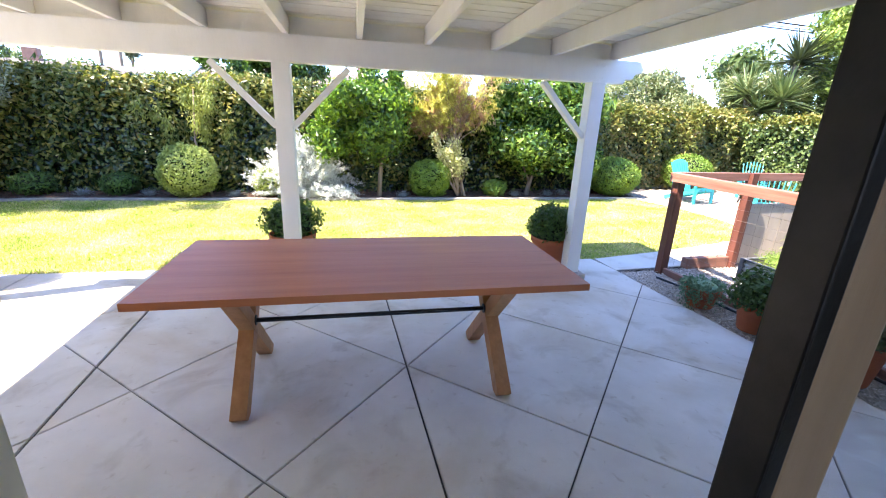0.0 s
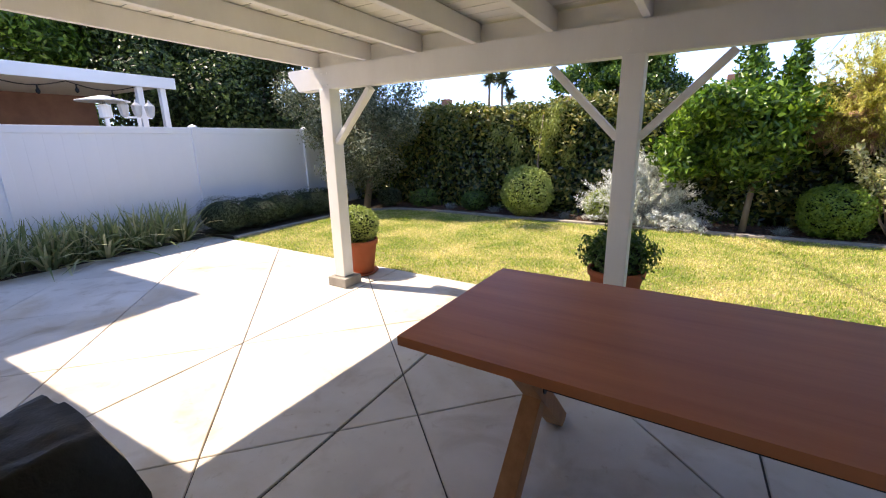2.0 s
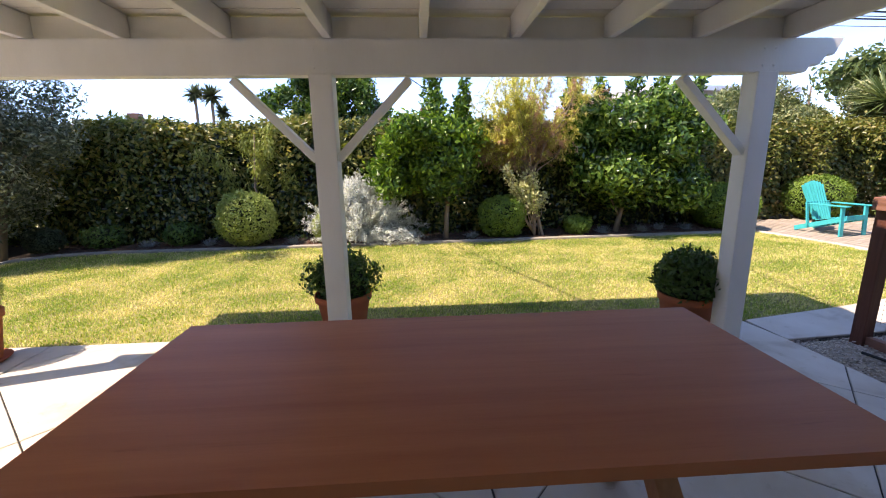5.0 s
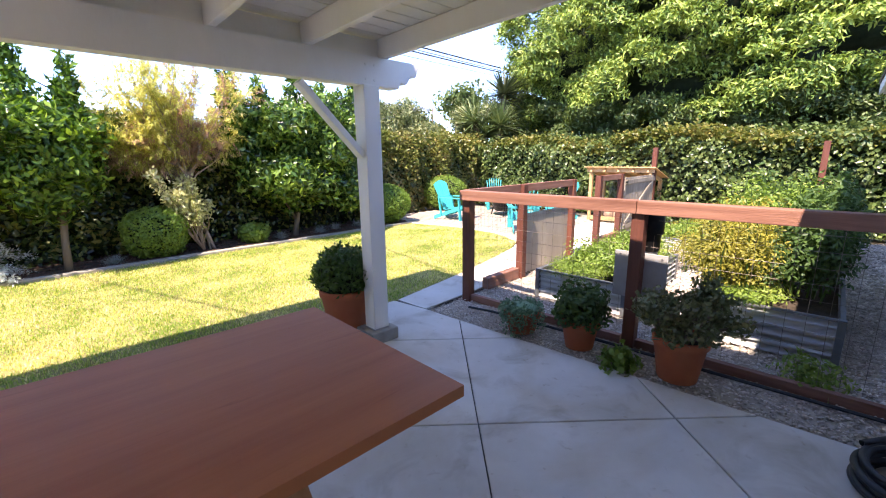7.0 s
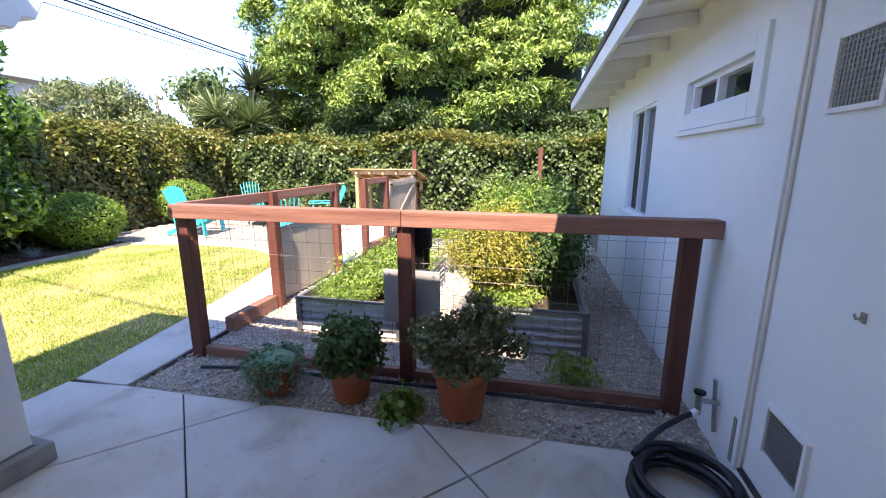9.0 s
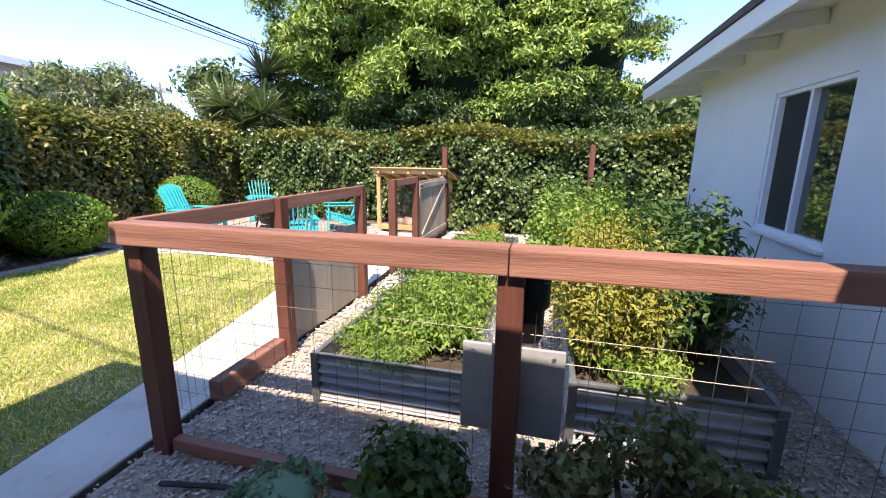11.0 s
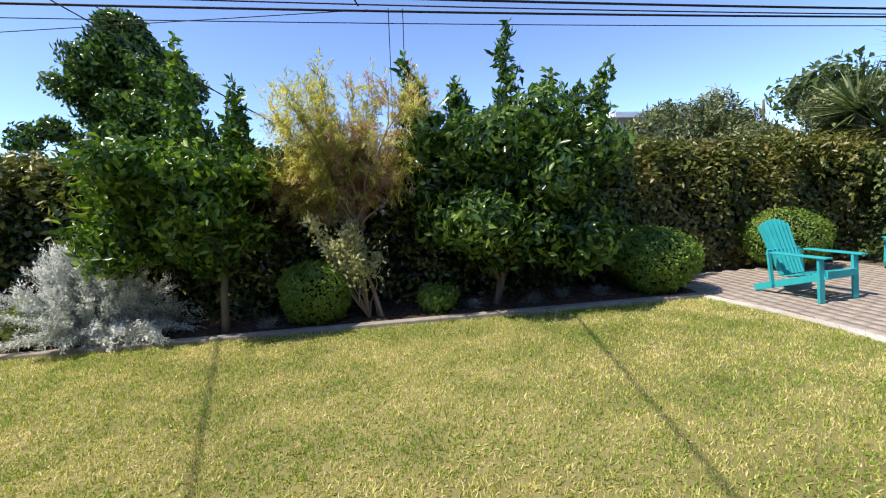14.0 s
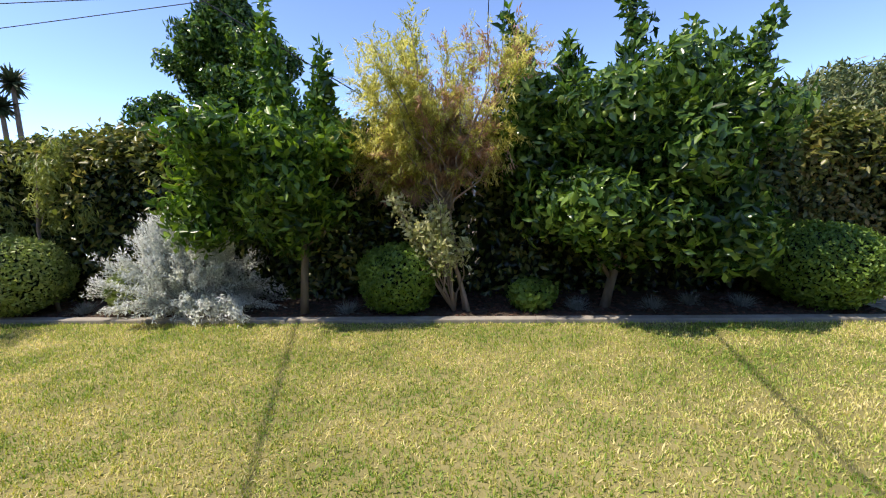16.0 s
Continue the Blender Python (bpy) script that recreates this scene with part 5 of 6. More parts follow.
for k, (x, y, h) in enumerate(((-17, 32, 4.6), (-12.5, 38, 4.2), (-6, 36, 4.2), (6, 40, 4.6), (-24, 26, 4.8), (-20, 16, 4.4), (-26, 8, 4.6), (20, 14, 5.0), (17.5, -2.5, 4.0), (17, 0.8, 4.2), (19, -6, 4.2))):
    cl = [(rng.normal(0, 1.6), rng.normal(0, 1.0), rng.uniform(1.6, h - 0.6), 1.1, 1.0, 0.8) for q in range(12)]
    tree("street_tree", x, y, [(0, 0, 0, 0.2), (0, 0, 2, 0.15), (0, 0, h - 1, 0.05)], [(1, (1, 0, 3), 0.06), (1, (-1, 0, 3), 0.06)], cl, M["canopy_low"], "distant rounded garden tree on the skyline",
         (0.28, 0.15), density=50, seed=80 + k)

# utility poles and cables
mast = thing("service_mast", pose(-0.1, -0.5, 2.5), "grey steel service mast standing on the house roof", "mast")
bm = bmesh.new()
rod(bm, (0, 0, 0), (0, 0, 2.56), 0.04)
part("pole", bm, M["metal"], mast)
for x, y, h in ((-44, 22, 10.5), (-30, 17.5, 8.5), (24, 14.5, 9.0)):
    up = thing("utility_pole", pose(x, y, 0), "wooden utility pole with crossarms", "pole")
    bm = bmesh.new()
    rod(bm, (0, 0, -0.05), (0, 0, h), 0.16, 0.11, 10)
    part("pole", bm, M["bark"], up)
    for z in (h - 0.4, h - 1.6):
        part("crossarm", boxed((0, 0, z), (0.12, 2.2, 0.12)), M["bark"], up)


def cable(a, b, sag, r, label):
    th = thing("overhead_cable", pose(0, 0, 0), label, "cable", "overhead cables")
    bm = bmesh.new()
    pts = [(a[0] + (b[0] - a[0]) * t, a[1] + (b[1] - a[1]) * t, a[2] + (b[2] - a[2]) * t - sag * 4 * t * (1 - t)) for t in np.linspace(0, 1, 40)]
    sweep(bm, pts, r, 5)
    part("line", bm, M["cable"], th)


cable((-30, 11.0, 6.3), (26, 11.0, 4.85), 0.55, 0.022, "thick black bundled cable along the rear boundary")
cable((-30, 11.06, 6.2), (26, 11.06, 4.78), 0.56, 0.012, "black overhead cable along the rear boundary")
cable((-30, 11.0, 5.72), (26, 11.0, 4.72), 0.45, 0.020, "black overhead cable along the rear boundary")
cable((-30, 11.1, 5.5), (26, 11.1, 4.62), 0.46, 0.008, "thin overhead wire along the rear boundary")
cable((-30, 11.0, 2.85), (2.6, 11.0, 4.72), 0.05, 0.007, "thin overhead wire along the rear boundary")
cable((-4.0, 10.4, 5.9), (1.4, 11.4, 2.55), 0.02, 0.011, "thin service wire running down to a rear house")
cable((2.95, 11.0, 4.74), (3.25, 23.5, 2.7), 0.2, 0.008, "thin service drop towards the rear house")
cable((3.2, 11.0, 4.74), (3.85, 23.5, 2.7), 0.2, 0.008, "thin service drop towards the rear house")
cable((-3.75, 11.0, 5.04), (-0.1, -0.5, 5.0), 0.05, 0.013, "service cable crossing high above the lawn")
cable((2.44, 11.0, 4.78), (-0.1, -0.5, 5.0), 0.05, 0.013, "service cable crossing high above the lawn")


# ---------- pots ----------
def pot(x, y, r, h, plant, label, group="terracotta pots", rim_h=0.06, saucer=True, z=0.0, pale=False):
    th = thing("plant_pot", pose(x, y, z), label, "plant pot", group)
    b = 0.02 if saucer else 0.0
    if saucer:
        bm = lathe(bmesh.new(), [(r * 0.8, 0), (r * 0.98, 0.03), (r * 0.95, 0.03), (r * 0.72, 0.012)], 28)
        part("saucer", bm, M["terracotta"], th, smooth=False)
    bm = lathe(bmesh.new(), [(r * 0.70, b), (r * 0.72, b + 0.01), (r * 0.93, h - rim_h), (r * 1.0, h - rim_h + 0.004), (r * 1.02, h - 0.01), (r * 1.0, h), (r * 0.92, h), (r * 0.9, h - 0.05)], 32)
    part("pot", bm, M["terracotta"], th, "terracotta pot", True)
    bm = lathe(bmesh.new(), [(r * 0.88, h - 0.06), (r * 0.9, h - 0.045)], 24)
    part("soil", bm, M["soil"], th)
    if pale:
        bm = lathe(bmesh.new(), [(r * 0.708, 0.004), (r * 0.76, h * 0.18), (r * 0.755, h * 0.18)], 32)
        part("lime_bloom", bm, M["terra_pale"], th, "pale limed base band")
    rng = np.random.default_rng(int(abs(x * 100)))
    if plant == "ball":
        p, d = blob((0, 0, h + 0.16), (r * 1.15, r * 1.15, 0.22), 3800, rng, 0.25, 0.1, h - 0.03)
        leaves("plant", p, d, 0.026, 0.016, M["box_pale"], th, "dense small-leaved green ball", droop=-0.3, rng=rng)
        core("core_filler", (0, 0, h + 0.14), (r * 0.9, r * 0.9, 0.16), th)
    elif plant == "bush":
        p, d = blob((0, 0, h + 0.13), (r * 1.25, r * 1.25, 0.20), 2600, rng, 0.5, 0.35, h - 0.03)
        q, e = [], []
        for k in range(26):
            a, t = rng.uniform(0, 6.28), abs(rng.normal(0, 0.6))
            dd_ = np.array([math.cos(a) * math.sin(t), math.sin(a) * math.sin(t), math.cos(t)])
            s = rng.uniform(0.1, 0.40, 45)[:, None]
            q.append(np.array([0, 0, h]) + dd_ * s + rng.normal(0, 0.015, (45, 3)))
            e.append(np.tile(dd_, (45, 1)))
        leaves("plant", np.vstack([p, *q]), np.vstack([d, *e]), 0.045, 0.022, M["potplant"], th, "glossy dark green bush", droop=-1.0, rng=rng)
        core("core_filler", (0, 0, h + 0.1), (r * 0.9, r * 0.9, 0.13), th)
    elif plant == "dome":
        p, d = blob((0, 0, h + 0.12), (r * 1.2, r * 1.2, 0.22), 3600, rng, 0.35, 0.12, h - 0.06)
        leaves("plant", p, d, 0.05, 0.022, M["potplant"], th, "dense dark green dome of leaves", droop=-0.8, rng=rng)
        core("core_filler", (0, 0, h + 0.08), (r * 1.0, r * 1.0, 0.15), th)
    elif plant == "trail":
        base, dirs, ln = [], [], []
        bm = bmesh.new()
        for k in range(60):
            a = rng.uniform(0, 6.28)
            rr = rng.random() ** 0.5 * r
            out = r * 1.25 - rr
            drop = rng.uniform(0.02, 0.17) if rr > r * 0.45 else 0.0
            c, s = math.cos(a), math.sin(a)
            pts = [(c * rr * 0.8, s * rr * 0.8, h - 0.03), (c * (rr + out * 0.3), s * (rr + out * 0.3), h + 0.05), (c * (rr + out * 0.75), s * (rr + out * 0.75), h + 0.01 - drop * 0.3),
                   (c * (r * 1.18), s * (r * 1.18), h - 0.04 - drop)] if drop else [(c * rr, s * rr, h - 0.03), (c * rr * 1.1, s * rr * 1.1, h + 0.04), (c * rr * 1.4, s * rr * 1.4, h + 0.05)]
            base.append(np.array(pts))
        P = []
        for pts in base:
            t = rng.random(34)
            P.append(np.stack([np.interp(t, np.linspace(0, 1, len(pts)), pts[:, q]) for q in range(3)], 1) + rng.normal(0, 0.010, (34, 3)))
        P = np.vstack(P)
        leaves("plant", P, rng.normal(0, 1, P.shape), 0.026, 0.016, M["succulent"], th, "trailing blue-green succulent", rng=rng)
        core("core_filler", (0, 0, h - 0.0), (r * 0.85, r * 0.85, 0.05), th, M["succulent"])
    elif plant == "herb":
        p, d = blob((0, 0, h + 0.08), (0.21, 0.20, 0.17), 2400, rng, 0.7, 0.35, h - 0.14)
        leaves("plant", p, d, 0.042, 0.03, M["veg_dark"], th, "leafy dark green plant spilling over the rim", droop=0.3, rng=rng)
        core("core_filler", (0, 0, h + 0.04), (r * 0.9, r * 0.9, 0.09), th)
    elif plant == "jade":
        bm = bmesh.new()
        P, D = [], []
        for k in range(28):
            a, t = rng.uniform(0, 6.28), rng.uniform(0.35, 1.35)
            e = np.array([math.cos(a) * math.sin(t), math.sin(a) * math.sin(t), math.cos(t)]) * rng.uniform(0.20, 0.36) + (0, 0, h)
            limb(bm, (0, 0, h - 0.05), e, 0.016, 0.006, 0.02, 5, rng)
            p, d = blob(e, (0.085, 0.085, 0.07), 120, rng, 0.8, 0.2)
            P.append(p)
            D.append(d)
        part("branchwork", bm, M["bark"], th, smooth=True)
        leaves("plant", np.vstack(P), np.vstack(D), 0.036, 0.026, M["jade"], th, "rounded dark jade leaves", droop=-0.5, rng=rng)
        n = 70
        a = rng.uniform(0, 6.28, n)
        t = rng.uniform(0.2, 1.5, n)
        dd_ = np.c_[np.cos(a) * np.sin(t), np.sin(a) * np.sin(t), np.cos(t)]
        blades("rosette", np.tile(np.array([-r * 0.55, r * 0.35, h - 0.02]), (n, 1)), dd_, 0.11, 0.04, 0.1, M["succulent"], th, "pale grey-green succulent rosette", rng=rng)
    return th


pot(-3.36, 4.24, 0.215, 0.40, "ball", "terracotta pot with a round small-leaved shrub on a saucer")
pot(-0.64, 4.44, 0.235, 0.36, "bush", "terracotta pot with a dark glossy bush behind a post")
pot(2.075, 3.86, 0.208, 0.40, "dome", "terracotta pot with a dense dark green shrub beside a post")
pot(3.10, 2.78, 0.155, 0.19, "trail", "low terracotta bowl of trailing succulents on the gravel", saucer=False, pale=True)
pot(3.13, 2.28, 0.145, 0.24, "herb", "terracotta pot of leafy green herbs on the gravel", saucer=False)
pot(3.12, 1.59, 0.168, 0.30, "jade", "wide terracotta pot with a dark jade bush on the gravel", saucer=False, pale=True)
wd = thing("weed_clump", pose(3.02, 1.93, 0), "bright green leafy weed at the slab edge", "plant")
rng = np.random.default_rng(4)
p, d = blob((0, 0, 0.04), (0.15, 0.13, 0.10), 260, rng, 0.8, 0.3, 0.0)
leaves("foliage", p, d, 0.06, 0.045, M["veg"], wd, rng=rng)
wd = thing("weed_clump", pose(3.62, 0.95, 0), "low green weeds on the gravel by the steel bed", "plant")
p, d = blob((0, 0, 0.05), (0.22, 0.2, 0.12), 420, rng, 0.8, 0.3, 0.0)
leaves("foliage", p, d, 0.05, 0.025, M["veg"], wd, rng=rng)

# covered barbecue
bq = thing("covered_barbecue", pose(-1.285, 0.665, 0), "barbecue under a black vinyl cover", "barbecue")
bm = bmesh.new()
bmesh.ops.create_cube(bm, size=1.0)
bmesh.ops.subdivide_edges(bm, edges=bm.edges[:], cuts=11, use_grid_fill=True)
for v in bm.verts:
    z = v.co.z + 0.5
    top = max(0.0, z - 0.72) / 0.28
    kx = 1.0 - 0.16 * top ** 3
    v.co = Vector((v.co.x * 0.30 * kx, v.co.y * 0.66 * (1 - 0.10 * top ** 3), z * 0.95 + 0.02 * noise.noise(v.co * 7)))
    v.co += Vector((noise.noise(v.co * 6), noise.noise(v.co * 6 + Vector((9, 0, 0))), 0)) * 0.022
    v.co.z = max(v.co.z, 0.004)
part("cover", bm, M["black_cover"], bq, smooth=True)
part("hem_strap", boxed((0, 0, 0.32), (0.33, 0.69, 0.03), bev=0.004), M["black_cover"], bq)

# hose, tap and wall pipe
hs = thing("garden_hose", pose(2.66, 0.545, 0), "coiled black rubber hose on the concrete", "hose")
rng = np.random.default_rng(8)
pts = []
for k in range(340):
    a = k * 0.17
    lp = a / 6.283
    r = 0.225 - 0.022 * math.sin(lp * 2.4) - 0.03 * (lp % 2.0) / 2 + 0.012 * math.sin(a * 0.37)
    pts.append((math.cos(a) * r + 0.02 * math.sin(lp * 1.7), math.sin(a) * r * 0.92 + 0.02 * math.cos(lp * 2.1), 0.016 + 0.017 * lp * 0.8 + 0.006 * math.sin(a * 1.3)))
pts += [(0.20, 0.12, 0.14), (0.29, 0.06, 0.13), (0.36, 0.0, 0.13), (0.42, -0.10, 0.16), (0.44, -0.16, 0.18)]
bm = sweep(bmesh.new(), pts, 0.0145, 8)
part("tube", bm, M["hose"], hs, smooth=True)
bm = sweep(bmesh.new(), [(0.435, -0.145, 0.17), (0.44, -0.17, 0.20)], [0.017, 0.017], 8)
part("coupling", bm, M["vinyl"], hs, "white plastic coupling")
tp = thing("garden_tap", pose(3.10, 0.285, 0.09), "old brass garden tap on the house wall", "tap")
bm = bmesh.new()
rod(bm, (0, 0, 0.16), (0, 0.09, 0.16), 0.013)
rod(bm, (0, 0.09, 0.19), (0, 0.09, 0.09), 0.016)
part("body", bm, M["metal"], tp)
bm = bmesh.new()
rod(bm, (0, 0.005, 0.0), (0, 0.03, 0.28), 0.011)
part("riser_pipe", bm, M["metal"], tp)
bm = lathe(bmesh.new(), [(0.028, 0.20), (0.028, 0.212), (0.006, 0.215)], 10, (0, 0.09, 0))
part("tap_wheel", bm, M["steel_black"], tp)
hk = thing("wall_hook", pose(2.35, WALL_Y, 0.99), "small grey metal hose hook on the wall", "hook")
part("plate", boxed((0, 0.004, 0), (0.018, 0.008, 0.032), bev=0.002), M["metal"], hk)
bm = sweep(bmesh.new(), [(0, 0.006, 0.0), (0, 0.022, -0.005), (0, 0.028, 0.010)], 0.004, 6)
part("prong", bm, M["metal"], hk)
dp = thing("wall_trim", pose(2.87, WALL_Y, 0), "white painted vertical trim batten with peeling paint", "trim", kind="structure")
part("batten", boxed((0, 0.012, 1.15), (0.062, 0.022, 2.2), bev=0.004), M["stucco"], dp)
part("batten", boxed((-0.045, 0.007, 1.15), (0.024, 0.012, 2.2), bev=0.003), M["cream"], dp, "cream caulked edge strip")
part("peeled_foot", boxed((0.012, 0.0245, 0.20), (0.03, 0.002, 0.22)), M["grey_wood"], dp, "bare wood where paint peeled")
pl_ = thing("wall_plinth", pose(2.02, WALL_Y, 0), "white painted concrete plinth under the wall panel", "plinth", kind="structure")
part("plinth", boxed((0, 0.022, 0.05), (1.58, 0.04, 0.10), bev=0.008), M["stucco"], pl_)
# Solid strip; its dark colour stands in for shade in the gap.
part("gap", boxed((0, 0.012, 0.106), (1.58, 0.022, 0.012)), M["joint"], pl_, "dark strip painted as the shade in the gap above the plinth")

# ---------- kitchen garden fence ----------
FX, FY2 = 3.42, 3.68
gf = thing("garden_fence", pose(0, 0, 0), "red-brown stained timber and wire garden fence", "fence")
POSTS = [(FX, 3.64, 1.033), (3.40, 2.0, 1.033), (FX, 0.40, 1.033), (4.47, FY2, 1.13), (5.80, FY2 + 0.03, 1.13), (6.82, FY2 + 0.08, 1.14), (7.85, FY2 + 0.12, 1.14)]
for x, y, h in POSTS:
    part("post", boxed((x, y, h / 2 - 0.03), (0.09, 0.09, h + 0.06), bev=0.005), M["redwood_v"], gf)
part("top_rail", boxed((FX - 0.045, 2.845, 1.082), (0.10, 1.67, 0.095), bev=0.006), M["redwood"], gf)
part("top_rail", boxed((FX - 0.045, 1.145, 1.082), (0.10, 1.722, 0.095), bev=0.006), M["redwood"], gf)
part("top_rail", boxed((3.93, FY2 + 0.02, 1.085), (0.98, 0.045, 0.09), bev=0.005), M["redwood_x"], gf)
part("top_rail", boxed((5.135, FY2 + 0.02, 1.085), (1.235, 0.045, 0.09), bev=0.005), M["redwood_x"], gf)
part("top_rail", boxed((7.335, FY2 + 0.12, 1.09), (0.935, 0.045, 0.09), bev=0.005), M["redwood_x"], gf)
part("bottom_board", boxed((FX + 0.0, 2.83, 0.025), (0.05, 1.52, 0.07), bev=0.005), M["redwood"], gf)
part("bottom_board", boxed((FX + 0.0, 1.21, 0.025), (0.05, 1.52, 0.07), bev=0.005), M["redwood"], gf)
part("bottom_board", boxed((4.11, FY2 + 0.03, 0.06), (0.62, 0.09, 0.13), bev=0.012), M["redwood_x"], gf)
part("bottom_board", boxed((7.335, FY2 + 0.12, 0.05), (0.9, 0.07, 0.12), bev=0.012), M["redwood"], gf)


def wire_panel(p0, p1, z0, z1, step=0.10, stepz=0.10, r=0.0012):
    """Welded wire between two plan points: upright and level wires."""
    bm = bmesh.new()
    p0, p1 = Vector((*p0, 0)), Vector((*p1, 0))
    d = (p1 - p0).normalized()
    n = int((p1 - p0).length / step)
    for k in range(1, n + 1):
        a = p0 + d * step * (k - 0.3)
        rod(bm, (a.x, a.y, z0), (a.x, a.y, z1), r, seg=4)
    z = z0 + 0.02
    while z < z1:
        rod(bm, (p0.x, p0.y, z), (p1.x, p1.y, z), r, seg=4)
        z += stepz
    return part("wire_mesh", bm, M["wire"], gf, "thin welded wire mesh")


wire_panel((FX + 0.05, 0.44), (FX + 0.05, 1.98), 0.06, 1.04)
wire_panel((FX + 0.05, 2.06), (FX + 0.05, 3.60), 0.06, 1.04)
wire_panel((3.46, FY2 + 0.05), (4.52, FY2 + 0.05), 0.08, 1.12, 0.05, 0.15)
wire_panel((4.60, FY2 + 0.05), (5.62, FY2 + 0.05), 0.7, 1.12, 0.05, 0.15)
wire_panel((7.05, FY2 + 0.14), (7.95, FY2 + 0.16), 0.10, 1.12, 0.05, 0.15)
for l, r in ((4.52, 5.16), (5.165, 5.76)):
    pl = part("plywood_sheet", boxed(((l + r) / 2, FY2 + 0.065, 0.38), (r - l, 0.014, 0.76), bev=0.002), M["ply"], gf, "weathered plywood sheet")
gt = thing("garden_gate", pose(8.06, FY2 + 0.14, 0), "weathered grey plank gate with diagonal brace, closed", "gate")
for k in range(10):
    part("board", boxed((0.12 + 0.16 * k, 0.0, 0.55), (0.155, 0.02, 1.02), bev=0.003), M["grey_wood"], gt)
for z in (0.15, 0.98):
    part("ledge", boxed((0.84, -0.025, z), (1.58, 0.025, 0.08), bev=0.003), M["grey_wood"], gt)
bm = stick(bmesh.new(), (0.1, -0.025, 0.2), (1.5, -0.025, 0.93), 0.07, 0.02, 0.003, up=(0, 1, 0))
part("brace", bm, M["grey_wood"], gt)
part("hinge", boxed((0.03, -0.04, 0.98), (0.12, 0.006, 0.03)), M["steel_black"], gt)
gp = thing("tall_fence_post", pose(9.75, FY2 + 0.16, 0), "tall red-brown timber post beside the gate", "post")
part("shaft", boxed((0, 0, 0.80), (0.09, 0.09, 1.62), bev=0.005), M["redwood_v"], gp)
gp2 = copy_thing(gp, pose(9.95, 1.2, 0.05))
gl = thing("post_lantern", pose(3.42, 2.0, 0), "dark cylinder lantern fixed behind the fence post", "lamp")
bm = lathe(bmesh.new(), [(0.05, 0.74), (0.058, 0.76), (0.058, 0.86), (0.075, 0.88), (0.075, 1.02), (0.05, 1.035)], 16, (0.105, -0.06, 0))
part("housing", bm, M["steel_black"], gl, smooth=True)
bm = lathe(bmesh.new(), [(0.03, 0.68), (0.045, 0.70), (0.045, 0.76), (0.03, 0.765)], 14, (0.105, -0.06, 0))
part("base_cup", bm, M["metal"], gl, smooth=True)
bd_ = thing("grey_board", pose(3.46, 1.987, 0.37), "plain grey board fixed behind the fence post", "board")
part("panel", boxed((0, 0, 0.18), (0.018, 0.38, 0.36), bev=0.003), M["grey_board"], bd_)
for yy in (-0.15, 0.15):
    part("screw", rod(bmesh.new(), (-0.012, yy, 0.33), (-0.009, yy, 0.33), 0.008), M["metal"], bd_)

dk = part("edging_pipe", sweep(bmesh.new(), [(3.2, 3.45, 0.012), (3.25, 3.2, 0.014), (3.3, 2.2, 0.014), (3.32, 1.0, 0.014), (3.33, 0.5, 0.014)], 0.012, 6), M["hose"])
tagged(dk, "black drip irrigation pipe lying on gravel", "pipe")


# ---------- raised beds ----------
def raised_bed(x, y, w_, d, h, label):
    th = thing("raised_bed", pose(x, y, 0), label, "raised bed", "raised beds")
    th_t = 0.012
    n = 44

    def wall(p0, p1, nx, ny):
        bm = bmesh.new()
        cols = []
        for k in range(n + 1):
            z = h * k / n
            o = 0.013 * math.sin(z / h * 5 * 2 * math.pi)
            cols.append([bm.verts.new((px + nx * o, py + ny * o, z)) for px, py in (p0, p1)])
        for k in range(n):
            bm.faces.new((cols[k][0], cols[k][1], cols[k + 1][1], cols[k + 1][0]))
        r = bmesh.ops.solidify(bm, geom=bm.faces[:], thickness=0.003)
        part("corrugated_side", bm, M["galv"], th, "corrugated galvanised steel", True)

    wall((0, 0), (0, d), -1, 0)
    wall((w_, d), (w_, 0), 1, 0)
    wall((0, d), (w_, d), 0, 1)
    wall((w_, 0), (0, 0), 0, -1)
    for cx, cy in ((0, 0), (w_, 0), (0, d), (w_, d)):
        part("corner_post", boxed((cx, cy, h / 2 + 0.005), (0.045, 0.045, h + 0.012), bev=0.006), M["galv_dark"], th)
    for c, s in (((w_ / 2, 0, h), (w_ - 0.046, 0.03, 0.02)), ((w_ / 2, d, h), (w_ - 0.046, 0.03, 0.02)), ((0, d / 2, h), (0.03, d - 0.046, 0.02)), ((w_, d / 2, h), (0.03, d - 0.046, 0.02))):
        part("rim", boxed(c, s, bev=0.004), M["galv_dark"], th)
    part("soil", boxed((w_ / 2, d / 2, h / 2 - 0.04), (w_ - 0.03, d - 0.03, h - 0.1)), M["soil"], th)
    return th


BEDS = [(3.98, 2.26, 1.62, 0.89, 0.29), (3.97, 0.83, 1.9, 0.89, 0.34), (7.3, 2.35, 1.3, 0.95, 0.18)]
raised_bed(*BEDS[0], "corrugated steel raised bed full of leafy greens")
raised_bed(*BEDS[1], "corrugated steel raised bed with tall tomato plants")
raised_bed(*BEDS[2], "low corrugated steel bed at the back of the garden")


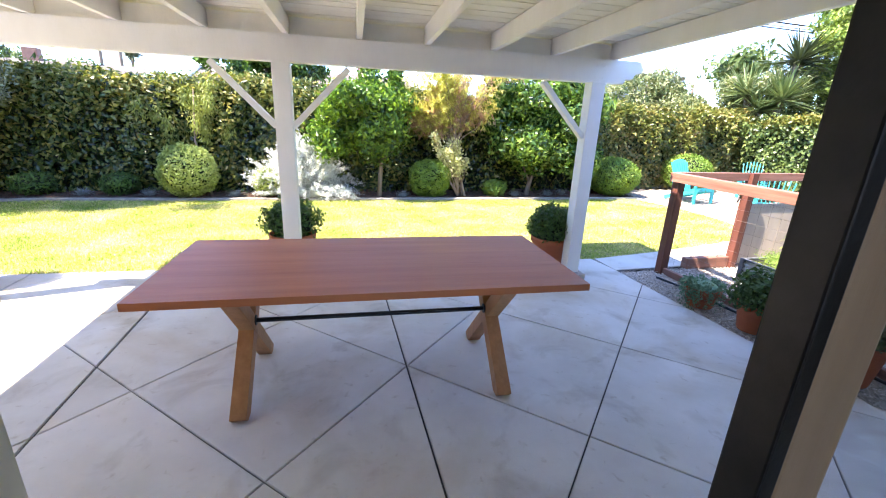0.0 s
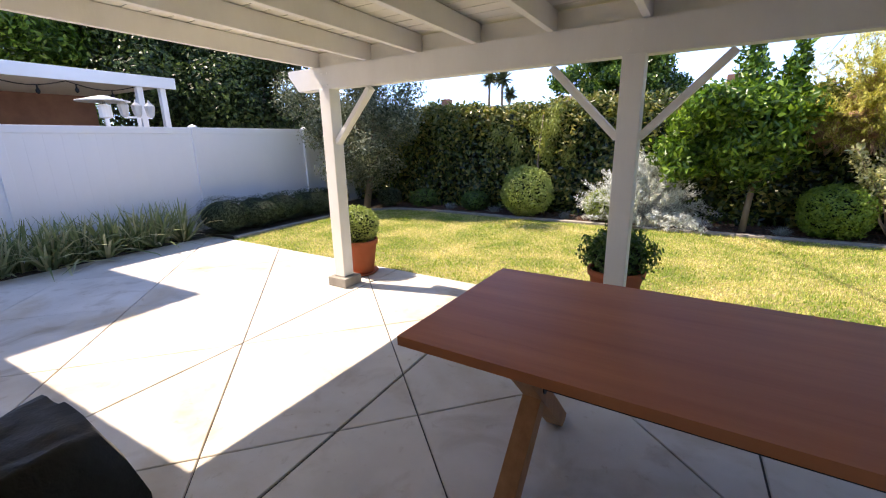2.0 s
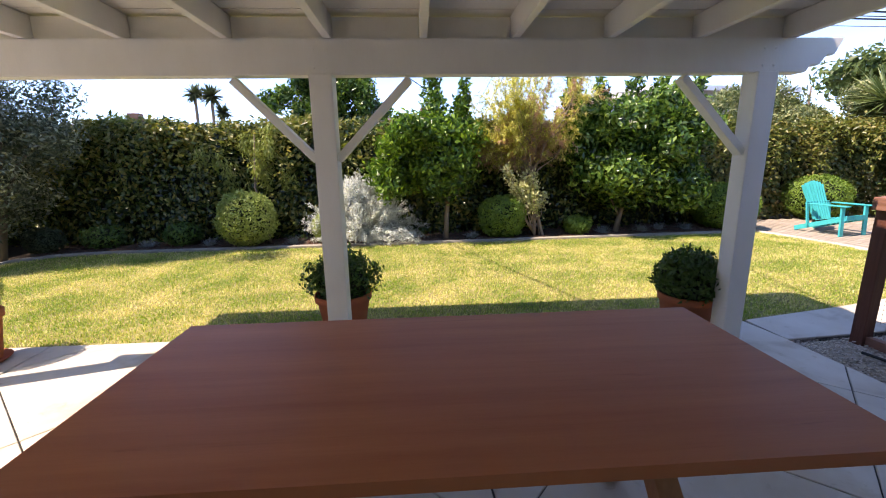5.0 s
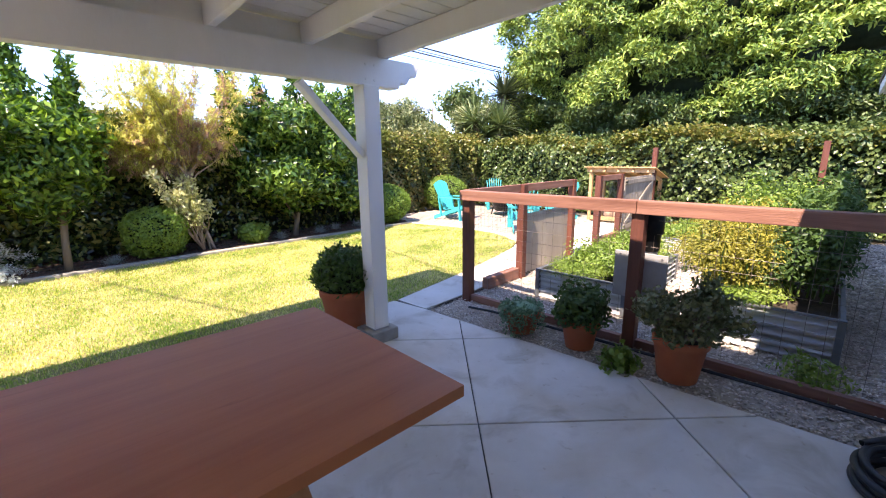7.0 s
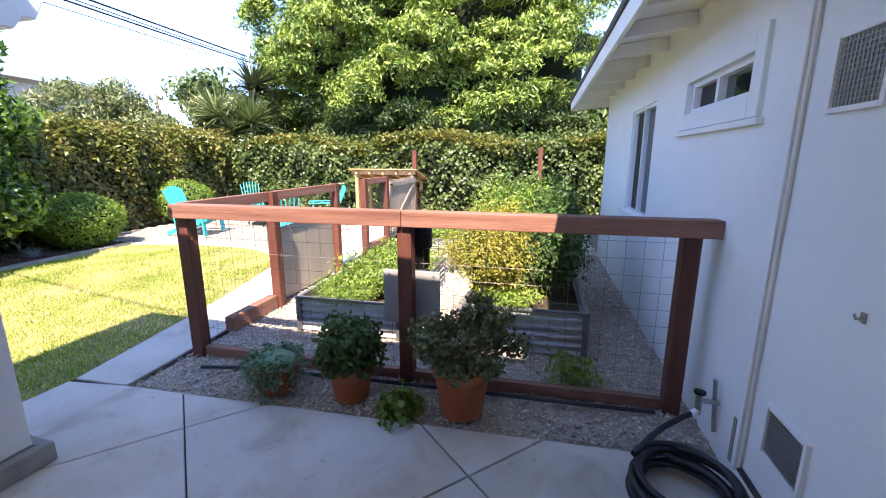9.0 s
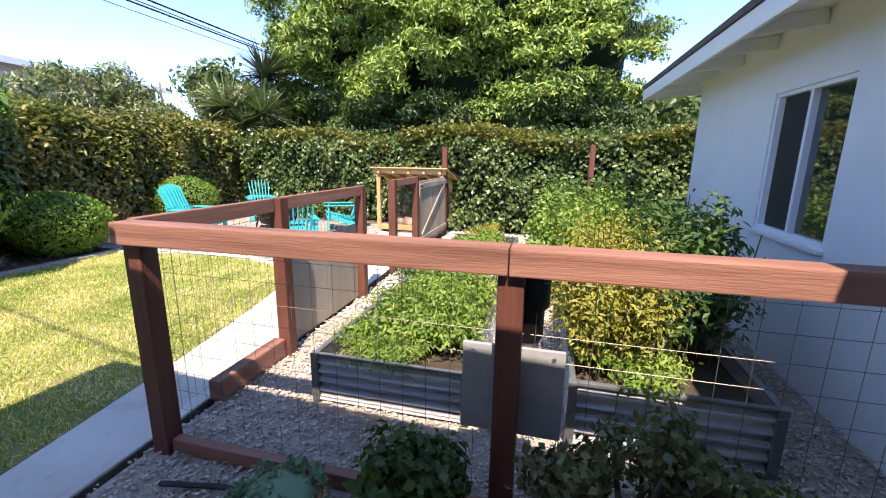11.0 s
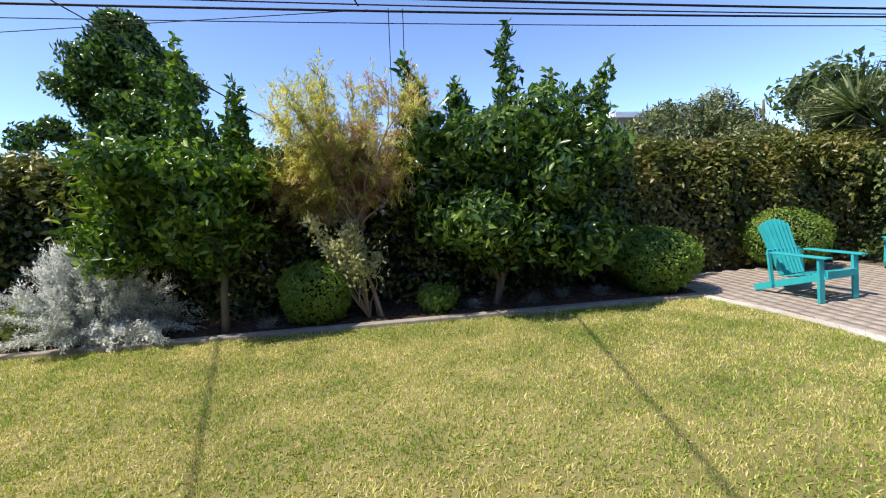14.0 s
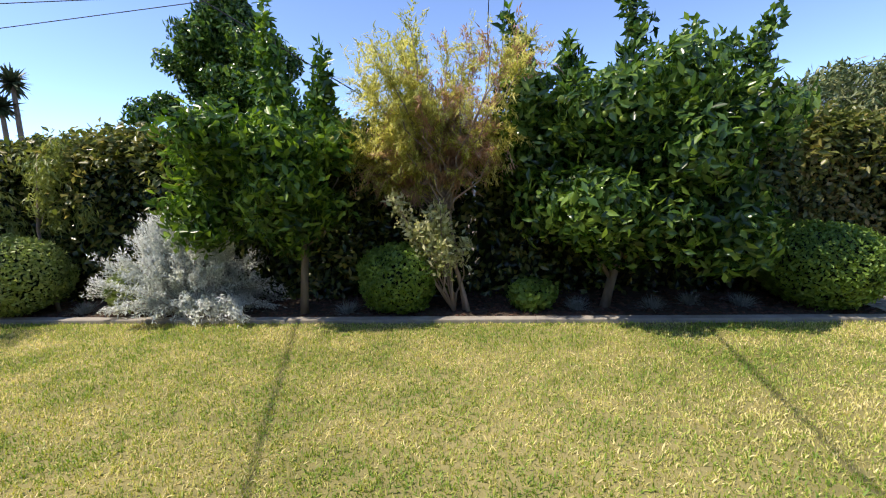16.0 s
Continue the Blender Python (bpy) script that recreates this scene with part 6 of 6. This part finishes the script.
def crop(name, x, y, rx, ry, z0, h, n, mat, label, leaf, seed):
    th = thing(name, pose(x, y, z0), label, "plant")
    rng = np.random.default_rng(seed)
    P, D = [], []
    bm = bmesh.new()
    for k in range(max(6, int(n / 260))):
        cx, cy = rng.uniform(-rx, rx), rng.uniform(-ry, ry)
        hh = h * rng.uniform(0.55, 1.05)
        limb(bm, (cx, cy, -0.02), (cx + rng.normal(0, 0.05), cy + rng.normal(0, 0.05), hh), 0.008, 0.003, 0.02, 4, rng)
        p, d = blob((cx, cy, hh * 0.58), (0.19, 0.17, hh * 0.45), 260, rng, 0.85, 0.3, 0.0)
        P.append(p)
        D.append(d * (1, 1, 0.3) + (0, 0, 0.6))
    tagged(part("stemwork", bm, M["veg_dark"], th), kind="stuff")
    leaves("foliage", np.vstack(P), np.vstack(D), leaf[0], leaf[1], mat, th, droop=0.3, rng=rng)


crop("leafy_greens", 4.86, 2.62, 0.56, 0.27, 0.23, 0.36, 19000, M["veg"], "bright green leafy vegetables filling the bed", (0.04, 0.017), 1)
crop("seedlings", 4.36, 2.78, 0.30, 0.24, 0.23, 0.17, 5200, M["veg"], "fine pale seedlings at the bed edge", (0.04, 0.008), 2)
# Yellowish vines; the direct sun on them is also put into the colour.
crop("sunlit_yellow_vines", 4.6, 1.52, 0.45, 0.2, 0.32, 0.74, 14500, M["veg_yellow"], "yellowish bean vines in the bed, sunlight painted into the colour", (0.036, 0.015), 3)
crop("tomato_plants", 5.0, 1.08, 0.66, 0.2, 0.32, 0.85, 9500, M["veg_dark"], "tall dark green tomato plants in the bed", (0.06, 0.026), 4)
crop("bed_herbs", 4.2, 1.42, 0.22, 0.25, 0.32, 0.12, 1300, M["veg"], "low carrot-like greens in the bed", (0.045, 0.015), 5)
crop("squash_patch", 6.9, 1.5, 0.95, 0.5, 0.0, 1.15, 16000, M["veg"], "wild tangle of green squash and tomato leaves", (0.06, 0.032), 6)
crop("squash_patch", 8.4, 1.3, 0.8, 0.6, 0.0, 1.25, 6800, M["veg_dark"], "tall leafy plants near the ivy fence", (0.08, 0.05), 7)
crop("dry_flowers", 6.3, 2.25, 0.35, 0.2, 0.0, 0.55, 2600, M["veg_yellow"], "dry yellow-brown flowering plants", (0.035, 0.012), 8)
crop("bed_greens", 7.9, 2.8, 0.5, 0.32, 0.13, 0.22, 3600, M["veg"], "low green crops in the rear steel bed", (0.05, 0.03), 9)
crop("yellow_flowers", 9.6, 3.05, 0.35, 0.25, 0.0, 0.22, 1600, M["veg_yellow"], "low yellow flowering plant at the ivy fence", (0.035, 0.022), 10)
crop("path_greens", 6.0, 3.2, 0.6, 0.25, 0.0, 0.22, 3000, M["veg_dark"], "low feathery green plants beside the path", (0.05, 0.015), 11)

# ---------- lumber shelter ----------
sh = thing("lean_to_shelter", pose(9.62, 3.87, 0), "open new pine lean-to shelter with slanted roof", "shed")
for x, y, h in ((0, 0, 1.10), (0, 1.26, 1.10), (0.75, 0, 0.92), (0.75, 1.26, 0.92)):
    part("post", boxed((x, y, h / 2), (0.07, 0.07, h), bev=0.004), M["pine"], sh)
part("front_beam", boxed((-0.02, 0.63, 1.14), (0.05, 1.44, 0.09), bev=0.004), M["pine"], sh)
for k in range(5):
    bm = stick(bmesh.new(), (-0.08, 0.02 + 0.305 * k, 1.14), (0.85, 0.02 + 0.305 * k, 0.90), 0.045, 0.07, 0.003)
    part("rafter", bm, M["pine"], sh)
for k in range(7):
    part("roof_board", boxed((-0.05 + 0.14 * k, 0.63, 1.195 - 0.0365 * k), (0.138, 1.53, 0.018), pose(0, 0, 0, 0, 14.6), bev=0.002), M["pine"], sh)
part("sill", boxed((0, 0.63, 0.06), (0.07, 1.18, 0.10), bev=0.004), M["pine"], sh)
rng = np.random.default_rng(12)
for k in range(9):
    rk = thing("rock", pose(9.95 + rng.uniform(0, 0.35), 4.05 + 0.11 * k, 0.0), "reddish garden rock under the shelter", "rock", "rocks")
    bm = bmesh.new()
    bmesh.ops.create_icosphere(bm, subdivisions=2, radius=0.13)
    for v in bm.verts:
        v.co *= 1 + 0.3 * noise.noise(v.co * 9 + Vector((k * 3.1, 0, 0)))
        v.co.z = max(v.co.z * 0.8 + 0.09, 0.0) + (0.0 if k % 2 else 0.0)
    part("stone", bm, M["stone"], rk)


# ---------- adirondack chairs and fire pit ----------
def adirondack():
    th = thing("adirondack_chair", pose(0, 0, 0), "turquoise resin slatted garden armchair", "chair", "chairs round the fire pit")
    for k in range(7):
        x = -0.225 + 0.075 * k
        top = 0.98 - 0.9 * x * x * 1.6
        bm = stick(bmesh.new(), (x * 0.82, 0.22, 0.25), (x * 1.08, 0.50, top), 0.068, 0.018, 0.004, up=(1, 0, 0))
        part("back_slat", bm, M["teal"], th)
    for k in range(6):
        bm = boxed((0, -0.30 + 0.088 * k, 0.365 - 0.022 * k), (0.50, 0.078, 0.018), pose(0, 0, 0, -14), bev=0.004)
        part("seat_slat", bm, M["teal"], th)
    for sx in (-1, 1):
        part("arm", boxed((sx * 0.31, -0.06, 0.56), (0.12, 0.66, 0.02), bev=0.008), M["teal"], th)
        bm = stick(bmesh.new(), (sx * 0.30, -0.33, 0.0), (sx * 0.30, -0.29, 0.55), 0.09, 0.03, 0.004, up=(0, 1, 0))
        part("front_leg", bm, M["teal"], th)
        bm = stick(bmesh.new(), (sx * 0.255, -0.33, 0.33), (sx * 0.255, 0.52, 0.035), 0.025, 0.09, 0.004, up=(0, 0, 1))
        part("side_rail", bm, M["teal"], th)
        bm = stick(bmesh.new(), (sx * 0.29, 0.26, 0.12), (sx * 0.29, 0.33, 0.55), 0.06, 0.025, 0.004, up=(0, 1, 0))
        part("arm_support", bm, M["teal"], th)
    part("front_apron", boxed((0, -0.345, 0.34), (0.52, 0.02, 0.09), bev=0.004), M["teal"], th)
    part("back_rail", boxed((0, 0.345, 0.56), (0.60, 0.03, 0.06), bev=0.004), M["teal"], th)
    return th


ch = adirondack()
ch.matrix_basis = pose(7.70, 7.6, 0.004, 0, 0, 8) @ Matrix.Diagonal((0.93, 0.93, 0.93, 1))
for x, y, a in ((10.0, 8.1, -45), (7.39, 5.51, 128), (9.45, 5.85, -150)):
    copy_thing(ch, pose(x, y, 0.004, 0, 0, a) @ Matrix.Diagonal((0.93, 0.93, 0.93, 1)))
fp = thing("fire_pit", pose(9.1, 7.1, 0), "round dark metal fire pit with mesh lid", "fire pit")
bm = lathe(bmesh.new(), [(0.30, 0.12), (0.38, 0.30), (0.42, 0.36), (0.45, 0.36), (0.45, 0.38), (0.40, 0.385)], 24)
part("bowl", bm, M["steel_black"], fp, smooth=True)
for k in range(4):
    a = k * math.pi / 2 + 0.4
    bm = rod(bmesh.new(), (0.40 * math.cos(a), 0.40 * math.sin(a), 0.0), (0.32 * math.cos(a), 0.32 * math.sin(a), 0.30), 0.016)
    part("leg", bm, M["steel_black"], fp)
bm = bmesh.new()
for k in range(10):
    a = k * math.pi / 10
    pts = [(0.40 * math.cos(a) * math.cos(t), 0.40 * math.sin(a) * math.cos(t), 0.385 + 0.20 * math.sin(t)) for t in np.linspace(0, math.pi, 13)]
    sweep(bm, pts, 0.004, 4)
for z, r in ((0.45, 0.38), (0.52, 0.30), (0.57, 0.17)):
    sweep(bm, [(r * math.cos(t), r * math.sin(t), z) for t in np.linspace(0, 6.283, 25)], 0.004, 4)
part("mesh_lid", bm, M["steel_black"], fp, "domed spark screen")
dp2 = thing("dark_planter", pose(8.55, 8.6, 0), "small dark planter pot by the hedge", "plant pot")
bm = lathe(bmesh.new(), [(0.12, 0), (0.16, 0.28), (0.17, 0.30), (0.15, 0.30), (0.14, 0.26)], 18)
part("pot", bm, M["steel_black"], dp2, smooth=True)
pt_ = thing("path_tap", pose(6.55, 4.15, 0), "small dark metal hose guide on the path", "hose guide")
bm = lathe(bmesh.new(), [(0.05, 0), (0.05, 0.02), (0.02, 0.03), (0.02, 0.10), (0.045, 0.13), (0.02, 0.16)], 12)
part("spool", bm, M["metal"], pt_, smooth=True)

# ---------- lawn grass, gravel, mulch ----------
rng = np.random.default_rng(100)
xy = scatter(LAWN, 8200, rng)
tussock = np.sin(xy[:, 0] * 61 + 3 * np.sin(xy[:, 1] * 23)) + np.sin(xy[:, 1] * 67 + 3 * np.sin(xy[:, 0] * 19)) + 0.8 * np.sin(xy[:, 0] * 17 - xy[:, 1] * 29)
xy = xy[tussock > rng.uniform(-3.2, 1.0, len(xy))]
n = len(xy)
a = rng.uniform(0, 6.283, n)
t = np.abs(rng.normal(0, 0.6, n))
d = np.c_[np.cos(a) * np.sin(t), np.sin(a) * np.sin(t), np.cos(t)]
gr = blades("lawn_grass", np.c_[xy, np.full(n, -0.014)], d, rng.uniform(0.02, 0.06, n), rng.uniform(0.005, 0.010, n), 0.35, M["grass"], None, "mown green grass with dry straw patches", seg=2, rng=rng)
tagged(gr, category="grass")
xy = scatter(GRAVEL, 2600, rng)
near = xy[xy[:, 0] < 5.2]
far = xy[(xy[:, 0] >= 5.2)][::3]
st = stones("gravel", near, rng.uniform(-0.02, 0.0, len(near)), 0.0095, M["gravel"], None, "loose grey and tan gravel stones", rng)
tagged(st, category="gravel")
st = stones("gravel", far, rng.uniform(-0.02, 0.0, len(far)), 0.018, M["gravel"], None, "loose tan gravel in the garden", rng)
tagged(st, category="gravel")
front = [(-6.0, 8.0), (6.7, 8.0), (6.7, 9.1), (-6.0, 9.1)]
xy = scatter(front, 420, rng)
xy = xy[inside(BED_BACK, xy)]
st = stones("bark_mulch", xy, 0.024, 0.02, M["mulch"], None, "red-brown bark mulch chips on the bed", rng, 0.35)
tagged(st, category="mulch")

# ---------- pieces: slabs, kerb stones, pavers, bricks ----------
def clip(poly, nx, ny, c):
    """The part of a convex polygon where nx*x + ny*y <= c."""
    out = []
    for (x0, y0), (x1, y1) in zip(poly, poly[1:] + poly[:1]):
        d0, d1 = nx * x0 + ny * y0 - c, nx * x1 + ny * y1 - c
        if d0 <= 0:
            out.append((x0, y0))
        if d0 * d1 < 0:
            k = d0 / (d0 - d1)
            out.append((x0 + (x1 - x0) * k, y0 + (y1 - y0) * k))
    return out


def split(polys, nx, ny, c, gap):
    out = []
    for p in polys:
        for s in (1, -1):
            q = clip(p, nx * s, ny * s, c * s - gap)
            if len(q) > 2:
                area = 0.5 * abs(sum(a[0] * b[1] - b[0] * a[1] for a, b in zip(q, q[1:] + q[:1])))
                if area > 0.003:
                    out.append(q)
    return out


def slab(poly, parent, name="slab_panel", z=0.0, mat=None):
    bm = prism(bmesh.new(), poly, -0.06, z)
    top = [e for e in bm.edges if all(v.co.z > z - 0.001 for v in e.verts)]
    bmesh.ops.bevel(bm, geom=top, offset=0.004, segments=1, affect="EDGES")
    return part(name, bm, mat or M["concrete"], parent)


patio = thing("patio", pose(0, 0, 0), "pale concrete patio cut into diamond panels", "patio", kind="structure")
polys = [PATIO]
r2 = math.sqrt(0.5)
for sm in (-5.4, -3.8, -2.2, -0.57, 0.97, 2.53, 4.09, 5.66):
    polys = split(polys, r2, r2, sm * r2, 0.004)
for df in (-1.16, 0.41, 2.08, 3.73, 5.46, 7.1, 8.75):
    polys = split(polys, -r2, r2, df * r2, 0.004)
for x in (-3.03, 0.22):
    polys = split(polys, 1, 0, x, 0.006)
polys = split(polys, 1, 0, -1.69, 0.0075)
for p in polys:
    slab(p, patio)
path = thing("garden_path", pose(0, 0, 0), "pale curved concrete garden path", "path", kind="structure")
for l, r in ((2.9, 4.6), (4.6, 6.4), (6.4, 7.9), (7.9, 9.5)):
    p = clip(clip(PATH_SLAB, 1, 0, r - 0.004), -1, 0, -l - 0.004)
    slab(p, path)
kb = thing("kerb", pose(0, 0, 0), "narrow concrete mowing kerb round the lawn", "kerb", kind="structure")
line = [(-6.38, 4.76), (-6.36, 5.8), (-6.36, 6.8), (-6.31, 7.35), (-6.08, 7.9), (-5.6, 8.2), (-5.0, 8.28), (-3.5, 8.23), (-2.0, 8.18), (-0.7, 8.14), (0.6, 8.11), (1.9, 8.08), (3.2, 8.055), (4.5, 8.035), (5.6, 8.015), (6.6, 8.0)]
for (x0, y0), (x1, y1) in zip(line, line[1:]):
    bm = stick(bmesh.new(), (x0, y0, -0.012), (x1, y1, -0.012), 0.115, 0.09, 0.012)
    part("kerb_stone", bm, M["kerb"], kb)
terrace = thing("fire_pit_terrace", pose(0, 0, 0), "warm grey paver terrace around the fire pit", "terrace", kind="structure")
V, F = [], []
rng = np.random.default_rng(77)
for i in range(26):
    for j in range(30):
        x = 6.35 + 0.15 * i
        y = 5.0 + 0.15 * j + (0.075 if i % 2 else 0)
        if not inside(TERRACE, np.array([[x + 0.07, y + 0.07]]))[0]:
            continue
        z = -0.002 + float(rng.uniform(-0.002, 0.002))
        b = len(V)
        e, g_ = 0.005, 0.003
        V += [(x + g_, y + g_, -0.03), (x + 0.15 - g_, y + g_, -0.03), (x + 0.15 - g_, y + 0.15 - g_, -0.03), (x + g_, y + 0.15 - g_, -0.03),
              (x + g_ + e, y + g_ + e, z), (x + 0.15 - g_ - e, y + g_ + e, z), (x + 0.15 - g_ - e, y + 0.15 - g_ - e, z), (x + g_ + e, y + 0.15 - g_ - e, z)]
        F += [(b + 4, b + 5, b + 6, b + 7), (b, b + 1, b + 5, b + 4), (b + 1, b + 2, b + 6, b + 5), (b + 2, b + 3, b + 7, b + 6), (b + 3, b, b + 4, b + 7)]
quick("pavers", V, F, M["paver"], terrace, kind="stuff")
edge = [(6.6, 7.98), (6.78, 7.2), (6.86, 6.5), (6.81, 5.86), (6.65, 5.37), (6.38, 5.0)]
for (x0, y0), (x1, y1) in zip(edge, edge[1:]):
    bm = stick(bmesh.new(), (x0, y0, -0.02), (x1, y1, -0.02), 0.12, 0.06, 0.006)
    part("edge_stone", bm, M["concrete"], terrace)
# bricks of the pier
bm = boxed((0, 0, 0), (1, 1, 1), bev=0.03)
me_face = bpy.data.meshes.new("brick")
bm.to_mesh(me_face)
bm.free()
me_face.materials.append(M["brick"])
rng = np.random.default_rng(6)
for k in range(29):
    z = 0.04 + 0.078 * k
    off = 0.0 if k % 2 else -0.11
    y0 = -0.33 + off
    while y0 < 0.33:
        a, b = max(y0, -0.33), min(y0 + 0.212, 0.335)
        if b - a > 0.03:
            o = new("brick", me_face)
            o.parent = pier
            o.matrix_local = Matrix.Translation((0.12 + float(rng.normal(0, 0.0015)), (a + b) / 2, z)) @ Matrix.Diagonal((0.09, b - a - 0.006, 0.069, 1))
        y0 += 0.22
    for q in range(2):
        o = new("brick", me_face)
        o.parent = pier
        o.matrix_local = Matrix.Translation((-0.09 + 0.12 * q - 0.05, 0.292, z)) @ Matrix.Diagonal((0.11, 0.09, 0.069, 1))
